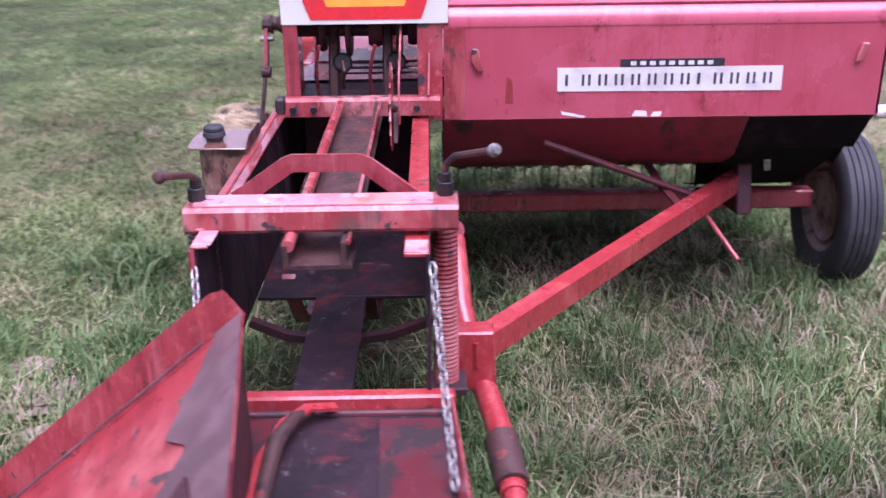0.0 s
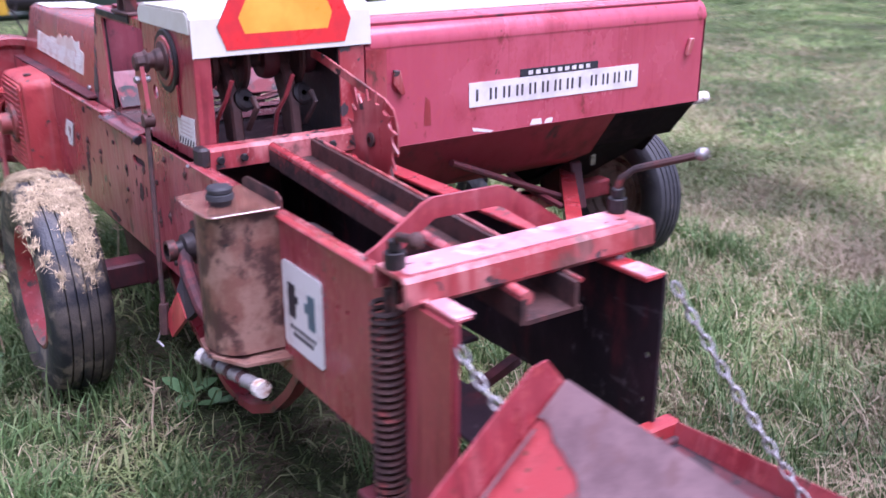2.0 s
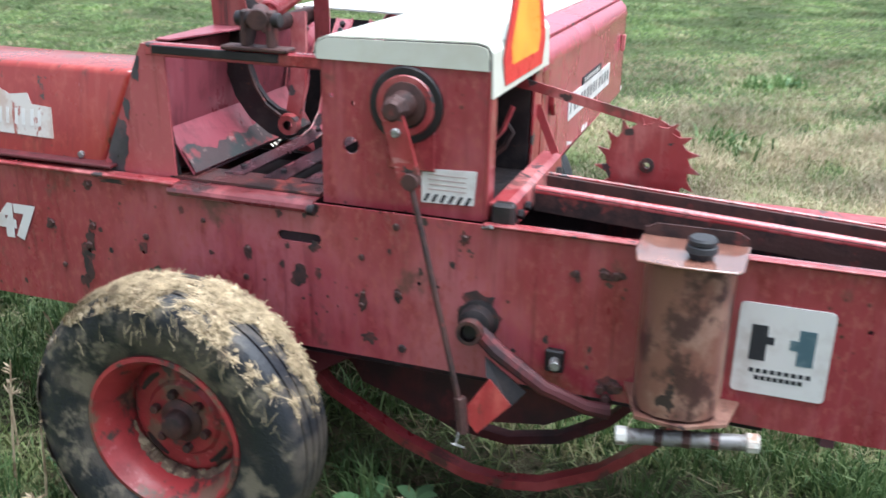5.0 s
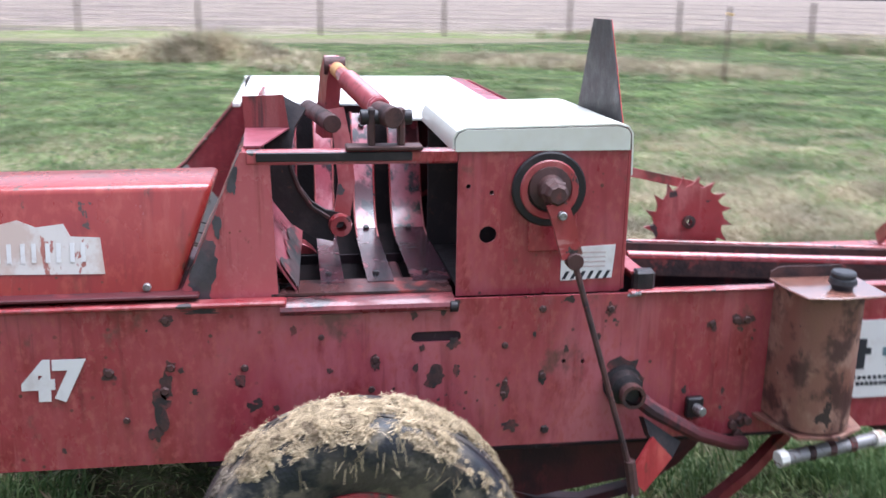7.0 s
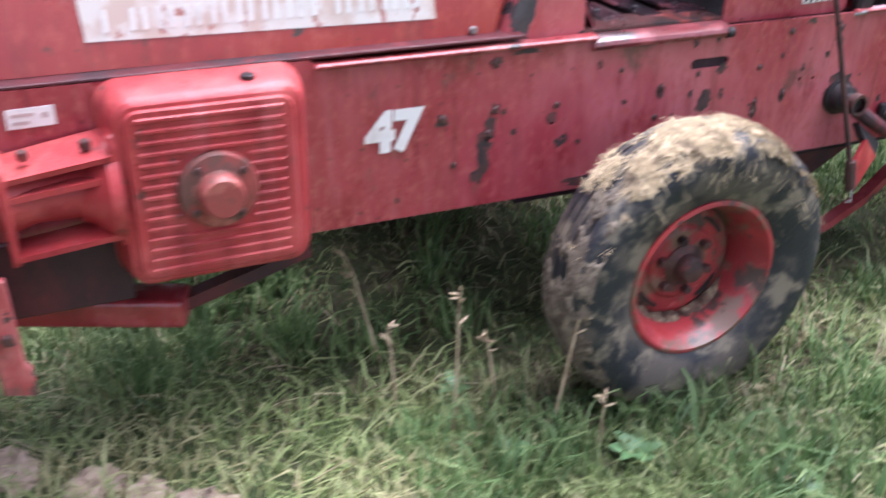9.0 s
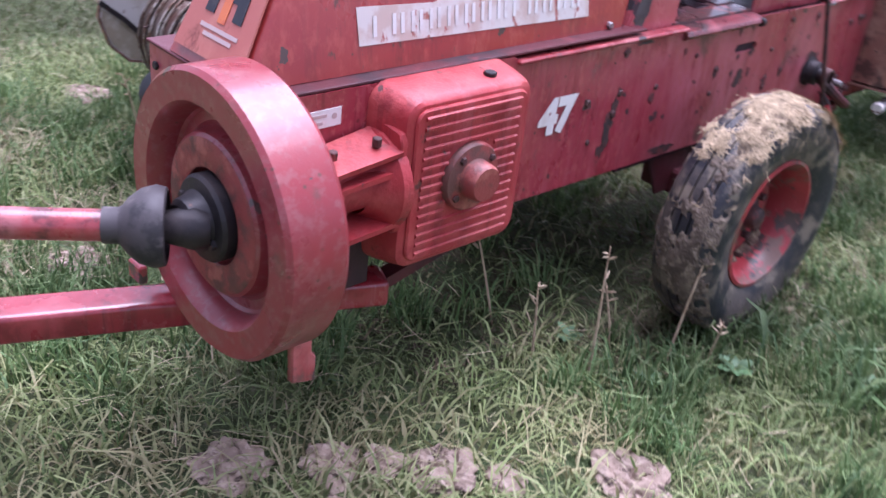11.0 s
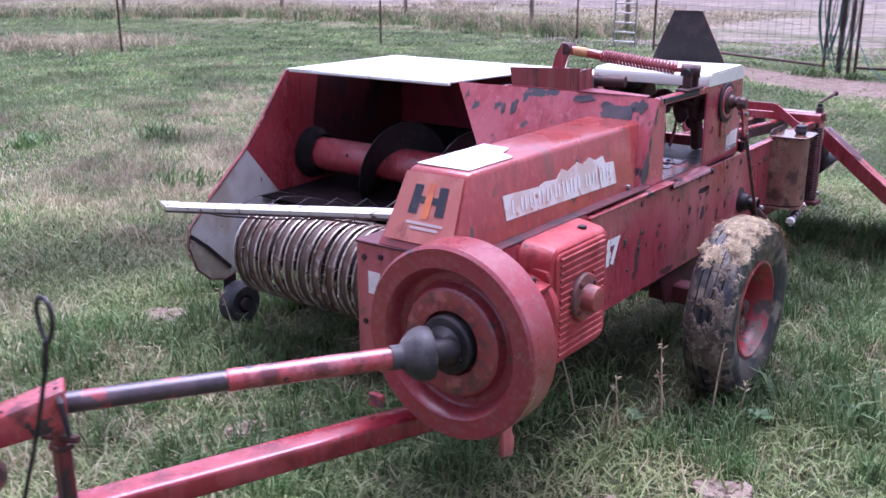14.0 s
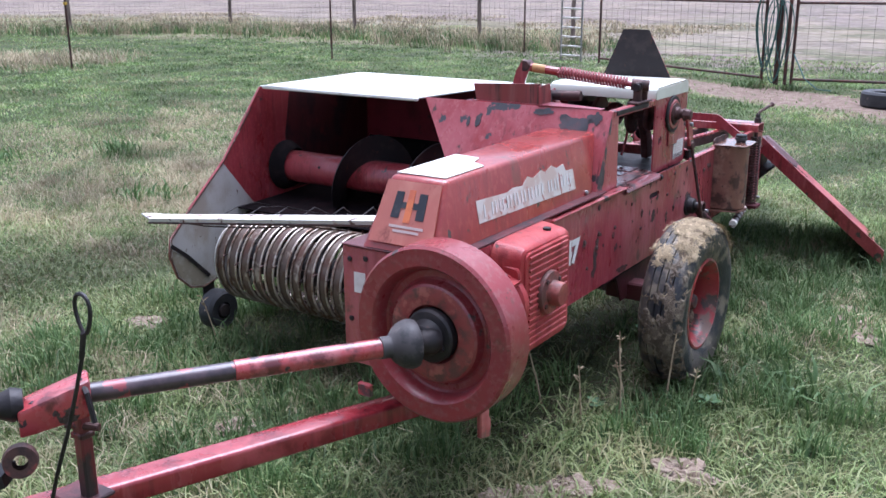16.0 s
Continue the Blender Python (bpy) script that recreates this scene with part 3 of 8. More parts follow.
# bale chamber
side = [(1.955, 0.345), (4.78, 0.352), (5.555, 0.352), (5.555, 0.765), (4.83, 0.765), (4.80, 0.745), (1.955, 0.745)]
holes = [slot2(3.695, 3.790, 0.650, 0.014), ring(3.742, 0.546, 0.018), ring(4.213, 0.546, 0.008, n=8), ring(3.419, 0.572, 0.006, n=8), ring(3.370, 0.570, 0.006, n=8),
         ring(2.396, 0.616, 0.006, n=8), ring(2.355, 0.618, 0.006, n=8), ring(2.198, 0.707, 0.007, n=8)]
chamber_left = part("chamber_side", plate(side, holes, "x", XL, XL + 0.008), SIDE, baler, "streaky red side plate with slots, bolt holes and rust")
BOLT = None
for y, z, r in [(4.379, 0.716, 0.010), (4.511, 0.591, 0.012), (4.372, 0.598, 0.011), (4.389, 0.540, 0.012), (4.202, 0.590, 0.010), (3.890, 0.598, 0.010),
                (3.568, 0.523, 0.008), (3.473, 0.536, 0.010), (3.479, 0.712, 0.010), (3.304, 0.706, 0.010), (2.968, 0.663, 0.012), (2.940, 0.663, 0.012),
                (3.033, 0.656, 0.010), (2.928, 0.385, 0.014), (3.461, 0.389, 0.012), (3.572, 0.491, 0.008), (3.571, 0.621, 0.009), (3.90, 0.52, 0.009),
                (2.227, 0.457, 0.010), (2.234, 0.619, 0.009), (4.02, 0.66, 0.008), (4.48, 0.47, 0.009)]:
    if BOLT is None:
        BOLT = part("bolt", lathe([(0, 0), (0.010, 0), (0.010, 0.003), (0.007, 0.006), (0, 0.006)], (XL, y, z), (-1, 0, 0), 6), BROWNIRON, chamber_left)
    else:
        again(BOLT, chamber_left, (XL - 0.003, y, z), pose(0, 0, 0, random.uniform(0, 60)) @ Matrix.Scale(r / 0.010, 4))
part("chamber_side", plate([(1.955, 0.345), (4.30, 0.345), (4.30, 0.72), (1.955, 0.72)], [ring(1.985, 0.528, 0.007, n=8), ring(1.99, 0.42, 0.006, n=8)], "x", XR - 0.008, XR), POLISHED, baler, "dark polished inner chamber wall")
part("top_flange", box((XL, 1.957, 0.738), (-0.497, 3.24, 0.746), 0.002), WETRED, baler, "wet glossy top flange")
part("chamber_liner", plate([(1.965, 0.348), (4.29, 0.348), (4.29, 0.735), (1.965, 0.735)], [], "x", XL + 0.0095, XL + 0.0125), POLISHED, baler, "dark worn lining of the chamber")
part("top_flange", box((-0.066, 1.957, 0.712), (XR, 3.24, 0.722), 0.002), BRIGHT, baler, "bright orange-red top flange")
part("chamber_lip", box((XL - 0.010, 2.05, 0.744), (XL + 0.012, 3.26, 0.752), 0.003), WORN, baler)
for x0, x1 in ((-0.350, -0.200),):
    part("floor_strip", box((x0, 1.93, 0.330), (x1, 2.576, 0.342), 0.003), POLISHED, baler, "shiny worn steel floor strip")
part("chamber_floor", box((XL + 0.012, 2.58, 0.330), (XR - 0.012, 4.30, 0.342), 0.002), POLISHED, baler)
part("cross_member", box((-0.50, 1.930, 0.325), (0.045, 1.970, 0.378), 0.006), BRIGHT, baler)
part("cross_member", tube([(-0.52, 2.44, 0.330), (-0.42, 2.44, 0.285), (-0.27, 2.44, 0.262), (-0.12, 2.44, 0.285), (0.0, 2.44, 0.330)], 0, flat=(0.03, 0.022)), DARKRED, baler)
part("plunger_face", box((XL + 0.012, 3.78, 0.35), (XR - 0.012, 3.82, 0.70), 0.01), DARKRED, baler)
part("hay_dog", prism([(2.62, 0.70), (2.72, 0.70), (2.72, 0.58), (2.66, 0.60)], "x", -0.44, -0.425), BLACK, baler)

def stain(y, z, ry, rz, seed, n=22):
    """A ragged flat stain on the chamber's outer side."""
    pts = []
    for k in range(n):
        a = 2 * math.pi * k / n
        r = 0.72 + 0.55 * noise.noise(Vector((math.cos(a) * 1.7, math.sin(a) * 1.7, seed * 3.1))) + 0.25 * noise.noise(Vector((math.cos(a) * 5, math.sin(a) * 5, seed * 1.7)))
        pts.append((y + ry * r * math.cos(a), z + rz * r * math.sin(a)))
    return prism(pts, "x", XL - 0.0004, XL - 0.0014)


STAIN = mat("dark_rust_stain", (0.060, 0.030, 0.028), 0.6, 0.0, [((0.15, 0.040, 0.038), 30.0, 0.46, 0.62, 0.7), ((0.030, 0.022, 0.022), 18.0, 0.50, 0.64, 1.0)], (140.0, 0.5, 0.003))
for k, (y, z, ry, rz) in enumerate([(4.385, 0.555, 0.022, 0.040), (4.400, 0.500, 0.030, 0.060), (4.415, 0.430, 0.020, 0.028), (2.955, 0.664, 0.042, 0.020), (3.032, 0.652, 0.016, 0.022), (3.742, 0.546, 0.034, 0.032), (3.690, 0.560, 0.012, 0.018),
                                    (3.700, 0.630, 0.020, 0.020), (2.935, 0.388, 0.040, 0.030), (3.262, 0.530, 0.070, 0.060), (4.214, 0.560, 0.016, 0.020), (4.372, 0.600, 0.018, 0.020), (3.473, 0.530, 0.016, 0.024), (3.568, 0.500, 0.012, 0.036),
                                    (3.890, 0.590, 0.016, 0.030), (2.228, 0.450, 0.016, 0.028), (4.378, 0.716, 0.022, 0.018), (4.30, 0.735, 0.06, 0.010), (3.304, 0.704, 0.018, 0.022), (4.511, 0.588, 0.018, 0.024), (3.55, 0.405, 0.03, 0.022), (4.10, 0.372, 0.08, 0.016)]):
    part("rust_stain", stain(y, z, ry, rz, k + 1), STAIN, chamber_left)
dots = random.Random(47)
for k in range(26):
    y, z, r = dots.uniform(2.95, 4.70), dots.uniform(0.39, 0.72), dots.uniform(0.004, 0.011)
    part("rust_stain", stain(y, z, r, r * dots.uniform(0.9, 1.8), k + 40, 12), STAIN, chamber_left)

RAIL = mat("worn_rail_paint", (0.33, 0.045, 0.050), 0.26, 0.0, [((0.46, 0.12, 0.12), 5.0, 0.46, 0.64, 1.0), ((0.16, 0.030, 0.030), 9.0, 0.52, 0.66, 1.0), ((0.060, 0.036, 0.034), 17.0, 0.60, 0.68, 1.0)], (180.0, 0.2, 0.002), coat=0.7)
# bale tension gear on top
chan = bmesh.new()
quadplate([(-0.331, 2.01, 0.668), (-0.311, 3.19, 0.728), (-0.311, 3.19, 0.784), (-0.331, 2.01, 0.728)], -0.013, chan)
far_wall = bmesh.new()
quadplate([(-0.199, 2.01, 0.668), (-0.179, 3.19, 0.728), (-0.179, 3.19, 0.784), (-0.199, 2.01, 0.728)], -0.011, far_wall)
channel = part("tension_channel", chan, BROWNIRON, baler, "long U-shaped tension channel with worn red rails")
part("rail", tube([(-0.330, 2.01, 0.722), (-0.310, 3.19, 0.778)], 0.0150, 12), RAIL, channel, "rounded red rail, paint worn along the top")
# Dark brown joins grease with the shade on the wall's inner face.
part("channel_wall", far_wall, BROWNIRON, channel, "greasy brown channel wall, darkened for shade, with an orange edge")
part("wall_edge", tube([(-0.193, 2.01, 0.7295), (-0.173, 3.19, 0.7855)], 0.0055, 6), WORN, channel)
part("channel_web", quadplate([(-0.330, 2.012, 0.664), (-0.188, 2.012, 0.664), (-0.168, 3.19, 0.726), (-0.310, 3.19, 0.726)], 0.010), BROWNIRON, channel, "brown greasy channel floor")
part("tension_yoke", tube([(-0.500, 2.315, 0.735), (-0.470, 2.312, 0.752), (-0.365, 2.305, 0.826), (-0.350, 2.304, 0.832), (-0.180, 2.300, 0.832), (-0.165, 2.299, 0.826), (-0.055, 2.270, 0.752), (-0.035, 2.268, 0.735)], 0, flat=(0.012, 0.045)), RED, baler, "arched red flat-bar yoke")
bar = bent([(2.178, 0.744), (2.178, 0.786), (2.168, 0.795), (2.072, 0.795), (2.062, 0.786), (2.058, 0.744), (2.064, 0.735), (2.090, 0.733)], "x", -0.572, 0.058, 0.007)
crossbar = part("tension_crossbar", bar, WORN, baler, "pink-worn red steel crossbar")
# Pale pink holds wear plus the wet sheen of the sky.
WORNSHEEN = mat("rubbed_pink_paint", (0.56, 0.25, 0.27), 0.20, 0.0, [((0.42, 0.12, 0.13), 6.0, 0.50, 0.62, 0.7), ((0.66, 0.42, 0.42), 11.0, 0.50, 0.66, 1.0), ((0.22, 0.06, 0.06), 16.0, 0.60, 0.66, 1.0)], (140.0, 0.15, 0.002), spec=0.7, coat=0.8)
part("worn_top", prism(rounded(-0.555, 2.080, 0.000, 2.162, 0.010), "z", 0.7952, 0.7972), WORNSHEEN, crossbar, "worn crossbar top with pale sky sheen in its colour")
part("flange_end", prism(rounded(XL + 0.002, 1.960, -0.490, 2.052, 0.004), "z", 0.7462, 0.7482), WORNSHEEN, baler, "flange end with pale wet sheen in its colour")
part("flange_end", prism(rounded(-0.064, 1.960, XR - 0.002, 2.035, 0.004), "z", 0.7222, 0.7242), WORNSHEEN, baler, "flange end with pale wet sheen in its colour")
for x, y0, tip in ((0.030, 2.150, (0.135, 2.015, 0.938)), (-0.552, 2.130, (-0.592, 1.992, 0.895))):
    z1 = 0.872 if x > 0 else 0.850
    cr = part("crank", tube([(x, y0, 0.70), (x, y0, z1 - 0.02), (x + 0.003, y0 - 0.006, z1), (x + (tip[0] - x) * 0.2, y0 + (tip[1] - y0) * 0.2, z1 + (tip[2] - z1) * 0.35), tip], 0.0085, 8), BROWNIRON, baler, "rusty threaded screw with bent crank handle")
    part("crank_knob", lathe([(0, -0.016), (0.011, -0.012), (0.016, 0), (0.011, 0.012), (0, 0.016)], tip, Vector(tip) - Vector((x, y0, z1)), 12), GALV if x > 0 else BROWNIRON, cr)
    nut = cyl((x, y0, 0.795), (x, y0, 0.828), 0.021, 10)
    cyl((x, y0, 0.828), (x, y0, 0.850), 0.014, 10, nut)
    part("crank_nut", nut, BLACK, cr)
    zt, zb = 0.715, 0.295
    sp = part("tension_spring", spring((x - 0.002, 2.155, zb), (x - 0.002, 2.155, zt), 0.031 if x < 0 else 0.027, 0.0055, 26 if x < 0 else 36), BROWNIRON if x < 0 else WORN, baler, "rusty coil tension spring")
    part("spring_rod", cyl((x - 0.002, 2.155, zb - 0.04), (x - 0.002, 2.155, 0.745), 0.009, 10), BROWNIRON, sp)
    part("spring_seat", box((x - 0.055, 2.105, zb - 0.022), (x + 0.05, 2.205, zb), 0.004), DARKRED, sp)
part("rear_post", box((XL - 0.007, 1.958, 0.30), (XL - 0.001, 2.10, 0.735), 0.002), RED, baler)
part("lug_bolt", cyl((-0.575, 2.03, 0.312), (-0.535, 2.03, 0.312), 0.010, 8), GALV, baler)

# logo plate with plain shapes
lp = part("logo_plate", prism(rounded(2.466, 0.433, 2.665, 0.650, 0.012), "x", XL - 0.0015, XL - 0.005), DECAL, baler, "white square plate with two dark blocky shapes")
for pts, m in (([(2.635, 0.600), (2.600, 0.600), (2.600, 0.574), (2.585, 0.574), (2.585, 0.556), (2.600, 0.556), (2.600, 0.515), (2.635, 0.515)], INK),
               ([(2.500, 0.600), (2.535, 0.600), (2.535, 0.574), (2.552, 0.574), (2.552, 0.550), (2.535, 0.550), (2.535, 0.515), (2.500, 0.515)], TEAL)):
    part("logo_shape", prism(pts, "x", XL - 0.0050, XL - 0.0062), m, lp)
for i, (y0, y1, z) in enumerate([(2.50, 2.635, 0.485), (2.515, 2.62, 0.468)]):
    for k in range(9 - i):
        a = y0 + (y1 - y0) * k / (9 - i)
        part("bar", prism([(a, z), (a + 0.010, z), (a + 0.010, z + 0.010), (a, z + 0.010)], "x", XL - 0.0050, XL - 0.0060), INK, lp)
dm = part("diamond_plate", prism([(2.26, 0.619), (2.234, 0.645), (2.208, 0.619), (2.234, 0.593)], "x", XL, XL - 0.003), BLACK, baler)
part("bolt", cyl((XL - 0.003, 2.226, 0.619), (XL - 0.014, 2.226, 0.619), 0.007, 8), GALV, dm)

# rust-brown reservoir on the chamber's side
plan = [(XL, 2.876), (-0.600, 2.873), (-0.640, 2.864), (-0.672, 2.844), (-0.690, 2.812), (-0.694, 2.776), (-0.687, 2.737), (-0.668, 2.708), (-0.640, 2.690), (XL, 2.680)]
res = part("reservoir", prism(plan, "z", 0.412, 0.768, None), TANK, baler, "rust-brown curved sheet-metal reservoir")
part("reservoir_lid", prism([(XL, 2.892), (-0.640, 2.892), (-0.706, 2.880), (-0.716, 2.800), (-0.708, 2.682), (-0.694, 2.668), (XL, 2.660)], "z", 0.768, 0.774, None, 0.002), WETLID, res, "shiny rust-brown lid plate")
part("lid_backplate", prism([(2.665, 0.765), (2.888, 0.765), (2.888, 0.79), (2.86, 0.802), (2.69, 0.802), (2.665, 0.79)], "x", XL + 0.006, XL + 0.002), BROWNIRON, res)
part("filler_cap", lathe([(0, 0.045), (0.026, 0.045), (0.030, 0.040), (0.030, 0.032), (0.027, 0.030), (0.032, 0.027), (0.034, 0.015), (0.028, 0.010), (0.024, 0.0), (0, 0)], (-0.643, 2.757, 0.774), (0, 0, 1), 20), RUBBER, res, "black ribbed filler cap")
part("reservoir_foot", quadplate([(XL, 2.90, 0.405), (-0.69, 2.855, 0.405), (-0.705, 2.755, 0.405), (-0.65, 2.66, 0.402), (XL, 2.64, 0.402)], -0.008), TANK, res)
pin = part("grease_pin", cyl((-0.672, 2.875, 0.340), (-0.640, 2.605, 0.362), 0.018, 12), mat("scuffed_grey_steel", (0.26, 0.245, 0.24), 0.45, 0.3, [((0.13, 0.10, 0.09), 26.0, 0.48, 0.62, 1.0)], (140.0, 0.3, 0.002)), baler, "dull grey steel pin with pale ends")
for a, b in (((-0.674, 2.893, 0.339), (-0.671, 2.868, 0.341)), ((-0.641, 2.615, 0.361), (-0.638, 2.588, 0.363))):
    part("pin_end", cyl(a, b, 0.022, 10), CHIPPED, pin)
for f in (0.28, 0.5, 0.72):
    p = Vector((-0.672, 2.875, 0.340)).lerp(Vector((-0.640, 2.605, 0.362)), f)
    part("pin_collar", cyl(p + Vector((0, 0.010, 0)), p - Vector((0, 0.010, 0)), 0.0205, 8), BROWNIRON, pin)

NEEDLERED = mat("grimy_needle_paint", (0.19, 0.022, 0.028), 0.36, 0.0, [((0.27, 0.045, 0.050), 8.0, 0.48, 0.64, 1.0), ((0.070, 0.024, 0.024), 12.0, 0.54, 0.64, 1.0)], (160.0, 0.2, 0.002), coat=0.4)
# needles and needle lever
for x, pth in ((-0.450, [(3.80, 0.30), (3.70, 0.190), (3.48, 0.072), (3.30, 0.012), (3.20, 0.006), (3.10, 0.022), (2.95, 0.095), (2.84, 0.190), (2.76, 0.285), (2.72, 0.345)]),
               (-0.215, [(3.78, 0.20), (3.60, 0.085), (3.40, 0.010), (3.25, -0.005), (3.10, 0.030), (2.97, 0.110), (2.87, 0.22), (2.82, 0.34)])):
    part("needle", tube([(x, y, z) for y, z in pth], 0, flat=(0.040, 0.026)), DARKRED if x > -0.4 else NEEDLERED, baler, "curved red forged needle")
part("needle_guard", prism([(3.76, 0.345), (2.84, 0.345), (2.92, 0.240), (3.12, 0.130), (3.42, 0.085), (3.66, 0.160)], "x", -0.335, -0.330), DARKRED, baler, "grimy dark red sheet behind the needles")
arm = part("needle_lever", tube([(-0.575, 3.262, 0.503), (-0.590, 3.20, 0.455), (-0.600, 3.08, 0.385), (-0.585, 2.98, 0.345), (-0.56, 2.93, 0.33)], [0.020, 0.022, 0.019, 0.018, 0.02], 10), DARKRED, baler, "greasy dark red needle lever")
part("lever_boss", lathe([(0, 0.075), (0.018, 0.075), (0.022, 0.068), (0.024, 0.045), (0.040, 0.040), (0.044, 0.012), (0.052, 0.010), (0.052, 0.0), (0, 0)], (XL, 3.262, 0.503), (-1, 0, 0), 18), BLACK, arm)
part("lever_collar", lathe([(0.022, -0.012), (0.031, -0.012), (0.031, 0.012), (0.022, 0.012)], (-0.612, 3.262, 0.503), (-1, 0, 0), 18), BROWNIRON, arm)
part("lever_tip", quadplate([(-0.625, 3.205, 0.395), (-0.625, 3.150, 0.335), (-0.645, 3.225, 0.255), (-0.645, 3.268, 0.300)], 0.012), BRIGHT, arm, "bright orange-red lever end")
part("lever_web", quadplate([(-0.600, 3.225, 0.440), (-0.600, 3.120, 0.365), (-0.622, 3.150, 0.330), (-0.622, 3.215, 0.400)], 0.02), BLACK, arm)
part("bearing_bracket", box((XL - 0.020, 3.045, 0.405), (XL, 3.090, 0.462), 0.004), BLACK, baler)
part("bearing_bolt", cyl((XL - 0.050, 3.060, 0.435), (XL - 0.018, 3.066, 0.435), 0.013, 8), GALV, baler)
for y, z in ((2.955, 0.375), (2.915, 0.385), (2.94, 0.352)):
    part("bracket_bolt", cyl((XL - 0.016, y, z), (XL, y, z), 0.012, 8), BROWNIRON, baler)
rod = part("trip_rod", cyl((-0.592, 3.422, 0.846), (-0.650, 3.262, 0.300), 0.0075, 8), BROWNIRON, baler, "thin rusty connecting rod")
part("rod_clevis", cyl((-0.645, 3.270, 0.345), (-0.655, 3.257, 0.255), 0.015, 8), BROWNIRON, rod)
part("cotter_pin", tube([(-0.66, 3.262, 0.275), (-0.675, 3.268, 0.235), (-0.665, 3.25, 0.222), (-0.668, 3.28, 0.228)], 0.003, 5), GALV, rod)

# knotter stand
kbox = [(3.272, 0.740), (3.690, 0.740), (3.690, 1.100), (3.272, 1.100)]
stand = part("knotter_stand", plate(kbox, [ring(3.614, 0.893, 0.022), ring(3.664, 1.013, 0.006, n=8), ring(3.607, 0.997, 0.006, n=8)], "x", -0.498, -0.490), SIDE, baler, "red steel knotter box side with a crank disc")
part("stand_flange", box((-0.498, 3.262, 0.745), (-0.448, 3.272, 1.098), 0.002), RED, stand)
part("stand_post", box((-0.045, 3.268, 0.70), (0.040, 3.276, 1.03), 0.002), PEELED, stand)
part("stand_inner_wall", box((-0.045, 3.280, 0.745), (-0.037, 3.70, 1.10), 0.002), BLACK, stand)
part("crank_disc", lathe([(0, 0.010), (0.088, 0.010), (0.092, 0.006), (0.092, 0.0), (0, 0)], (-0.500, 3.468, 1.005), (-1, 0, 0), 40), BLACK, stand, "black greasy clutch disc")
part("disc_hub", lathe([(0, 0.066), (0.017, 0.066), (0.022, 0.060), (0.023, 0.034), (0.030, 0.028), (0.034, 0.012), (0.052, 0.009), (0.054, 0), (0, 0)], (-0.510, 3.468, 1.010), (-1, 0, 0), 18), BROWNIRON, stand)
part("disc_bracket", box((-0.506, 3.395, 0.850), (-0.499, 3.515, 0.945), 0.003), RED, stand)
darm = bmesh.new()
tube([(-0.584, 3.470, 0.990), (-0.586, 3.452, 0.940), (-0.588, 3.428, 0.858)], 0, bm=darm, flat=(0.012, 0.052))
part("disc_arm", darm, WORN, stand, "worn red crank arm")
part("hub_block", lathe([(0, 0.036), (0.020, 0.036), (0.026, 0.030), (0.028, 0.010), (0.034, 0.004), (0.034, 0.0), (0, 0)], (-0.562, 3.470, 1.008), (-1, 0, 0), 8), BROWNIRON, stand)
part("disc_ring", lathe([(0.054, 0.0), (0.056, 0.004), (0.070, 0.004), (0.073, 0.0)], (-0.510, 3.468, 1.005), (-1, 0, 0), 36), WORN, stand, "worn red ring on the clutch disc")
part("arm_pin", cyl((-0.560, 3.458, 0.960), (-0.605, 3.458, 0.960), 0.011, 8), GALV, stand)
part("arm_eye", cyl((-0.572, 3.422, 0.848), (-0.604, 3.422, 0.848), 0.021, 12), BROWNIRON, stand)
st = part("warning_sticker", prism([(3.296, 0.777), (3.428, 0.772), (3.428, 0.856), (3.290, 0.862)], "x", -0.4985, -0.5005), DECAL, stand, "white safety sticker with small print and stripes")
for k in range(6):
    a = 3.425 - 0.021 * k
    part("stripe", prism([(a, 0.776), (a - 0.009, 0.776), (a - 0.020, 0.796), (a - 0.011, 0.796)], "x", -0.5006, -0.5014), INK, st)
for k in range(4):
    part("bar", prism([(3.315, 0.806 + 0.012 * k), (3.41, 0.806 + 0.012 * k), (3.41, 0.809 + 0.012 * k), (3.315, 0.809 + 0.012 * k)], "x", -0.5006, -0.5012), FADEDINK, st)
cm = part("stand_crossmember", bent([(3.252, 0.795), (3.215, 0.795), (3.200, 0.785), (3.195, 0.735)], "x", -0.515, 0.030, 0.007), WORN, stand, "greasy red channel across the chamber")
for x in (-0.47, -0.40, -0.12, -0.05):
    part("bolt", cyl((x, 3.194, 0.762), (x, 3.180, 0.762), 0.012, 6), BLACK, cm)
part("twine_finger", box((-0.53, 3.19, 0.742), (-0.495, 3.245, 0.800), 0.008), BLACK, stand)
part("loose_bolt", cyl((-0.55, 3.235, 0.748), (-0.53, 3.262, 0.738), 0.006, 6), GALV, stand)

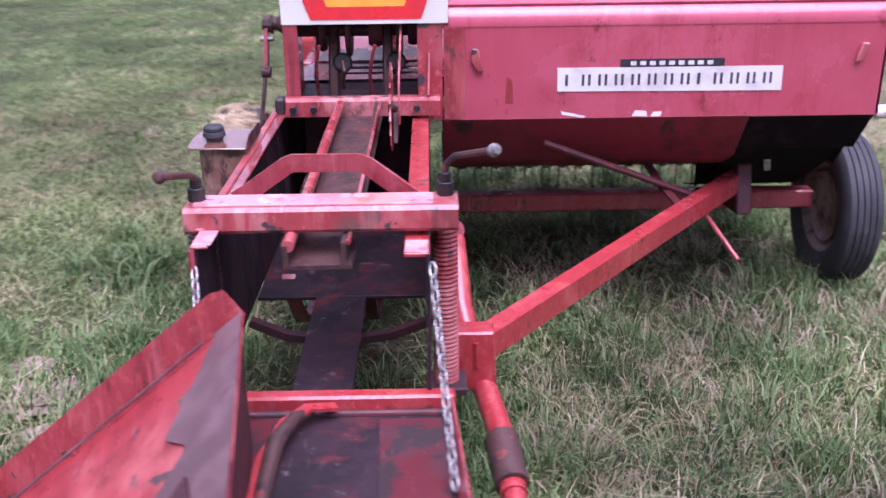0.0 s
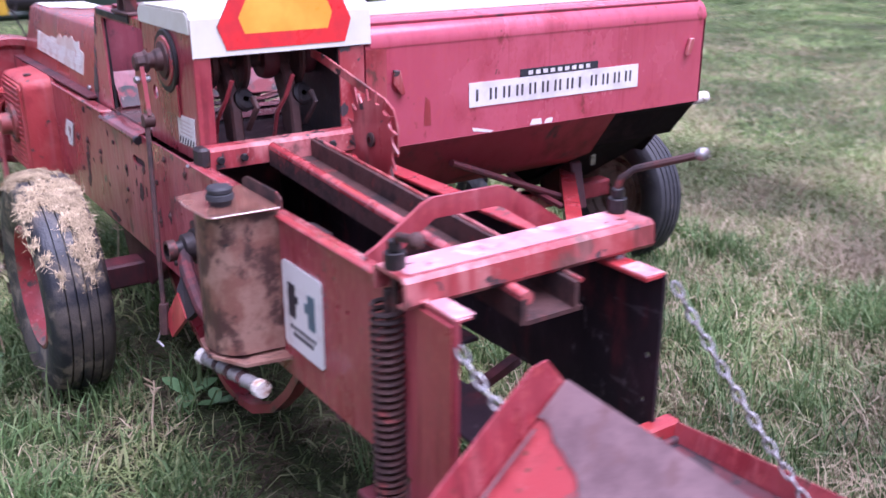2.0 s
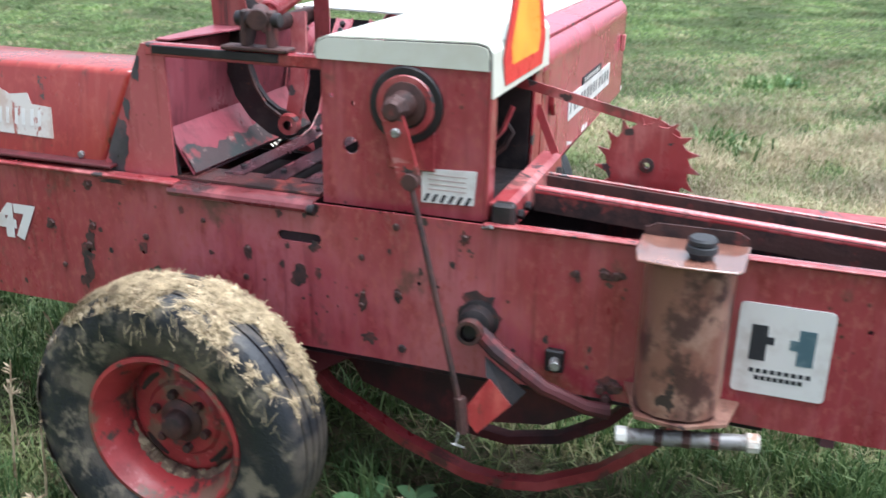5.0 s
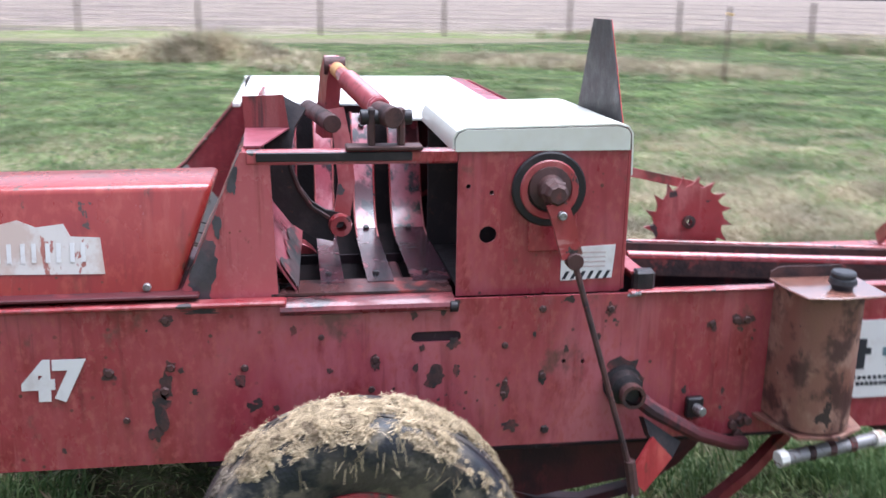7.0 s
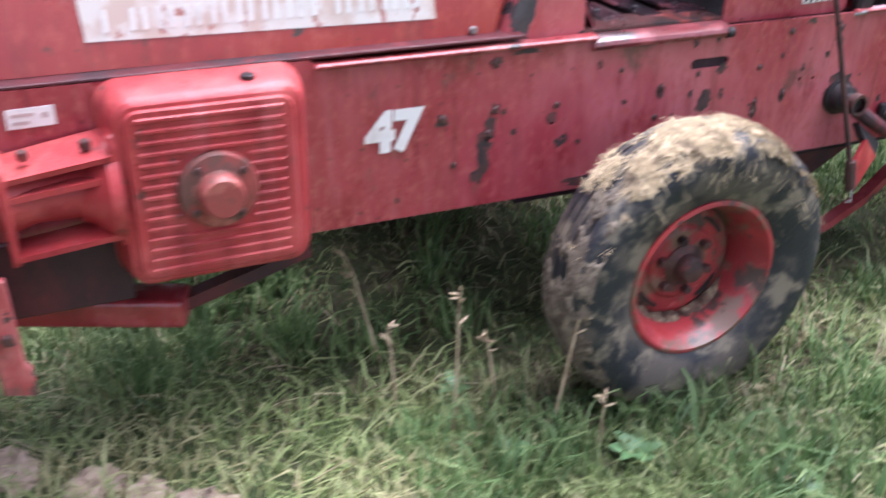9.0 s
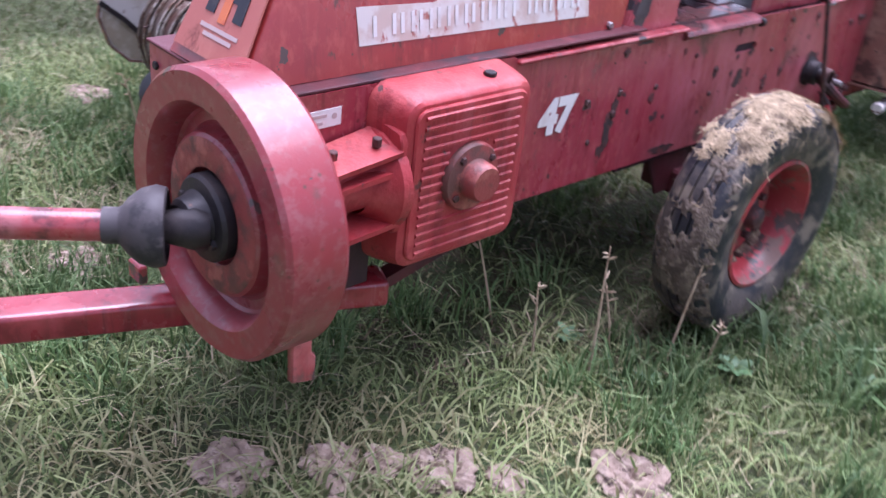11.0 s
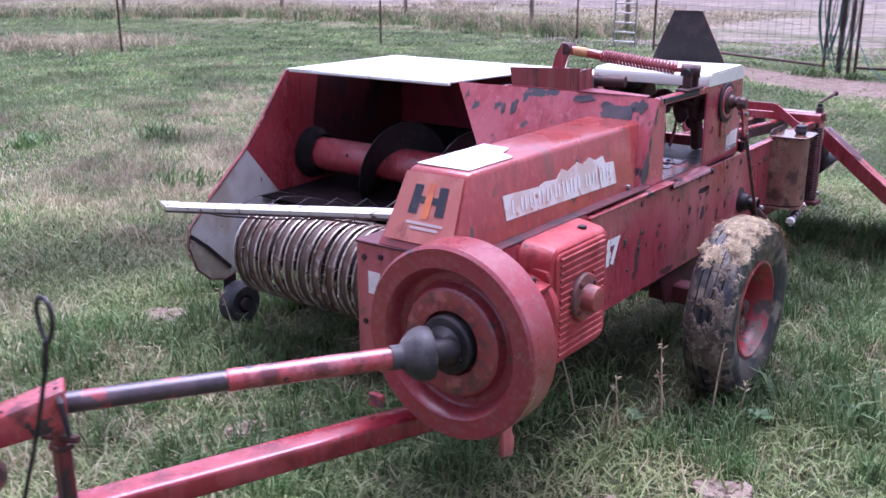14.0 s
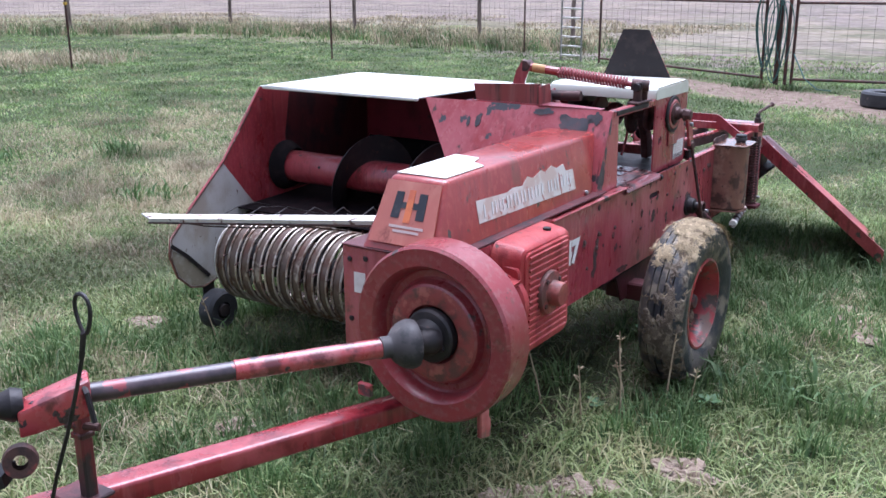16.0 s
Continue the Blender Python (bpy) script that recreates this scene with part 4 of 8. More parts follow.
# knotters inside the stand
kn = part("knotter_shaft", cyl((-0.487, 3.468, 0.985), (-0.045, 3.468, 0.985), 0.022, 14), BROWNIRON, baler, "dark greasy knotter shaft and discs")
for x, r, w in ((-0.40, 0.075, 0.03), (-0.30, 0.095, 0.02), (-0.22, 0.060, 0.05), (-0.12, 0.095, 0.02), (-0.08, 0.055, 0.04)):
    part("knotter_disc", lathe([(0.022, 0), (r * 0.9, 0), (r, w * 0.3), (r, w * 0.7), (r * 0.9, w), (0.022, w)], (x, 3.468, 0.985), (1, 0, 0), 22), BROWNIRON if r > 0.07 else DARKRED, kn)
for x in (-0.36, -0.17):
    part("knotter_frame", prism([(3.35, 0.76), (3.42, 0.76), (3.44, 0.86), (3.50, 0.97), (3.46, 1.02), (3.40, 0.95), (3.36, 0.86)], "x", x, x + 0.035, None, 0.006), BROWNIRON, kn)
    part("bill_hook", tube([(x + 0.05, 3.36, 0.80), (x + 0.05, 3.33, 0.83), (x + 0.06, 3.31, 0.87), (x + 0.055, 3.33, 0.90)], 0.009, 7), BROWNIRON, kn)
    part("twine_guide", tube([(x - 0.04, 3.40, 0.76), (x - 0.045, 3.36, 0.84), (x - 0.035, 3.31, 0.90), (x - 0.02, 3.29, 0.96)], 0.007, 6), RED, kn)
    part("gear", lathe([(0.01, 0), (0.032, 0), (0.036, 0.008), (0.036, 0.020), (0.028, 0.026), (0.01, 0.026)], (x + 0.045, 3.39, 0.88), (0.3, -1, 0.4), 12), BLACK, kn)
part("knotter_floor", box((-0.485, 3.28, 0.742), (-0.045, 3.68, 0.752), 0.002), BLACK, kn)

# bale-metering star wheel and its arm
teeth = []
for k in range(17):
    a = 2 * math.pi * k / 17
    for da, r in ((0.0, 0.106), (0.12, 0.110), (0.275, 0.137), (0.300, 0.106)):
        teeth.append((2.942 + r * math.cos(a + da), 0.824 + r * math.sin(a + da)))
sw = part("star_wheel", plate(teeth, [ring(2.942, 0.824, 0.009, n=10)], "x", -0.128, -0.122), WORN, baler, "rusty red toothed metering wheel")
part("wheel_hub", lathe([(0.009, -0.014), (0.018, -0.014), (0.020, -0.004), (0.020, 0.010), (0.009, 0.012)], (-0.125, 2.942, 0.824), (-1, 0, 0), 14), BROWNIRON, sw)
part("metering_arm", tube([(-0.10, 3.34, 1.012), (-0.10, 3.26, 1.000), (-0.098, 2.92, 0.925), (-0.098, 2.88, 0.905), (-0.098, 2.862, 0.860), (-0.098, 2.865, 0.79)], 0, flat=(0.006, 0.026)), WORN, baler)
part("metering_bracket", prism([(2.86, 0.73), (2.99, 0.73), (2.975, 0.80), (2.90, 0.815)], "x", -0.118, -0.106), BROWNIRON, baler)
part("stand_brace", tube([(-0.005, 3.27, 0.93), (-0.01, 3.21, 0.80)], 0, flat=(0.006, 0.022)), RED, baler)

# white knotter cover and slow-vehicle triangle
cov = bmesh.new()
prof = [(3.700, 1.098), (3.700, 1.128), (3.692, 1.142), (3.672, 1.150), (3.300, 1.158), (3.276, 1.152), (3.266, 1.138), (3.262, 1.035)]
bent(prof, "x", -0.499, 0.060, -0.004, cov)
cover = part("knotter_cover", cov, CREAM, baler, "cream-white sheet-metal cover over the knotters")
part("cover_end", prism([(3.270, 1.098), (3.698, 1.098), (3.698, 1.126), (3.690, 1.140), (3.672, 1.148), (3.300, 1.155), (3.278, 1.149), (3.270, 1.136)], "x", -0.503, -0.499), CREAM, cover)
tri_out = [(-0.400, 1.050), (-0.030, 1.050), (-0.008, 1.115), (-0.130, 1.398), (-0.272, 1.398), (-0.424, 1.115)]
smv = part("warning_triangle", prism(tri_out, "y", 3.262, 3.258), BLACK, baler, "slow-vehicle triangle, orange face with red border")
ctr = (-0.215, 1.19)
ins = [(ctr[0] + (x - ctr[0]) * 0.70, ctr[1] + (z - ctr[1]) * 0.70) for x, z in tri_out]
part("orange_face", prism(ins, "y", 3.2575, 3.2560), ORANGE, smv, "bright orange triangle face")
for i in range(6):
    j = (i + 1) % 6
    part("red_border", prism([tri_out[i], tri_out[j], ins[j], ins[i]], "y", 3.2577, 3.2565), REDFILM, smv)
FEEDFLOOR = mat("greasy_floor_paint", (0.085, 0.032, 0.030), 0.30, 0.0, [((0.30, 0.055, 0.045), 7.0, 0.55, 0.62, 1.0), ((0.030, 0.020, 0.020), 9.0, 0.46, 0.58, 1.0)], (120.0, 0.3, 0.003), coat=0.6)
GUTTER = mat("peeled_gutter_plate", (0.070, 0.046, 0.048), 0.60, 0.0, [((0.26, 0.050, 0.058), 7.0, 0.49, 0.53, 1.0), ((0.040, 0.045, 0.046), 12.0, 0.48, 0.62, 1.0), ((0.30, 0.20, 0.19), 30.0, 0.60, 0.70, 1.0)], (130.0, 0.3, 0.003))
MAUVE = mat("dusty_mauve_paint", (0.27, 0.062, 0.082), 0.40, 0.0, [((0.34, 0.105, 0.125), 4.0, 0.44, 0.64, 0.7), ((0.17, 0.040, 0.052), 7.0, 0.52, 0.66, 0.7), ((0.085, 0.045, 0.050), 13.0, 0.60, 0.70, 0.7)], (200.0, 0.15, 0.002), drips=((0.12, 0.03, 0.04), (0.36, 0.13, 0.15), 0.4))
SILL = mat("grimy_sill_paint", (0.17, 0.030, 0.034), 0.30, 0.0, [((0.30, 0.075, 0.080), 7.0, 0.50, 0.64, 1.0), ((0.050, 0.024, 0.024), 10.0, 0.48, 0.60, 1.0)], (140.0, 0.25, 0.003), coat=0.6)
# feeder housing between knotters and hood
wall = bmesh.new()
quadplate([(-0.490, 4.345, 0.748), (0.285, 4.345, 0.748), (0.300, 4.300, 0.833), (0.490, 4.185, 1.098), (-0.490, 4.185, 1.098)], -0.008, wall)
fw = part("feeder_front_wall", wall, PEELED, baler, "pink-red slanted wall with grey peeled patches")
fside = part("feeder_side", prism([(4.118, 0.742), (4.352, 0.742), (4.196, 1.100), (4.130, 1.100)], "x", -0.499, -0.491), PEELED, baler)
part("feeder_gusset", prism([(4.112, 0.745), (4.150, 0.745), (4.185, 1.085), (4.160, 1.085)], "x", -0.487, -0.478), BLACK, baler)
part("feeder_rail", box((-0.502, 3.690, 1.070), (-0.470, 4.185, 1.104), 0.005), RED, baler, "greasy red top rail")
part("feeder_grease", box((-0.506, 3.80, 1.078), (-0.500, 4.16, 1.100), 0.003), BLACK, baler)
part("feeder_sill", bent([(-0.440, 0.7520), (-0.515, 0.7515), (-0.536, 0.748), (-0.548, 0.741), (-0.552, 0.732), (-0.549, 0.723), (-0.540, 0.718)], "y", 3.700, 4.115, 0.004), SILL, baler, "glossy red rolled sill")
part("sill_end", cyl((-0.545, 3.712, 0.730), (-0.545, 3.692, 0.730), 0.014, 12), BLACK, baler, "black greasy end of the rolled sill")
# The inner wall's shade is part of this duller mauve.
part("feeder_inner_wall", quadplate([(-0.478, 4.170, 0.752), (0.20, 4.170, 0.752), (0.36, 4.150, 1.09), (-0.478, 4.150, 1.09)], -0.006), MAUVE, baler, "smooth mauve-red inner wall")
# flat slotted floor that curves up into the back wall; the slots let the packer fingers through
pan_path = [(-0.425, 0.757), (0.020, 0.757), (0.090, 0.768), (0.150, 0.812), (0.185, 0.880), (0.212, 0.960), (0.250, 1.030), (0.300, 1.088)]
PANPAINT = mat("greasy_pan_paint", (0.36, 0.070, 0.095), 0.24, 0.0, [((0.46, 0.150, 0.175), 5.0, 0.44, 0.62, 0.6), ((0.10, 0.030, 0.036), 6.5, 0.50, 0.60, 0.8), ((0.035, 0.024, 0.028), 13.0, 0.53, 0.62, 0.7)], (140.0, 0.25, 0.003), spec=0.7, coat=0.7)
# Flat black that puts the unlit depth of hollows into the colour.
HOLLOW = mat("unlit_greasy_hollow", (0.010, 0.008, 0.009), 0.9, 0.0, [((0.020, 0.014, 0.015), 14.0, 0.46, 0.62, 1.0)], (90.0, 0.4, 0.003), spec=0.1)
OILYFLOOR = mat("oily_floor_steel", (0.050, 0.022, 0.030), 0.22, 0.1, [((0.20, 0.045, 0.055), 8.0, 0.54, 0.64, 0.8), ((0.022, 0.016, 0.020), 11.0, 0.46, 0.60, 1.0)], (140.0, 0.35, 0.004), spec=0.8, coat=0.6)
for y0, y1 in ((4.068, 4.150), (3.958, 4.016), (3.834, 3.900), (3.690, 3.788)):
    pan = part("pan_plate", bent(pan_path[2:], "y", y0, y1, 0.006), PANPAINT, baler, "curved pink-red feeder plate rising to the casing")
    part("floor_plate", bent(pan_path[:3], "y", y0, y1, 0.006), OILYFLOOR, pan, "oily dark floor end of the plate")
    yc = (y0 + y1) / 2
    for x, z in ((0.263, 1.056), (0.282, 1.076)):
        part("bolt", cyl((x, yc, z), (x - 0.010, yc, z + 0.007), 0.010, 6), BLACK, pan)
    part("bolt", cyl((-0.36, yc + 0.008, 0.762), (-0.36, yc + 0.008, 0.770), 0.009, 6), BLACK, pan)
    part("bolt", cyl((0.085, yc, 0.772), (0.080, yc, 0.781), 0.009, 6), BLACK, pan)
    for y in (y0 + 0.002, y1 - 0.002):
        part("plate_lip", tube([(x - 0.004, y, z + 0.008) for x, z in pan_path[1:]], 0.0026, 5), WORN, pan)
part("feeder_floor", quadplate([(-0.500, 3.70, 0.7535), (-0.390, 3.70, 0.7535), (-0.390, 4.07, 0.7535), (-0.500, 4.135, 0.7535)], 0.006), FEEDFLOOR, baler, "greasy brown and red feeder floor")
# Added sheet, painted black for the lightless space beneath the slots.
part("slot_backing", bent([(-0.46, 0.690), (0.10, 0.690), (0.23, 0.750), (0.28, 0.86), (0.31, 0.96), (0.335, 1.05), (0.345, 1.085)], "y", 3.69, 4.15, 0.004), HOLLOW, baler, "black sheet for the dark depth behind the feeder slots")
gut = part("feeder_gutter", quadplate([(-0.478, 4.078, 0.760), (0.170, 4.060, 0.764), (0.205, 4.150, 0.880), (-0.478, 4.152, 0.876)], 0.005), MAUVE, baler, "sloping red gutter plate, peeled to grey along its foot")
rag, up_ = [], []
for k in range(25):
    f = k / 24
    a = Vector((-0.476, 4.0765, 0.7625)).lerp(Vector((0.165, 4.0590, 0.7665)), f)
    b = Vector((-0.476, 4.1475, 0.8740)).lerp(Vector((0.200, 4.1465, 0.8780)), f)
    rag.append(a)
    up_.append(a.lerp(b, 0.44 + 0.26 * noise.noise(Vector((f * 7.0, 1.3, 0))) + 0.14 * noise.noise(Vector((f * 23.0, 4.1, 0)))))
peel = bmesh.new()
lo_, hi_v = [peel.verts.new(p + Vector((0, -0.0062, 0.0050))) for p in rag], [peel.verts.new(p + Vector((0, -0.0062, 0.0050))) for p in up_]
for k in range(24):
    peel.faces.new((lo_[k], lo_[k + 1], hi_v[k + 1], hi_v[k]))
bmesh.ops.recalc_face_normals(peel, faces=peel.faces)
part("peeled_band", peel, GUTTER, gut, "bare grey-brown band where the paint has peeled")
BOARDRED = mat("rust_streaked_board_paint", (0.22, 0.042, 0.042), 0.45, 0.0, [((0.26, 0.055, 0.055), 6.0, 0.46, 0.64, 0.3), ((0.060, 0.028, 0.026), 12.0, 0.52, 0.62, 0.25)], (150.0, 0.3, 0.003), drips=((0.035, 0.022, 0.022), (0.26, 0.09, 0.08), 0.8))
# packer: bracket, spring-loaded rod, upright and drum, at its low rest
pk = part("packer_bracket", box((-0.512, 3.775, 1.103), (-0.460, 3.955, 1.114), 0.003), BROWNIRON, baler, "greasy packer bracket bolted on the rail")
for y in (3.825, 3.895):
    part("bracket_ear", prism([(y - 0.008, 1.112), (y + 0.008, 1.112), (y + 0.008, 1.200), (y - 0.008, 1.200)], "x", -0.505, -0.465, None, 0.004), BROWNIRON, pk)
part("pivot_pin", cyl((-0.486, 3.800, 1.178), (-0.486, 3.920, 1.178), 0.018, 12), BLACK, pk)
part("pivot_eye", cyl((-0.520, 3.845, 1.180), (-0.445, 3.875, 1.186), 0.026, 12), BROWNIRON, pk)
rodp = part("packer_rod", cyl((-0.47, 3.860, 1.182), (0.060, 3.955, 1.250), 0.013, 10), RED, baler, "red packer rod inside a coil spring")
part("packer_spring", spring((-0.42, 3.869, 1.189), (-0.10, 3.927, 1.230), 0.024, 0.0052, 22, per=10), RED, rodp, "worn red coil spring")
part("rod_sleeve", cyl((-0.10, 3.927, 1.230), (0.05, 3.953, 1.249), 0.020, 10), FADED, rodp)
part("rod_band", cyl((-0.035, 3.9383, 1.2382), (0.030, 3.9495, 1.2464), 0.0212, 12), mat("yellowed_label", (0.52, 0.28, 0.10), 0.6, 0.0, [((0.40, 0.14, 0.08), 30.0, 0.48, 0.62, 1.0)]), rodp, "yellowed label wrapped round the rod")
up = part("packer_arm", tube([(0.055, 3.955, 1.268), (0.080, 3.965, 1.225), (0.105, 3.975, 1.12), (0.115, 3.98, 1.05)], 0, flat=(0.045, 0.055)), RED, baler, "upright red packer arm")
part("arm_joint", cyl((0.060, 3.925, 1.255), (0.060, 3.985, 1.255), 0.026, 14), BROWNIRON, up)
pc = part("packer_finger", tube([(-0.150, 3.965, 0.838), (-0.150, 4.010, 0.848), (-0.150, 4.058, 0.880), (-0.150, 4.095, 0.930), (-0.148, 4.118, 0.990), (-0.140, 4.122, 1.050), (-0.125, 4.108, 1.120), (-0.100, 4.075, 1.170)], 0, flat=(0.018, 0.082)), BLACK, baler, "black greasy crescent-shaped packer finger")
part("finger_rib", tube([(-0.163, 3.985, 0.866), (-0.163, 4.030, 0.895), (-0.163, 4.062, 0.945), (-0.162, 4.083, 1.000), (-0.155, 4.086, 1.055)], 0.006, 6), BROWNIRON, pc)
part("finger_eye", lathe([(0.014, -0.018), (0.029, -0.018), (0.033, 0.0), (0.029, 0.018), (0.014, 0.018)], (-0.165, 3.955, 0.846), (1, 0.12, 0.05), 18), WORN, pc, "worn red finger eye")
part("finger_strut", tube([(-0.150, 3.950, 0.860), (-0.140, 3.935, 0.960), (-0.110, 3.945, 1.070), (-0.080, 3.960, 1.150)], 0, flat=(0.014, 0.045)), WORN, pc)
part("packer_bar", cyl((-0.240, 3.975, 1.130), (0.210, 4.030, 1.120), 0.024, 12), BROWNIRON, pc, "greasy cross bar that carries the packer fingers")
flap = part("wind_board", prism([(-0.135, 1.095), (0.215, 1.095), (0.230, 1.180), (-0.120, 1.196), (-0.135, 1.180)], "y", 4.155, 4.163), BOARDRED, baler, "red-brown streaked upright board")
part("board_return", prism([(4.085, 1.100), (4.200, 1.100), (4.205, 1.190), (4.098, 1.194)], "x", -0.142, -0.136), BOARDRED, flap, "bent end flange of the board")
part("board_brace", quadplate([(-0.140, 4.085, 1.104), (-0.140, 4.200, 1.104), (-0.440, 4.190, 1.102), (-0.440, 4.150, 1.102)], 0.004), MAUVE, flap)
part("board_foot", quadplate([(-0.14, 4.10, 1.101), (0.22, 4.10, 1.101), (0.22, 4.185, 1.101), (-0.14, 4.185, 1.101)], 0.004), RED, flap)
BARE = mat("bare_grey_primer", (0.075, 0.066, 0.074), 0.5, 0.0, [((0.12, 0.070, 0.075), 18.0, 0.48, 0.62, 1.0), ((0.045, 0.040, 0.045), 9.0, 0.46, 0.62, 1.0)], (160.0, 0.3, 0.002))


def patch_outline(cu, cv, ru, rv, seed, n=28):
    out = []
    for k in range(n):
        a = 2 * math.pi * k / n
        r = 0.80 + 0.50 * noise.noise(Vector((math.cos(a) * 1.6, math.sin(a) * 1.6, seed * 2.3))) + 0.30 * noise.noise(Vector((math.cos(a) * 5, math.sin(a) * 5, seed * 1.9)))
        out.append((cu + ru * r * math.cos(a), cv + rv * r * math.sin(a)))
    return out


for k, (x, z, rx, rz) in enumerate(((-0.330, 1.035, 0.085, 0.050), (-0.425, 1.060, 0.040, 0.032), (0.160, 1.020, 0.018, 0.036), (0.215, 1.010, 0.012, 0.028), (-0.165, 1.075, 0.060, 0.018))):
    pts = [(min(max(u, -0.485), 0.47), min(v, 1.092)) for u, v in patch_outline(x, z, rx, rz, k + 3)]
    part("bare_patch", quadplate([Vector((u, 4.345 - 0.160 * (v - 0.748) / 0.350 + 0.0095, v + 0.0045)) for u, v in pts], 0.0012), BARE, fw, "dark grey patch of flaked paint")
for k, (y, z, ry, rz) in enumerate(((4.288, 0.835, 0.040, 0.080), (4.215, 1.040, 0.016, 0.050), (4.255, 0.930, 0.012, 0.030))):
    part("bare_patch", prism([(min(u, 4.352 - (v - 0.742) * 0.4357), max(v, 0.748)) for u, v in patch_outline(y, z, ry, rz, k + 21)], "x", -0.4993, -0.5004), BARE, fside, "dark grey patch of flaked paint")
for x in (-0.30, 0.28):
    part("wall_slot_strap", prism([(x, 1.02), (x + 0.10, 1.028), (x + 0.10, 1.034), (x, 1.026)], "y", 4.213, 4.220), BROWNIRON, baler)

# hood over the plunger crank
hood = bmesh.new()
base_ = [(-0.492, 4.352, 0.772), (-0.492, 5.560, 0.776), (-0.182, 5.560, 0.776), (-0.182, 4.352, 0.772)]
top_ = [(-0.455, 4.262, 1.020), (-0.455, 5.440, 1.012), (-0.215, 5.425, 1.008), (-0.215, 4.262, 1.020)]
bv, tv = [hood.verts.new(p) for p in base_], [hood.verts.new(p) for p in top_]
hood.faces.new(tv)
for i in range(4):
    j = (i + 1) % 4
    hood.faces.new((bv[i], bv[j], tv[j], tv[i]))
bmesh.ops.recalc_face_normals(hood, faces=hood.faces)
bmesh.ops.bevel(hood, geom=[e for e in hood.edges if not e.is_boundary], offset=0.018, segments=3, profile=0.5, affect="EDGES")
hd = part("crank_hood", hood, FADED, baler, "orange-red faded tapered hood")
part("hood_lid", quadplate([(-0.437, 5.415, 1.0135), (-0.437, 5.165, 1.0153), (-0.37, 5.13, 1.0156), (-0.345, 5.05, 1.0160), (-0.228, 5.03, 1.0157), (-0.228, 5.405, 1.0110)], 0.003), WHITE, hd, "white painted top end")
part("hood_nose", quadplate([(-0.474, 5.5555, 0.800), (-0.212, 5.5555, 0.800), (-0.232, 5.4572, 0.998), (-0.452, 5.4572, 0.998)], -0.004), NOSE, hd, "sun-faded pink nose panel")


def on_nose(u, v):
    """A place on the nose panel: u across from the outer side, v up."""
    lo, hi = Vector((-0.474, 5.5610, 0.800)).lerp(Vector((-0.212, 5.5610, 0.800)), u), Vector((-0.452, 5.4627, 0.998)).lerp(Vector((-0.232, 5.4627, 0.998)), u)
    return lo.lerp(hi, v)


for (u0, v0, u1, v1), m in (((0.20, 0.42, 0.34, 0.84), INK), ((0.34, 0.58, 0.42, 0.68), INK), ((0.62, 0.42, 0.76, 0.84), INK), ((0.54, 0.58, 0.62, 0.68), INK), ((0.425, 0.36, 0.535, 0.88), SMEAR),
                            ((0.18, 0.27, 0.74, 0.31), FADEDINK), ((0.24, 0.20, 0.66, 0.24), FADEDINK)):
    part("logo_shape", quadplate([on_nose(u0, v0), on_nose(u1, v0), on_nose(u1, v1), on_nose(u0, v1)], -0.0012), m, hd)


def on_hood(y, z, out=0.0):
    k = (z - 0.774) / (1.016 - 0.774)
    return Vector((-0.492 + 0.037 * k - out, y, z))


torn = [(5.272, 0.832), (4.512, 0.818), (4.520, 0.902), (4.585, 0.906), (4.600, 0.935), (4.66, 0.928), (4.70, 0.945), (4.76, 0.930), (4.79, 0.941), (4.86, 0.922), (4.90, 0.936), (4.945, 0.908), (5.02, 0.914), (5.06, 0.904), (5.278, 0.914)]
sg = part("torn_sign", quadplate([on_hood(y, z, 0.002) for y, z in torn], -0.0015), TORN, hd, "torn white lettering strip")
for k in range(13):
    y = 5.235 - 0.054 * k
    for dy in ((0.0,) if k in (0, 8) else (0.0, 0.024)):
        part("bar", quadplate([on_hood(a, c, 0.004) for a, c in ((y - dy, 0.848), (y - dy - 0.010, 0.848), (y - dy - 0.010, 0.892), (y - dy, 0.892))], -0.001), DECAL, sg)
part("hood_ledge", box((-0.534, 4.30, 0.766), (-0.095, 5.565, 0.774), 0.002), DARKRED, baler)
part("hood_step", box((XL - 0.012, 4.10, 0.744), (XL + 0.03, 4.82, 0.756), 0.004), WORN, baler)
part("hood_latch", cyl((-0.480, 4.42, 0.785), (-0.500, 4.42, 0.785), 0.010, 8), GALV, hd)

CAST = mat("dull_cast_paint", (0.36, 0.040, 0.042), 0.50, 0.0, [((0.42, 0.075, 0.068), 6.0, 0.44, 0.62, 1.0), ((0.27, 0.026, 0.030), 9.0, 0.50, 0.66, 1.0), ((0.13, 0.042, 0.036), 18.0, 0.61, 0.69, 1.0)], (120.0, 0.45, 0.004), drips=(DRIP, PALE, 0.4), chips=((0.10, 0.045, 0.040), 15.0, 0.69), spec=0.35, coat=0.08)
HUBRED = mat("rusty_hub_paint", (0.25, 0.050, 0.044), 0.5, 0.0, [((0.12, 0.050, 0.040), 12.0, 0.46, 0.60, 1.0), ((0.36, 0.11, 0.085), 20.0, 0.52, 0.66, 1.0)], (150.0, 0.4, 0.003))
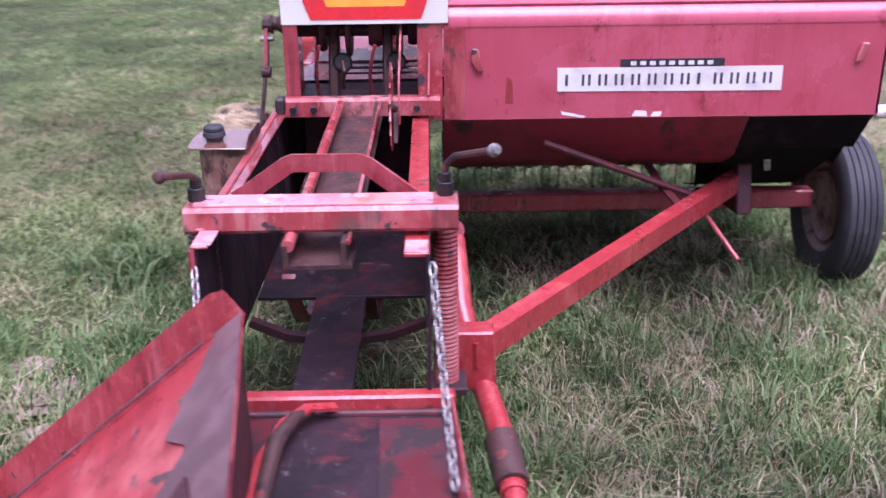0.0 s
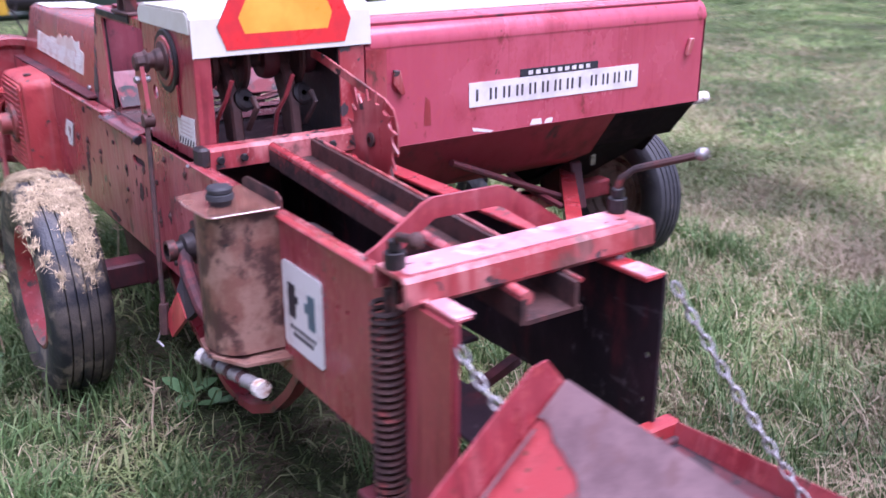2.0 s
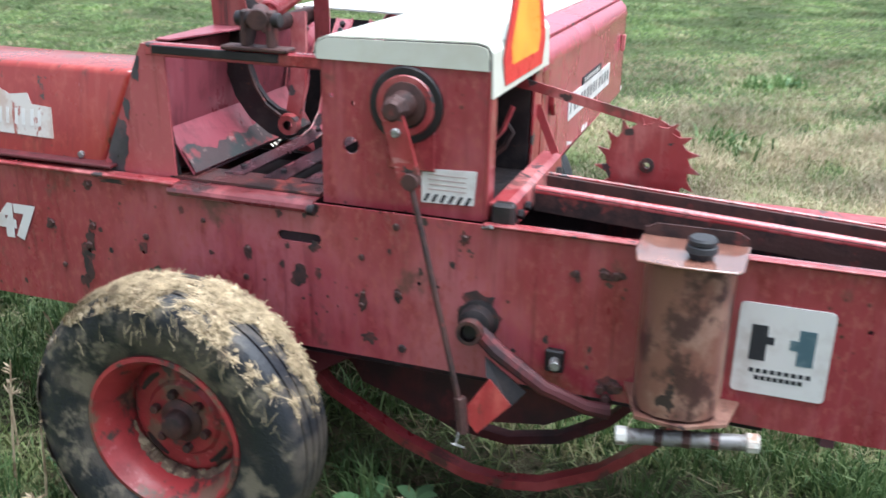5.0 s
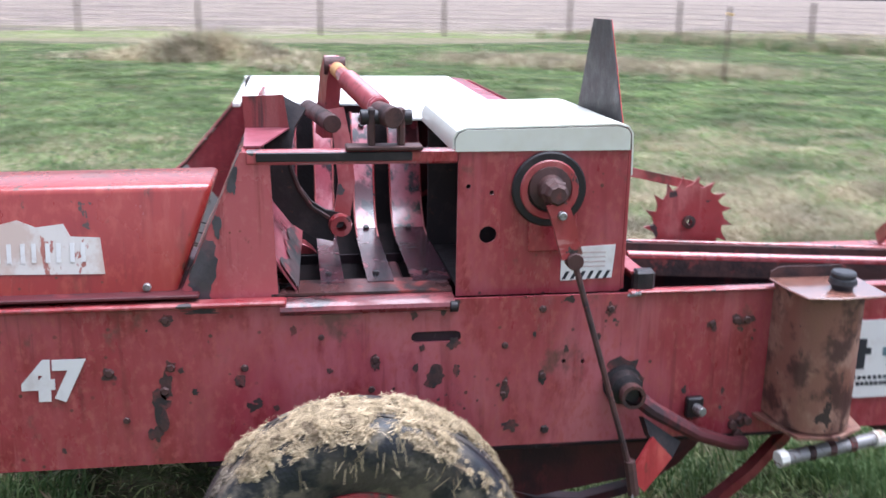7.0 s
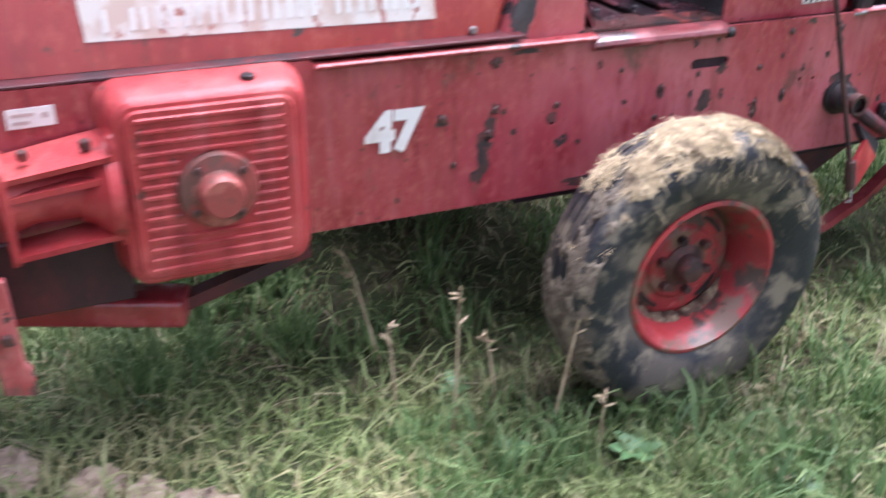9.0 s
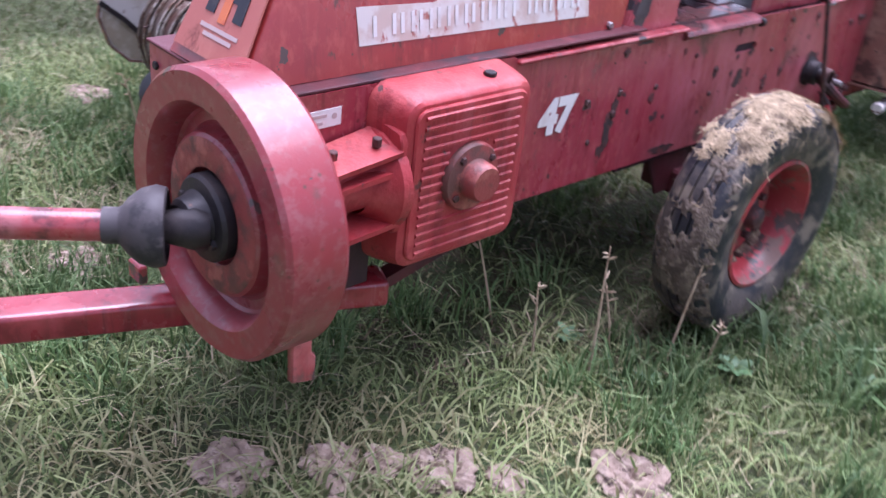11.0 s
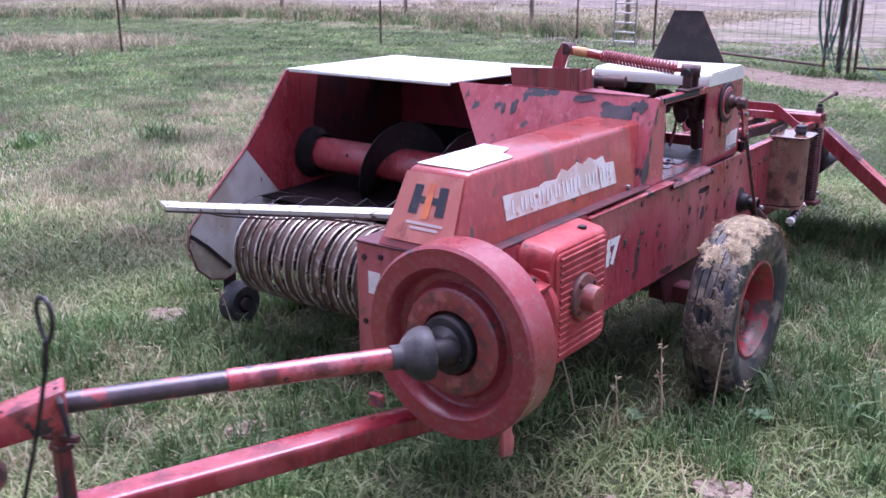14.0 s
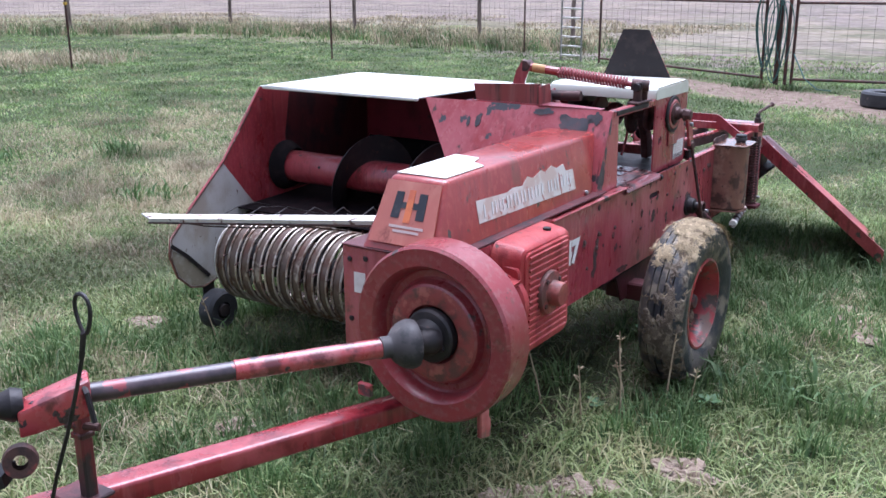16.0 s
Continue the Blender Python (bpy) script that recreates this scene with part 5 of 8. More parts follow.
# front plates and gearbox
fp = part("front_plate", box((XL, 5.548, 0.33), (-0.095, 5.558, 0.766), 0.003), SIDE, baler, "scratched red front plate")
part("front_sticker", prism([(-0.145, 0.60), (-0.195, 0.60), (-0.195, 0.675), (-0.145, 0.675)], "y", 5.5585, 5.5600), DECAL, fp)
for x, z in ((-0.13, 0.72), (-0.20, 0.73), (-0.13, 0.50)):
    part("bolt", cyl((x, 5.558, z), (x, 5.566, z), 0.010, 6), BLACK, fp)
part("inner_side_plate", box((-0.105, 4.30, 0.34), (-0.097, 5.548, 0.765), 0.002), RED, baler)
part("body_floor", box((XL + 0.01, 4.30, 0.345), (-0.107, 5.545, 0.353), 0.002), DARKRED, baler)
part("toolbar_tab", box((-0.10, 5.40, 0.565), (-0.02, 5.43, 0.585), 0.003), RED, baler)
sst = part("side_sticker", prism([(5.442, 0.688), (5.352, 0.690), (5.352, 0.730), (5.442, 0.728)], "x", XL - 0.001, XL - 0.003), DECAL, baler, "small white and red sticker")
part("bar", prism([(5.432, 0.696), (5.400, 0.696), (5.400, 0.703), (5.432, 0.703)], "x", XL - 0.003, XL - 0.0038), FADEDINK, sst)
part("dot", cyl((XL - 0.003, 5.370, 0.712), (XL - 0.0038, 5.370, 0.712), 0.007, 10), FADEDINK, sst)
part("bar", prism([(5.432, 0.712), (5.390, 0.712), (5.390, 0.719), (5.432, 0.719)], "x", XL - 0.003, XL - 0.0038), FADEDINK, sst)
gbx = bmesh.new()
shells = []
for x, (u0, v0, u1, v1), r in ((XL + 0.002, (4.852, 0.334, 5.280, 0.770), 0.050), (-0.575, (4.858, 0.340, 5.274, 0.766), 0.048), (-0.625, (4.870, 0.349, 5.262, 0.760), 0.044), (-0.643, (4.880, 0.354, 5.258, 0.753), 0.040), (-0.649, (4.893, 0.362, 5.248, 0.745), 0.034)):
    shells.append([gbx.verts.new((x, u, v)) for u, v in rounded(u0, v0, u1, v1, r, 5)])
for P, Q in zip(shells, shells[1:]):
    for i in range(len(P)):
        gbx.faces.new((P[i], P[(i + 1) % len(P)], Q[(i + 1) % len(P)], Q[i]))
gbx.faces.new(shells[0]), gbx.faces.new(shells[-1])
bmesh.ops.recalc_face_normals(gbx, faces=gbx.faces)
gear = part("gearbox", gbx, CAST, baler, "bright red ribbed cast-iron gearbox")
part("gearbox_face", prism(rounded(4.900, 0.370, 5.241, 0.738, 0.03, 5), "x", -0.646, -0.657, None, 0.004), CAST, gear)
for k in range(15):
    z = 0.390 + 0.0234 * k
    if abs(z - 0.556) < 0.075:
        for a, b in ((4.925, 5.000), (5.140, 5.217)):
            part("rib", tube([(-0.658, a, z), (-0.658, b, z)], 0.0055, 6), CAST, gear)
    else:
        part("rib", tube([(-0.658, 4.925, z), (-0.658, 5.217, z)], 0.0055, 6), CAST, gear)
part("gearbox_hub", lathe([(0, 0.064), (0.040, 0.064), (0.045, 0.056), (0.048, 0.022), (0.060, 0.020), (0.079, 0.018), (0.084, 0.010), (0.084, 0), (0, 0)], (-0.656, 5.070, 0.556), (-1, 0, 0), 28), HUBRED, gear, "rusty hub cap")
for a in range(4):
    p = (-0.674, 5.070 + 0.065 * math.cos(a * math.pi / 2 + 0.9), 0.556 + 0.065 * math.sin(a * math.pi / 2 + 0.9))
    part("hub_bolt", cyl(p, (p[0] - 0.008, p[1], p[2]), 0.009, 6), BROWNIRON, gear)
part("filler_plug", cyl((-0.60, 4.98, 0.760), (-0.60, 4.98, 0.772), 0.016, 8), BLACK, gear)
bell = bmesh.new()
lathe([(0.066, 0), (0.066, 0.03), (0.056, 0.06), (0.054, 0.17), (0.066, 0.21), (0.066, 0.235)], (-0.575, 5.248, 0.560), (0, 1, 0), 24, bell)
bh = part("bell_housing", bell, CAST, baler, "ribbed red bell housing")
part("bell_flange", prism([(-0.648, 0.665), (-0.640, 0.690), (-0.545, 0.700), (-0.545, 0.440), (-0.640, 0.450), (-0.648, 0.470)], "y", 5.252, 5.272, None, 0.004), CAST, bh)
part("bell_flange", prism([(-0.648, 0.628), (-0.640, 0.645), (-0.545, 0.655), (-0.545, 0.435), (-0.640, 0.440), (-0.648, 0.456)], "y", 5.462, 5.478, None, 0.004), CAST, bh)
part("bell_top", quadplate([(-0.652, 5.268, 0.652), (-0.644, 5.466, 0.626), (-0.545, 5.466, 0.644), (-0.545, 5.268, 0.676)], 0.012), CAST, bh)
part("bell_flare", lathe([(0.066, 0.080), (0.078, 0.055), (0.104, 0.034), (0.118, 0.024), (0.120, 0.0)], (-0.562, 5.256, 0.556), (0, 1, 0), 28), CAST, bh)
for z in (0.598, 0.472):
    part("bell_rib", quadplate([(-0.652, 5.270, z + 0.012), (-0.642, 5.464, z - 0.010), (-0.555, 5.464, z - 0.010), (-0.555, 5.270, z + 0.012)], 0.012), CAST, bh)
for y in (5.31, 5.425):
    part("bolt", cyl((-0.610, y, 0.990 - 0.0625 * y), (-0.612, y, 1.010 - 0.0625 * y), 0.011, 6), BROWNIRON, bh)
part("lower_plate", box((XL - 0.01, 5.25, 0.27), (XL + 0.02, 5.545, 0.450), 0.004), DARKRED, baler)

SHAFTRED = mat("greasy_shaft_paint", (0.36, 0.050, 0.056), 0.30, 0.0, [((0.38, 0.11, 0.115), 9.0, 0.48, 0.64, 1.0), ((0.12, 0.020, 0.024), 14.0, 0.48, 0.64, 1.0)], (160.0, 0.2, 0.002), chips=((0.050, 0.026, 0.032), 12.0, 0.60), coat=0.6)
SHAFTDARK = mat("worn_black_shaft_paint", (0.040, 0.026, 0.032), 0.34, 0.1, [((0.085, 0.050, 0.058), 7.0, 0.46, 0.64, 1.0)], (160.0, 0.2, 0.002), chips=((0.26, 0.045, 0.052), 9.0, 0.585), coat=0.5)
# flywheel and driveline
C = Vector((-0.552, 5.552, 0.560))
fly = part("flywheel", lathe([(0.060, 0.070), (0.096, 0.072), (0.100, 0.078), (0.102, 0.112), (0.108, 0.118), (0.160, 0.118), (0.167, 0.112), (0.176, 0.082), (0.184, 0.076), (0.204, 0.076), (0.211, 0.082), (0.224, 0.128), (0.232, 0.136), (0.288, 0.136), (0.297, 0.126), (0.297, 0.010), (0.290, 0.0), (0.262, 0.0), (0.250, 0.012), (0.240, 0.020), (0.060, 0.020)], C, (0, 1, 0), 96), FLY, baler, "large red cast-iron flywheel")
part("flywheel_plate", lathe([(0.100, 0.1185), (0.104, 0.1205), (0.154, 0.1205), (0.160, 0.1185)], C, (0, 1, 0), 64), HUBRED, fly, "rust-tinged raised ring")
part("shear_hub", lathe([(0, 0.100), (0.084, 0.100), (0.090, 0.106), (0.090, 0.134), (0.084, 0.142), (0.062, 0.146), (0.056, 0.158), (0.050, 0.180), (0.040, 0.188), (0, 0.188)], C, (0, 1, 0), 36), BLACK, fly, "black greasy shear hub")
for a in range(2):
    p = C + Vector((0.062 * math.cos(a * 3.1 + 0.5), 0.140, 0.062 * math.sin(a * 3.1 + 0.5)))
    part("plate_bolt", cyl(p, p + Vector((0, 0.014, 0)), 0.012, 6), BLACK, fly)
ftab = part("flywheel_tab", prism([(5.546, 0.430), (5.498, 0.430), (5.492, 0.230), (5.480, 0.215), (5.480, 0.148), (5.544, 0.165), (5.546, 0.245)], "x", -0.664, -0.644, None, 0.004), WORN, baler, "worn red stop bar with a nut")
part("bolt", cyl((-0.664, 5.515, 0.300), (-0.680, 5.515, 0.300), 0.013, 6), BROWNIRON, ftab)
part("front_tab", box((-0.330, 5.70, 0.300), (-0.275, 5.72, 0.345), 0.004), WORN, baler)
A, B = Vector((-0.545, 5.770, 0.562)), Vector((0.010, 6.632, 0.572))
d = (B - A).normalized()
sh = part("drive_shaft", cyl(A + d * 0.03, A + d * 0.56, 0.031, 20), SHAFTRED, baler, "telescoping red and black drive shaft")
part("shaft_inner", cyl(A + d * 0.55, B, 0.028, 18), SHAFTDARK, sh, "black greasy inner tube with red remnants")
part("shaft_guard", lathe([(0.070, 0.0), (0.076, 0.003), (0.080, 0.022), (0.072, 0.050), (0.054, 0.072), (0.038, 0.084), (0.035, 0.090), (0.035, 0.118), (0.031, 0.118), (0.031, 0.086), (0.050, 0.066), (0.066, 0.046), (0.073, 0.018)], A - d * 0.010, d, 28), PLASTIC, sh, "scuffed grey plastic shaft guard")
part("joint", lathe([(0, -0.06), (0.035, -0.06), (0.045, -0.03), (0.035, 0.01), (0.026, 0.05), (0, 0.05)], A - d * 0.03, d, 14), BLACK, sh)
yk = bmesh.new()
sd = Vector((d.y, -d.x, 0))
lo4 = [B - d * 0.07 - sd * 0.05 + Vector((0, 0, -0.050)), B - d * 0.07 + sd * 0.05 + Vector((0, 0, -0.050)), B + d * 0.120 + sd * 0.05 + Vector((0, 0, -0.085)), B + d * 0.120 - sd * 0.05 + Vector((0, 0, -0.085))]
hi4 = [p + Vector((0, 0, h)) for p, h in zip(lo4, (0.108, 0.108, 0.080, 0.080))]
lv, hv = [yk.verts.new(p) for p in lo4], [yk.verts.new(p) for p in hi4]
yk.faces.new(lv), yk.faces.new(hv)
for i in range(4):
    j = (i + 1) % 4
    yk.faces.new((lv[i], lv[j], hv[j], hv[i]))
tidy(yk)
bmesh.ops.bevel(yk, geom=list(yk.edges), offset=0.012, segments=2, profile=0.5, affect="EDGES")
part("shaft_yoke", yk, SHAFTRED, sh, "red and black steel yoke box")
part("yoke_cross", lathe([(0, 0), (0.04, 0), (0.048, 0.03), (0.035, 0.06), (0.045, 0.10), (0.03, 0.16), (0, 0.16)], B + d * 0.10, d, 12), BLACK, sh)
part("shaft_tail", cyl(B + d * 0.22, B + d * 0.75, 0.028, 14), BLACK, sh)

BROWNRED = mat("grimy_stand_paint", (0.14, 0.026, 0.028), 0.45, 0.0, [((0.22, 0.045, 0.048), 8.0, 0.48, 0.64, 0.5), ((0.035, 0.024, 0.024), 10.0, 0.50, 0.60, 0.6)], (150.0, 0.3, 0.003))
# tongue
T0, T1 = Vector((-0.470, 5.130, 0.182)), Vector((0.360, 7.150, 0.182))
td = (T1 - T0).normalized()
tn = Vector((td.y, -td.x, 0))
TONGUERED = mat("streaked_tongue_paint", (0.27, 0.024, 0.032), 0.26, 0.0, [((0.36, 0.058, 0.066), 4.0, 0.46, 0.66, 0.8), ((0.18, 0.016, 0.022), 8.0, 0.50, 0.66, 0.8)], (200.0, 0.15, 0.002),
    drips=((0.13, 0.014, 0.020), (0.36, 0.085, 0.095), 0.7), chips=((0.050, 0.030, 0.032), 13.0, 0.69), coat=0.6)
beam = quadplate([T0 - tn * 0.050 - Vector((0, 0, 0.036)), T0 + tn * 0.050 - Vector((0, 0, 0.036)), T1 + tn * 0.050 - Vector((0, 0, 0.036)), T1 - tn * 0.050 - Vector((0, 0, 0.036))], 0.074)
bmesh.ops.bevel(beam, geom=list(beam.edges), offset=0.014, segments=3, profile=0.5, affect="EDGES")
tongue = part("tongue", beam, TONGUERED, baler, "long red box-section tongue with rounded edges")
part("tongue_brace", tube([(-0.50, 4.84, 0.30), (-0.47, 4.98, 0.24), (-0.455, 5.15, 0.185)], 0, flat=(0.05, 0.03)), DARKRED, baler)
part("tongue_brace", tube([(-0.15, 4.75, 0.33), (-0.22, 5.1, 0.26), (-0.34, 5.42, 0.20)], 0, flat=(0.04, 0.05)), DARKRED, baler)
jk = part("shaft_stand", box((0.030, 6.540, 0.222), (0.070, 6.580, 0.520), 0.006), BROWNRED, baler, "red upright shaft stand")
part("stand_sleeve", box((0.025, 6.535, 0.41), (0.075, 6.585, 0.43), 0.004), BROWNIRON, jk)
part("stand_pin", cyl((-0.01, 6.545, 0.45), (0.09, 6.585, 0.45), 0.012, 8), BROWNIRON, jk)
part("stand_base", box((0.005, 6.505, 0.214), (0.150, 6.625, 0.228), 0.004), DARKRED, jk)
cl = part("hitch_clevis", lathe([(0.020, -0.02), (0.043, -0.02), (0.046, 0), (0.043, 0.02), (0.020, 0.02)], (-0.010, 6.790, 0.457), (-0.8, 0.55, 0.15), 24), BROWNIRON, baler, "worn steel hitch ring")
part("clevis_bar", tube([(0.03, 6.80, 0.41), (0.13, 6.87, 0.385), (0.26, 6.95, 0.36)], 0, flat=(0.09, 0.035)), BLACK, cl)
part("clevis_pin", cyl((-0.005, 6.82, 0.30), (0.02, 6.84, 0.235), 0.02, 10), BLACK, cl)
cab = [(-0.05, 6.75, 0.30), (-0.10, 6.75, 0.42), (-0.17, 6.75, 0.56), (-0.232, 6.75, 0.70), (-0.272, 6.75, 0.80), (-0.286, 6.75, 0.848)]
loop = [(-0.292 - 0.027 * math.sin(a) * (1 - 0.35 * math.cos(a)), 6.75, 0.908 - 0.050 * math.cos(a)) for a in [2 * math.pi * k / 18 for k in range(1, 18)]]
part("pull_cable", tube(cab + [(-0.289, 6.75, 0.860)] + loop + [(-0.287, 6.754, 0.858), (-0.270, 6.754, 0.79)], 0.0055, 6), BLACK, baler, "looped black pull cable")
part("yoke_chain", tube([(-0.03, 6.60, 0.62), (-0.08, 6.62, 0.60), (-0.10, 6.62, 0.52)], 0.008, 6), BLACK, baler)

# pick-up: casing
pr = plate([(0.045, 0.697), (1.565, 0.697), (1.565, 1.026), (0.045, 1.026)], [], "y", 3.270, 3.278)
rear = part("pickup_back", pr, PANEL, baler, "faded red rear panel of the pick-up casing")
part("back_patch", prism([(0.045, 0.705), (0.118, 0.700), (0.118, 1.015), (0.045, 1.015)], "y", 3.2665, 3.2695), RED, rear)
for x in (0.150, 1.475):
    part("stop_tab", prism([(x - 0.015, 0.905), (x + 0.010, 0.868), (x + 0.030, 0.870), (x + 0.012, 0.945), (x - 0.010, 0.948)] if x < 1 else [(x - 0.02, 0.885), (x + 0.006, 0.890), (x + 0.022, 0.950), (x - 0.004, 0.950)], "y", 3.252, 3.268, None, 0.003), WORN, rear)
for pts in ([(0.255, 0.755), (0.285, 0.755), (0.280, 0.835), (0.262, 0.850)], [(0.455, 0.712), (0.53, 0.700), (0.54, 0.706), (0.45, 0.725)], [(0.70, 0.704), (0.755, 0.702), (0.75, 0.722), (0.71, 0.724)], [(0.765, 0.702), (0.80, 0.702), (0.805, 0.720), (0.775, 0.718)]):
    part("paint_scrape", prism(pts, "y", 3.2700, 3.2690), WORN if pts[0][1] > 0.74 else DECAL, rear)
STRIPINK = mat("worn_strip_ink", (0.060, 0.052, 0.058), 0.5, 0.0, [((0.16, 0.15, 0.15), 42.0, 0.54, 0.66, 1.0)])
sgn = part("name_strip", prism([(0.436, 0.795), (1.214, 0.789), (1.212, 0.874), (0.434, 0.876)], "y", 3.2695, 3.2670), DECAL, rear, "white name strip with a row of dark blocks")
for k in range(13):
    x = 0.462 + 0.0570 * k
    for dx, wide_ in (((0.0, 0.010),) if k in (0, 8) else ((0.0, 0.009), (0.022, 0.009))):
        part("bar", prism([(x + dx, 0.814), (x + dx + wide_, 0.814), (x + dx + wide_, 0.853), (x + dx, 0.853)], "y", 3.2668, 3.2660), STRIPINK, sgn)
sg2 = part("small_name_strip", prism([(0.650, 0.876), (1.008, 0.876), (1.008, 0.903), (0.650, 0.903)], "y", 3.2695, 3.2672), INK, rear, "dark narrow strip with pale bars")
for k in range(9):
    part("bar", prism([(0.685 + 0.033 * k, 0.882), (0.705 + 0.033 * k, 0.882), (0.705 + 0.033 * k, 0.896), (0.685 + 0.033 * k, 0.896)], "y", 3.2670, 3.2664), DECAL, sg2)
part("pickup_roll", bent([(3.268, 1.018), (3.268, 1.035), (3.276, 1.058), (3.295, 1.078), (3.325, 1.091), (3.40, 1.097), (3.56, 1.100)], "x", 0.062, 1.566, -0.004), PANEL, baler, "rounded red back edge of the casing")
part("pickup_lid", prism([(1.52, 3.40), (1.52, 4.275), (0.490, 4.235), (0.430, 3.76), (0.066, 3.74), (0.066, 3.42), (0.60, 3.41)], "z", 1.0985, 1.1045), WHITE, baler, "white painted lid of the pick-up casing")
part("lid_edge", box((0.49, 4.245, 1.088), (1.51, 4.270, 1.1045), 0.004), WHITE, baler)
# Darker copy of the casing red; its underside shade is in the colour.
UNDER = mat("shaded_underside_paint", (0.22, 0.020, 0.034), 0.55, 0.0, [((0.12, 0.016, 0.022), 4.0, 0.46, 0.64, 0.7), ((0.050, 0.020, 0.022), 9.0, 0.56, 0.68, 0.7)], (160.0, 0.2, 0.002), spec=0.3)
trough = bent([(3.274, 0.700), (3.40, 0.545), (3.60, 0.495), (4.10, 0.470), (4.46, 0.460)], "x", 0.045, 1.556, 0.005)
part("pickup_trough", trough, mat("grimy_trough_floor", (0.010, 0.007, 0.008), 0.9, 0.0, [((0.022, 0.013, 0.014), 8.0, 0.46, 0.64, 1.0)], (120.0, 0.4, 0.003), spec=0.05), baler, "matte black floor of the pick-up trough")
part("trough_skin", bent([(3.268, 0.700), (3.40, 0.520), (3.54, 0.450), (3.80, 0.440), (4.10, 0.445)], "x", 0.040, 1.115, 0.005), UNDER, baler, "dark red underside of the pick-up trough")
# Added black sheet and cheek stand for the shadow inside the casing's end.
part("drive_housing", bent([(3.272, 0.696), (3.40, 0.585), (3.62, 0.420), (3.88, 0.255), (4.06, 0.200)], "x", 1.118, 1.549, 0.005), HOLLOW, baler, "black sheet for the shadow under the casing")
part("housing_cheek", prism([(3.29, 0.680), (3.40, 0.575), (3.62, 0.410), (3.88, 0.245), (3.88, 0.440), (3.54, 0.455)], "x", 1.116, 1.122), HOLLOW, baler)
# Inner back takes the same shade-darkened red as the trough's underside.
part("inner_back", box((0.05, 3.300, 0.712), (1.55, 3.306, 1.09), 0.002), UNDER, baler, "back of the casing, darkened for the shade inside")
sheet = [(3.270, 0.700), (3.270, 1.028), (3.30, 1.075), (3.42, 1.092), (4.240, 1.092), (4.544, 0.728), (4.800, 0.515), (4.935, 0.390), (4.950, 0.300), (4.910, 0.180), (4.830, 0.105), (4.740, 0.085), (4.620, 0.110), (4.480, 0.200), (4.28, 0.190), (4.08, 0.185), (3.90, 0.270), (3.40, 0.600)]
es = part("pickup_end_sheet", plate(sheet, [], "x", 1.556, 1.564), RED, baler, "red end sheet with a white front corner")
# Added dark plate: the casing's inner shade is put into its colour.
part("end_liner", plate([(3.31, 0.70), (3.31, 1.06), (3.42, 1.086), (4.00, 1.086), (4.06, 0.80), (4.02, 0.49), (3.62, 0.50)], [], "x", 1.5525, 1.5555), DARKRED, es, "dark red lining for the shade inside the casing")
# Black plate paints the shade on the sheet's inner side.
part("shaded_lining", plate([(3.42, 0.590), (3.91, 0.276), (4.08, 0.193), (4.28, 0.198), (4.44, 0.206), (4.40, 0.430), (3.80, 0.430), (3.54, 0.440)], [], "x", 1.5505, 1.5555), BLACK, es, "black lining for the shade below the trough")
part("white_corner", prism([(4.549, 0.726), (4.800, 0.518), (4.935, 0.392), (4.950, 0.300), (4.910, 0.182), (4.830, 0.107), (4.740, 0.088), (4.62, 0.114), (4.45, 0.335), (4.318, 0.445)], "x", 1.553, 1.5555), GREYPAINT, es)
RUSTRIM = mat("rusted_sheet_rim", (0.090, 0.045, 0.034), 0.6, 0.1, [((0.19, 0.105, 0.078), 18.0, 0.48, 0.62, 1.0), ((0.36, 0.31, 0.26), 9.0, 0.60, 0.66, 1.0)], (150.0, 0.3, 0.003))
part("rusty_rim", tube([(1.553, y, z) for y, z in ((4.318, 0.990), (4.549, 0.722), (4.800, 0.514), (4.930, 0.390), (4.946, 0.300), (4.907, 0.182), (4.828, 0.108), (4.740, 0.090), (4.62, 0.116))], 0.0055, 6), RUSTRIM, es, "rust-brown edge of the end sheet")
part("grimy_corner", prism([(4.930, 0.330), (4.935, 0.290), (4.900, 0.190), (4.825, 0.116), (4.740, 0.098), (4.640, 0.120), (4.700, 0.150), (4.840, 0.275)], "x", 1.5515, 1.553), mat("hay_stained_paint", (0.27, 0.235, 0.175), 0.5, 0.0, [((0.40, 0.37, 0.31), 7.0, 0.46, 0.64, 1.0), ((0.15, 0.115, 0.075), 14.0, 0.54, 0.68, 1.0)], (150.0, 0.2, 0.002)), es)
part("sheet_edge", tube([(1.557, 4.240, 1.090), (1.557, 4.544, 0.730), (1.557, 4.80, 0.518)], 0.008, 6), RED, es)
part("end_arc", tube([(1.548, 4.94, 0.36), (1.548, 4.84, 0.28), (1.548, 4.70, 0.14)], 0, flat=(0.004, 0.02)), BLACK, es)
part("inner_end_sheet", plate([(4.19, 0.43), (4.36, 0.43), (4.80, 0.50), (4.93, 0.36), (4.90, 0.18), (4.74, 0.10), (4.55, 0.18), (4.46, 0.40)], [], "x", 0.075, 0.083), RED, baler)
part("marker_lamp", cyl((1.565, 3.30, 0.70), (1.640, 3.30, 0.70), 0.024, 14), CHIPPED, baler, "dull white roller end")

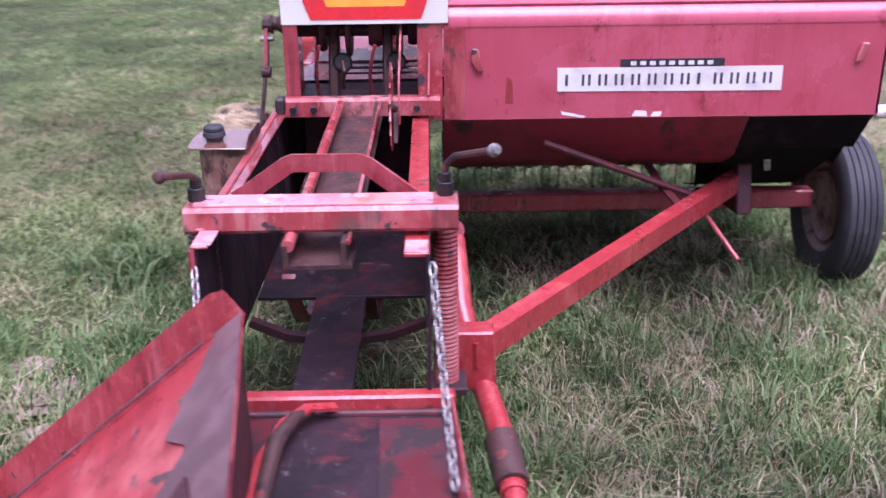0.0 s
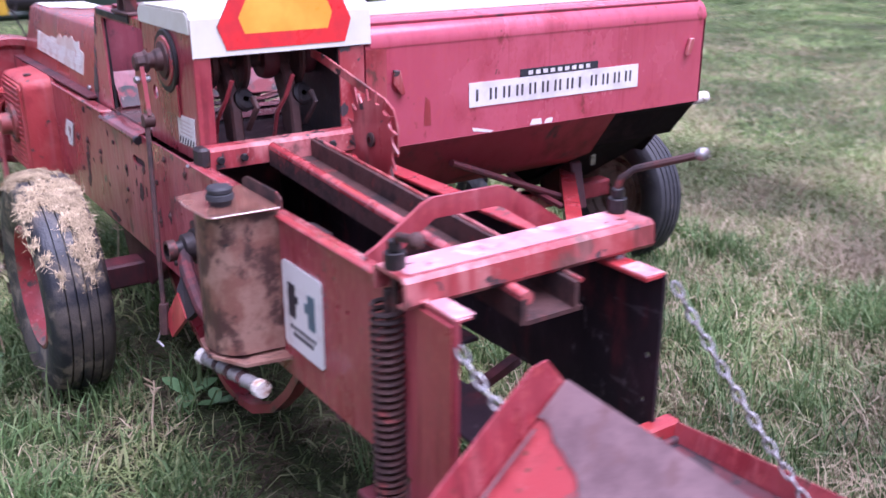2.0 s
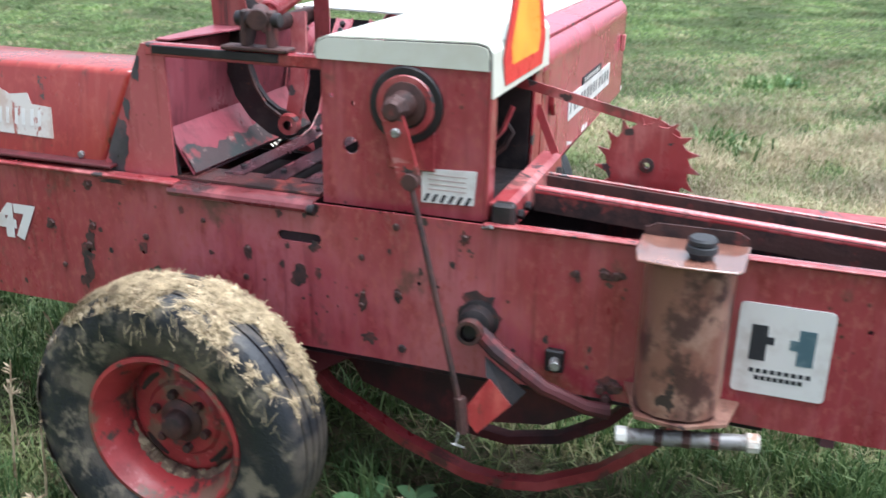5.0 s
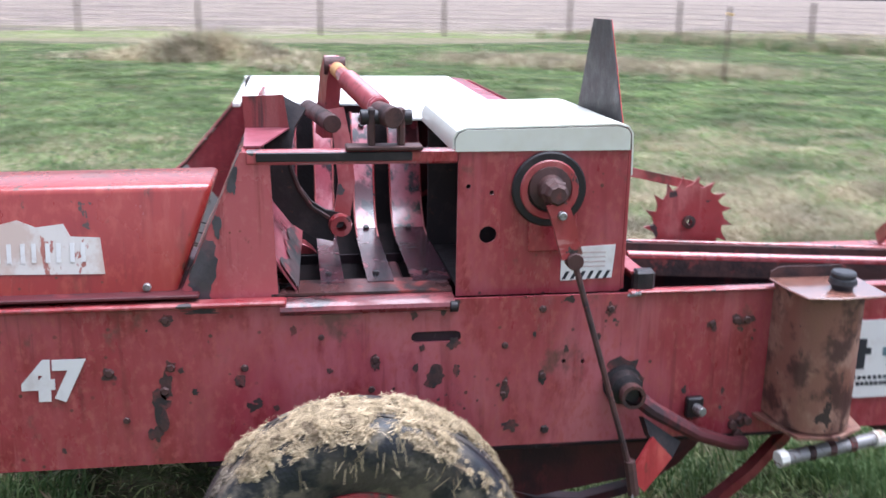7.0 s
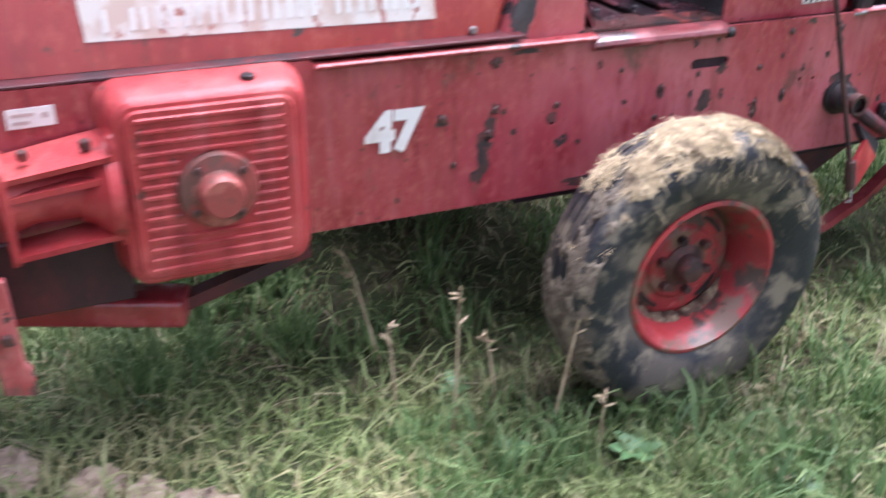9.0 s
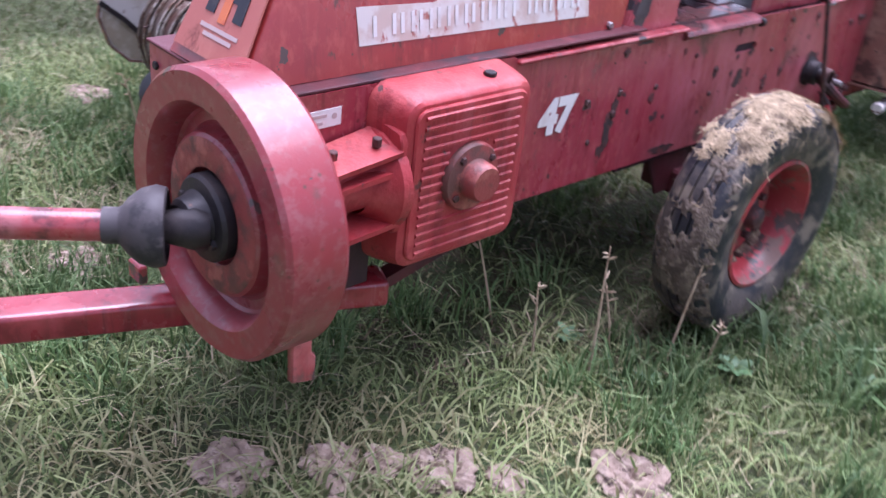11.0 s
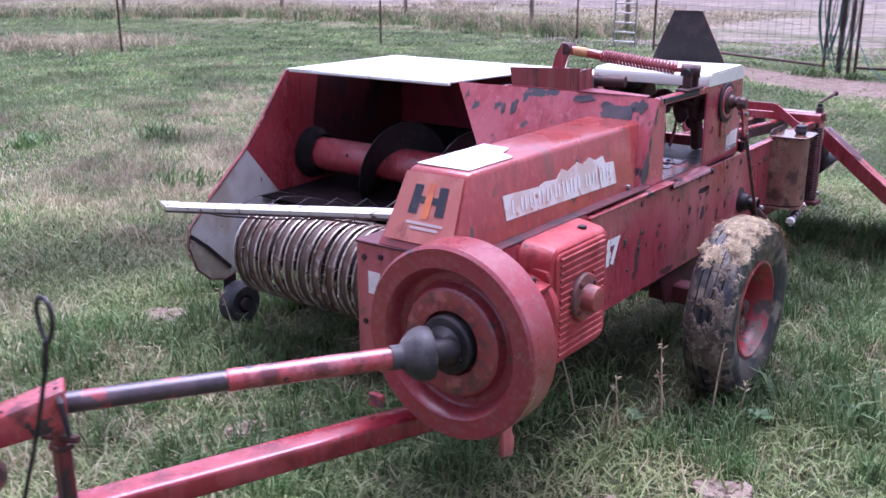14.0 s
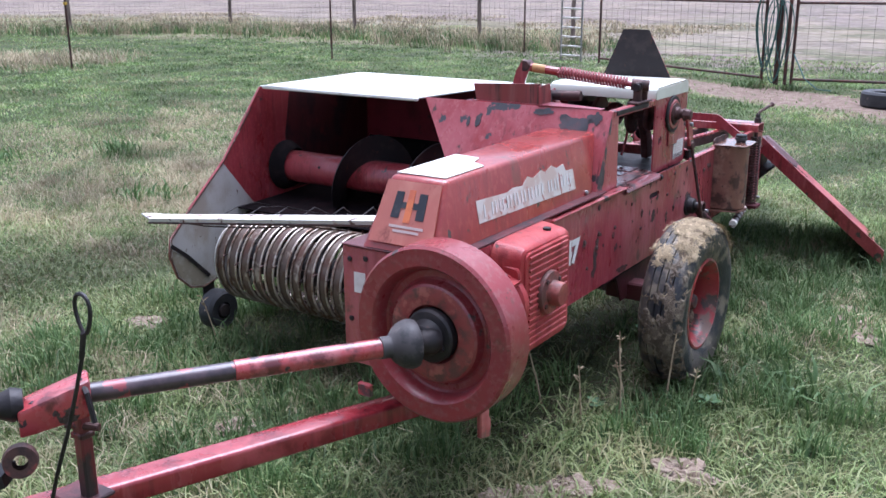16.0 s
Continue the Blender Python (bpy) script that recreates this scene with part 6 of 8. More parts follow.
# pick-up: auger
aug = part("auger_tube", cyl((0.10, 4.08, 0.640), (1.545, 4.08, 0.640), 0.088, 32), RED, baler, "red auger tube with dark flighting")
part("auger_hole", cyl((1.22, 4.160, 0.668), (1.22, 4.166, 0.670), 0.009, 8), BLACK, aug)
fl = bmesh.new()
rings_ = []
for k in range(0, 71):
    a = 2 * math.pi * k / 28
    x = 0.10 + 0.43 * k / 28
    rings_.append([fl.verts.new((x + w, 4.08 + r * math.cos(0.6 - a), 0.640 + r * math.sin(0.6 - a))) for r, w in ((0.080, 0), (0.225, 0), (0.225, 0.005), (0.080, 0.005))])
for P, Q in zip(rings_, rings_[1:]):
    for i in range(4):
        j = (i + 1) % 4
        fl.faces.new((P[i], P[j], Q[j], Q[i]))
bmesh.ops.recalc_face_normals(fl, faces=fl.faces)
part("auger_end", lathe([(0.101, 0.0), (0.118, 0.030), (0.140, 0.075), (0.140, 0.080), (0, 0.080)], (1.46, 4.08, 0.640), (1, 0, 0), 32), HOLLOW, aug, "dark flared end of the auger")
part("auger_flight", fl, BLACK, aug, "black polished spiral flighting")

# pick-up: reel of bands, tines and wind guard
RC = Vector((0, 4.735, 0.310))
GUARD_Z = lambda x: 0.698 - 0.129 * x
prof = []
for k in range(0, 25):
    a = radians(-120 + 250 * k / 24)
    prof.append((RC.y + 0.205 * math.cos(a), RC.z + 0.205 * math.sin(a)))
prof += [(4.50, 0.455), (4.44, 0.440)]
reel = part("pickup_reel", cyl((0.09, RC.y, RC.z), (1.265, RC.y, RC.z), 0.075, 18), BLACK, baler, "pick-up reel of worn steel bands and tines")
EDGESTEEL = mat("rubbed_band_edge", (0.40, 0.34, 0.28), 0.38, 0.4, [((0.16, 0.095, 0.065), 9.0, 0.48, 0.60, 1.0), ((0.55, 0.50, 0.44), 22.0, 0.52, 0.66, 1.0)], (120.0, 0.2, 0.002), objvar=0.3)
band = edge_ = tine = None
for k in range(14):
    x = 0.115 + 0.0815 * k
    if band is None:
        band = part("band", bent(prof, "x", x, x + 0.050, 0.004), BAND, reel)
        bl = HOME[band].copy()
        rim_ = [Vector((x, RC.y + (p[0] - RC.y) * 1.022, RC.z + (p[1] - RC.z) * 1.022)) for p in prof[:25]]
        edge_ = part("band_edge", tube(rim_, 0.0052, 6), EDGESTEEL, reel)
        el_ = HOME[edge_].copy()
        again(edge_, reel, el_ + Vector((0.050, 0, 0)))
    else:
        again(band, reel, bl + Vector((0.0815 * k, 0, 0)))
        for dx in (0.0, 0.050):
            again(edge_, reel, el_ + Vector((0.0815 * k + dx + random.uniform(-0.003, 0.003), 0, 0)))
part("reel_end", lathe([(0, 0.012), (0.165, 0.012), (0.185, 0.004), (0.185, -0.004), (0, -0.004)], (1.262, RC.y, RC.z), (1, 0, 0), 36), GREYPAINT, reel, "dull white end disc of the reel")
for k in range(13):
    for a in (20, 110, 200, 290):
        x = 0.186 + 0.0815 * k
        if tine is None:
            tine = part("tine", tube([(x, RC.y, RC.z), (x, RC.y + 0.15, RC.z), (x, RC.y + 0.222, RC.z - 0.045)], 0.0032, 5), BROWNIRON, reel)
            tl = HOME[tine] - Vector((x, RC.y, RC.z))
        else:
            R = pose(0, 0, 0, a + 7 * math.sin(k * 1.7))
            again(tine, reel, Vector((x, RC.y, RC.z)) + R.to_3x3() @ tl, R)
tbar = part("tine_bar", cyl((0.10, 4.470, 0.185), (1.30, 4.470, 0.185), 0.014, 10), BLACK, reel, "dark tine bar with pale spring coils")
for k in range(15):
    x = 0.125 + 0.0815 * k
    cs = spring((x, 4.470, 0.185), (x + 0.034, 4.470, 0.185), 0.021, 0.0045, 5, per=8)
    tube([(x, 4.450, 0.178), (x - 0.002, 4.440, 0.140), (x, 4.452, 0.090)], 0.0042, 6, cs)
    tube([(x + 0.034, 4.450, 0.196), (x + 0.036, 4.440, 0.235), (x + 0.034, 4.450, 0.262)], 0.0042, 6, cs)
    part("tine_coil", cs, EDGESTEEL, tbar)
gb = bent([(5.020, 0.0), (5.028, 0.024), (4.985, 0.036), (4.945, 0.030), (4.935, 0.007)], "x", 0.050, 1.600, 0.004)
for v in gb.verts:
    v.co.z += GUARD_Z(v.co.x)
wg = part("wind_guard", gb, CHIPPED, baler, "chipped white wind-guard bar with a rusty lower edge")
part("guard_end", prism([(1.600, 4.935), (1.700, 4.985), (1.600, 5.028)], "z", GUARD_Z(1.6) + 0.018, GUARD_Z(1.6) + 0.032, None, 0.003), CHIPPED, wg)
part("guard_edge", tube([(0.06, 5.024, GUARD_Z(0.06) + 0.001), (1.60, 5.024, GUARD_Z(1.6) + 0.001)], 0.005, 6), BROWNIRON, wg, "rusty lower edge")
for k in range(6):
    x = 0.30 + 0.17 * k
    part("guard_rod", tube([(x, 4.985, GUARD_Z(x) + 0.02), (x + 0.04, 4.82, GUARD_Z(x) + 0.035), (x + 0.11, 4.62, 0.560), (x + 0.18, 4.44, 0.500)], 0.003, 5), BLACK, wg)
part("guard_wire", tube([(1.48, 4.99, GUARD_Z(1.48) + 0.005), (1.20, 5.02, GUARD_Z(1.2) - 0.012), (0.90, 5.01, GUARD_Z(0.9) - 0.020), (0.60, 5.00, GUARD_Z(0.6) - 0.012), (0.35, 4.99, GUARD_Z(0.35) - 0.03)], 0.0035, 5), BROWNIRON, wg)
gw = part("gauge_wheel", lathe([(0.045, -0.045), (0.09, -0.05), (0.106, -0.035), (0.110, 0), (0.106, 0.035), (0.09, 0.05), (0.045, 0.045)], (1.50, 4.70, -0.038), (1, 0, 0), 28), RUBBER, baler, "small black rubber gauge wheel")
part("wheel_hub", cyl((1.445, 4.70, -0.038), (1.555, 4.70, -0.038), 0.035, 14), BLACK, gw)
part("wheel_bracket", box((1.560, 4.66, -0.04), (1.570, 4.74, 0.20), 0.003), BLACK, gw)

# axle, diagonal brace and right-hand jack
ax = part("axle", box((-0.66, 3.87, 0.180), (-0.40, 3.97, 0.265), 0.008), DARKRED, baler)
part("axle_beam", box((0.02, 3.750, 0.185), (1.585, 3.830, 0.262), 0.008), RED, baler, "red axle beam under the pick-up")
part("axle_stub", cyl((-0.78, 3.945, 0.215), (-0.64, 3.93, 0.215), 0.04, 14), DARKRED, ax)
part("axle_mount", prism([(3.60, 0.335), (4.12, 0.335), (4.04, 0.19), (3.82, 0.19)], "x", XL + 0.02, XL + 0.03, None, 0.004), DARKRED, ax)
D0, D1 = Vector((0.085, 2.235, 0.330)), Vector((1.255, 3.690, 0.352))
dd = (D1 - D0).normalized()
dn = Vector((dd.y, -dd.x, 0))
br = part("diagonal_beam", quadplate([D0 - dn * 0.030 - Vector((0, 0, 0.040)), D0 + dn * 0.030 - Vector((0, 0, 0.040)), D1 + dn * 0.030 - Vector((0, 0, 0.040)), D1 - dn * 0.030 - Vector((0, 0, 0.040))], 0.072), BRIGHT, baler, "bright red diagonal box beam")
part("beam_bracket", prism([(0.045, 0.390), (0.155, 0.390), (0.160, 0.235), (0.110, 0.195), (0.060, 0.260)], "y", 2.225, 2.30, None, 0.005), BRIGHT, br)
part("beam_end", prism([(3.55, 0.23), (3.80, 0.20), (3.80, 0.40), (3.70, 0.45), (3.60, 0.42)], "x", 1.20, 1.26, None, 0.006), DARKRED, br)
pp = part("swing_pipe", tube([(0.060, 2.62, 0.50), (0.075, 2.45, 0.36), (0.105, 2.33, 0.26), (0.135, 2.22, 0.215), (0.162, 2.05, 0.190), (0.178, 1.86, 0.150)], 0.033, 14), BRIGHT, baler, "bright red swing pipe")
part("pipe_collar", cyl((0.160, 2.035, 0.192), (0.176, 1.885, 0.160), 0.043, 14), BROWNIRON, pp)
part("pipe_spigot", cyl((0.178, 1.87, 0.152), (0.184, 1.80, 0.135), 0.027, 12), BRIGHT, pp)
part("upper_pipe", cyl((0.060, 2.64, 0.52), (0.040, 2.90, 0.42), 0.033, 12), RED, pp)
part("link_rod", cyl((1.010, 3.44, 0.320), (1.105, 3.195, 0.182), 0.009, 8), RED, baler)
part("brace_rod", tube([(0.40, 3.32, 0.600), (1.02, 3.42, 0.345)], 0.013, 8), DARKRED, baler)
part("lift_arm", tube([(0.82, 3.60, 0.47), (0.86, 3.45, 0.40), (0.90, 3.30, 0.36)], 0, flat=(0.03, 0.012)), DARKRED, baler)
part("lift_link", tube([(1.30, 3.55, 0.60), (1.30, 3.58, 0.50), (1.32, 3.60, 0.40)], 0, flat=(0.025, 0.012)), GALV, baler)


RIMMUD = mat("rim_mud", (0.17, 0.115, 0.080), 0.9, 0.0, [((0.32, 0.25, 0.165), 45.0, 0.48, 0.60, 1.0), ((0.085, 0.050, 0.040), 18.0, 0.48, 0.62, 1.0)], (150.0, 0.9, 0.005), spec=0.15)


def wheel(name, cx, cy, cz, R, w, out, rim_r, label, muddy, rim_mat=RIM):
    """A ribbed tyre on a dished rim; out is the side that shows its disc."""
    o = (cx, cy, cz)
    a = (out, 0, 0)
    h = w / 2
    prof = [(rim_r, -h * 0.62), (rim_r + 0.02, -h * 0.80), (R * 0.80, -h * 1.0), (R * 0.91, -h * 0.94), (R * 0.965, -h * 0.80)]
    ribs = 5
    for k in range(ribs):
        u0, u1 = -0.76 + 1.52 * k / ribs, -0.76 + 1.52 * (k + 1) / ribs
        crown = lambda u: R * (1 - 0.035 * u * u)
        prof += [(crown(u0 + 0.03), h * (u0 + 0.03)), (crown(u1 - 0.03), h * (u1 - 0.03))]
        if k < ribs - 1:
            prof += [(crown(u1) - 0.011, h * (u1 - 0.022)), (crown(u1) - 0.011, h * (u1 + 0.022))]
    prof += [(R * 0.965, h * 0.80), (R * 0.91, h * 0.94), (R * 0.80, h * 1.0), (rim_r + 0.02, h * 0.80), (rim_r, h * 0.62)]
    o2 = (cx - out * 0.020, cy, cz)
    wh = part(name, lathe(prof, o, a, 96), MUDRUBBER if muddy else RUBBER, baler, label)
    part("rim", lathe([(rim_r - 0.004, -h * 0.60), (rim_r + 0.012, -h * 0.74), (rim_r + 0.014, -h * 0.70), (rim_r - 0.012, -h * 0.5), (rim_r - 0.030, 0), (rim_r - 0.030, h * 0.10), (rim_r - 0.012, h * 0.5), (rim_r + 0.014, h * 0.70), (rim_r + 0.013, h * 0.80), (rim_r + 0.002, h * 0.82), (rim_r - 0.008, h * 0.66), (rim_r - 0.016, h * 0.56), (rim_r - 0.024, h * 0.40), (rim_r - 0.034, h * 0.10), (rim_r - 0.036, -h * 0.45)], o, a, 64), rim_mat, wh)
    part("wheel_disc", lathe([(rim_r - 0.034, -h * 0.22), (rim_r - 0.046, -h * 0.06), (rim_r - 0.060, h * 0.02), (0.104, h * 0.02), (0.094, h * 0.12), (0.050, h * 0.14), (0.0, h * 0.14), (0, h * 0.06), (0.090, h * 0.04), (0.100, -h * 0.06), (rim_r - 0.060, -h * 0.06), (rim_r - 0.034, -h * 0.30)], o2, a, 56), rim_mat, wh)
    part("hub", lathe([(0, h * 0.14), (0.056, h * 0.14), (0.058, h * 0.19), (0.044, h * 0.24), (0.037, h * 0.28), (0.036, h * 0.50), (0.030, h * 0.60), (0.012, h * 0.65), (0, h * 0.65)], o2, a, 24), BROWNIRON, wh)
    for k in range(6):
        t = 2 * math.pi * k / 6 + 0.3
        p = Vector((o2[0] + out * h * 0.12, cy + 0.074 * math.cos(t), cz + 0.074 * math.sin(t)))
        part("lug_nut", cyl(p, p + Vector((out * 0.022, 0, 0)), 0.012, 6), BROWNIRON, wh)
    for k in range(4):
        t = 2 * math.pi * k / 4 + 0.75
        bm = bmesh.new()
        row = []
        for i in range(9):
            ang, wd = t - 0.30 + 0.60 * i / 8, 0.0075 * math.sin(math.pi * (0.10 + 0.80 * i / 8)) ** 0.5
            row.append([bm.verts.new((o2[0] + out * (h * 0.025 + 0.001), cy + rr * math.cos(ang), cz + rr * math.sin(ang))) for rr in (rim_r - 0.068 - wd, rim_r - 0.068 + wd)])
        for P, Q in zip(row, row[1:]):
            bm.faces.new((P[0], P[1], Q[1], Q[0]))
        bmesh.ops.recalc_face_normals(bm, faces=bm.faces)
        part("disc_slot", bm, BLACK, wh)
    if muddy:
        bm, rows = bmesh.new(), []
        for i in range(73):
            ang = -2.75 + 2.5 * i / 72
            fade = math.sin(math.pi * i / 72) ** 0.6
            th = 0.020 * fade * (0.75 + 0.8 * noise.noise(Vector((ang * 5, 2.0, 0))) + 0.5 * noise.noise(Vector((ang * 21, 7.0, 0)))) + 0.001
            th = max(th, 0.0012)
            row = []
            for k in range(6):
                f = k / 5
                rr = rim_r - 0.033 + 0.012 * f - th * (1 - f) - 0.35 * th * math.sin(math.pi * f)
                xx = h * (0.02 + 0.36 * f * min(1, th / 0.012)) - 0.004 * (1 - f)
                wob = 0.0016 * noise.noise(Vector((ang * 40, f * 9, 1)))
                row.append(bm.verts.new((o2[0] + out * (xx + wob), cy + (rr + wob) * math.cos(ang), cz + (rr + wob) * math.sin(ang))))
            rows.append(row)
        for P, Q in zip(rows, rows[1:]):
            for k in range(5):
                bm.faces.new((P[k], P[k + 1], Q[k + 1], Q[k]))
        bmesh.ops.recalc_face_normals(bm, faces=bm.faces)
        part("rim_mud", bm, RIMMUD, wh, "straw-coloured mud lodged in the rim")
    return wh


lw = wheel("left_tyre", -0.800, 3.950, 0.222, 0.375, 0.205, -1, 0.198, "muddy black ribbed tyre on a red rim", True)
OLDRIM = mat("rusty_cream_rim", (0.26, 0.20, 0.165), 0.55, 0.0, [((0.15, 0.085, 0.065), 8.0, 0.46, 0.60, 1.0), ((0.06, 0.036, 0.030), 17.0, 0.54, 0.62, 1.0)], (140.0, 0.3, 0.003))
rw = wheel("right_tyre", 1.690, 3.790, 0.180, 0.320, 0.165, 1, 0.180, "black ribbed tyre with a dull rusty rim", False, OLDRIM)

# bale chute: floor, side wing, chains
EDGE = mat("bare_worn_edge_steel", (0.105, 0.056, 0.060), 0.42, 0.1, [((0.165, 0.095, 0.098), 6.0, 0.44, 0.62, 1.0), ((0.12, 0.06, 0.06), 13.0, 0.52, 0.66, 1.0)], (160.0, 0.2, 0.002))
WINGRED = mat("rubbed_wing_paint", (0.31, 0.036, 0.040), 0.34, 0.0, [((0.42, 0.105, 0.100), 3.0, 0.46, 0.64, 1.0), ((0.19, 0.020, 0.024), 5.0, 0.50, 0.64, 1.0), ((0.14, 0.065, 0.062), 14.0, 0.60, 0.70, 1.0)], (200.0, 0.2, 0.002),
    chips=((0.070, 0.042, 0.042), 9.0, 0.645), scratch=((0.36, 0.16, 0.155), 0.8), specks=(RUST, 22.0, 0.14))
FLOORPAINT = mat("rubbed_floor_paint", (0.095, 0.010, 0.015), 0.55, 0.0, [((0.070, 0.020, 0.024), 4.0, 0.46, 0.56, 0.5), ((0.030, 0.018, 0.020), 7.0, 0.50, 0.56, 0.5)], (160.0, 0.3, 0.002), scratch=((0.30, 0.10, 0.10), 0.7))
W0 = Vector((-0.402, 1.812, 0.650))
sl = Vector((-0.775, -0.033, -0.632)) * 1.03
back_ = Vector((0.120, -0.990, -0.143))
W1 = W0 + sl * 1.12
wing = part("chute_wing", quadplate([W0, W1, W1 + back_, W0 + back_], -0.006), WINGRED, baler, "sloping worn red chute wing")
part("wing_lip", quadplate([W0 + Vector((0.004, 0.004, -0.004)), W1 + Vector((0, 0.004, -0.004)), W1 + Vector((-0.004, 0.018, 0.096)), Vector((-0.470, 1.822, 0.692)), Vector((-0.440, 1.820, 0.700))], 0.006), RED, wing, "dark red upturned lip")
part("lip_wear", tube([W0 + sl * 0.10 + Vector((-0.004, -0.016, 0.010)), W1 + Vector((-0.004, -0.016, 0.010))], 0.0028, 6), EDGE, wing)
worn_edge, near_, ragged_ = bmesh.new(), [], []
for k in range(481):
    f = k / 480
    p = W0 + back_ * f + Vector((0, 0, 0.0075))
    w = 0.095 + 0.17 * min(f * 1.3, 1) + 0.060 * noise.noise(Vector((f * 4.0, 3.3, 0))) + 0.050 * noise.noise(Vector((f * 11.0, 8.1, 0))) + 0.012 * noise.noise(Vector((f * 31.0, 2.1, 0)))
    near_.append(worn_edge.verts.new(p))
    ragged_.append(worn_edge.verts.new(p + sl * w))
for k in range(480):
    worn_edge.faces.new((near_[k], near_[k + 1], ragged_[k + 1], ragged_[k]))
bmesh.ops.recalc_face_normals(worn_edge, faces=worn_edge.faces)
part("wing_edge", worn_edge, EDGE, wing, "grey-brown worn band along the wing's edge")
part("wing_gusset", quadplate([W0 + back_ * 0.42 + sl * 0.10 + Vector((0, 0, 0.012)), W0 + back_ * 0.75 + sl * 0.02 + Vector((0, 0, 0.012)), W0 + back_ * 0.90 + sl * 0.30 + Vector((0, 0, 0.012)), W0 + back_ * 0.62 + sl * 0.32 + Vector((0, 0, 0.012))], -0.006), DARKRED, wing)
part("wing_bolt", lathe([(0, 0.012), (0.012, 0.010), (0.016, 0), (0, 0)], W0 + back_ * 0.47 + sl * 0.14 + Vector((0, 0, 0.02)), (0.6, 0, 0.8), 10), GALV, wing)
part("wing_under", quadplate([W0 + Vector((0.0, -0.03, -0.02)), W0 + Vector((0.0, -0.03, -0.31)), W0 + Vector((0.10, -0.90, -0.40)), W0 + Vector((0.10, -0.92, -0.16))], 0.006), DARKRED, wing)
fl_ = part("chute_floor", quadplate([(-0.455, 1.925, 0.328), (0.020, 1.925, 0.328), (0.075, 0.86, 0.330), (-0.40, 0.86, 0.330)], -0.008), POLISHED, baler, "worn dark chute floor with red paint remains")
part("floor_paint", quadplate([(-0.130, 1.900, 0.3375), (0.012, 1.900, 0.3375), (0.060, 1.0, 0.3395), (-0.09, 1.0, 0.3395)], 0.0015), FLOORPAINT, fl_, "patchy red paint left on the floor")
part("floor_paint", quadplate([(-0.445, 1.900, 0.3375), (-0.375, 1.900, 0.3375), (-0.335, 1.0, 0.3395), (-0.395, 1.0, 0.3395)], 0.0015), FLOORPAINT, fl_)
part("chute_side", quadplate([(0.018, 1.930, 0.322), (0.034, 1.930, 0.375), (0.100, 0.86, 0.420), (0.078, 0.86, 0.322)], 0.006), RED, fl_, "red chute side flange")
part("chute_hinge", cyl((-0.46, 1.922, 0.338), (0.03, 1.922, 0.338), 0.010, 10), DARKRED, fl_)
part("floor_roller", tube([(-0.285, 1.905, 0.355), (-0.315, 1.84, 0.380), (-0.345, 1.76, 0.372), (-0.352, 1.66, 0.350), (-0.35, 1.55, 0.345)], [0.010, 0.016, 0.020, 0.018, 0.016], 10), BROWNIRON, fl_, "lump of rusty bent pipe")
part("floor_loop", tube([(-0.23, 1.915, 0.362), (-0.29, 1.885, 0.378), (-0.335, 1.83, 0.372), (-0.37, 1.72, 0.350), (-0.365, 1.58, 0.345)], 0, flat=(0.03, 0.008)), BRIGHT, fl_)


def chain(p, q, sag, n, label):
    p, q = Vector(p), Vector(q)
    ch = None
    pts = [p.lerp(q, k / n) - Vector((0, 0, sag * 4 * (k / n) * (1 - k / n))) for k in range(n + 1)]
    ell = [(0.019 * math.cos(2 * math.pi * k / 12), 0.0082 * math.sin(2 * math.pi * k / 12), 0) for k in range(12)]
    base = None
    for k in range(n):
        a, b = pts[k], pts[k + 1]
        M = (b - a).to_track_quat("X", "Z").to_matrix().to_4x4() @ pose(0, 0, 0, 45 + 90 * (k % 2))
        c = (a + b) / 2
        if ch is None:
            ch = part("chain", tube([c + M.to_3x3() @ Vector(e) for e in ell], 0.0029, 6, closed=True), GALV, baler, label)
            HOME[ch] = c
            lm = bpy.data.meshes.new("link")
            bm = tube(ell, 0.0029, 6, closed=True)
            bm.to_mesh(lm)
            bm.free()
            lm.polygons.foreach_set("use_smooth", [True] * len(lm.polygons))
            lm.materials.append(GALV)
        else:
            o = new("link", lm)
            o.parent = ch
            o.matrix_local = Matrix.Translation(c - HOME[ch]) @ M


chain((-0.004, 1.940, 0.704), (0.036, 1.60, 0.355), 0.012, 17, "galvanised chute chain")
chain((-0.530, 1.955, 0.695), (-0.505, 1.835, 0.600), 0.010, 6, "short galvanised chain")

# model number on the side
def number(text, at, size):
    cu = bpy.data.curves.new("number", "FONT")
    cu.body, cu.size, cu.extrude, cu.shear, cu.offset = text, size, 0.0006, 0.04, 0.0075
    tmp = new("number_source", cu)
    me = bpy.data.meshes.new_from_object(tmp.evaluated_get(bpy.context.evaluated_depsgraph_get()))
    bpy.data.objects.remove(tmp)
    bpy.data.curves.remove(cu)
    bm = bmesh.new()
    bm.from_mesh(me)
    bpy.data.meshes.remove(me)
    bmesh.ops.transform(bm, matrix=Matrix.Translation(at) @ pose(0, 0, 0, 90, 0, -90), verts=bm.verts)
    return bm


part("model_number", number("47", (XL - 0.003, 4.702, 0.536), 0.128), DECAL, baler, "white model number 47")
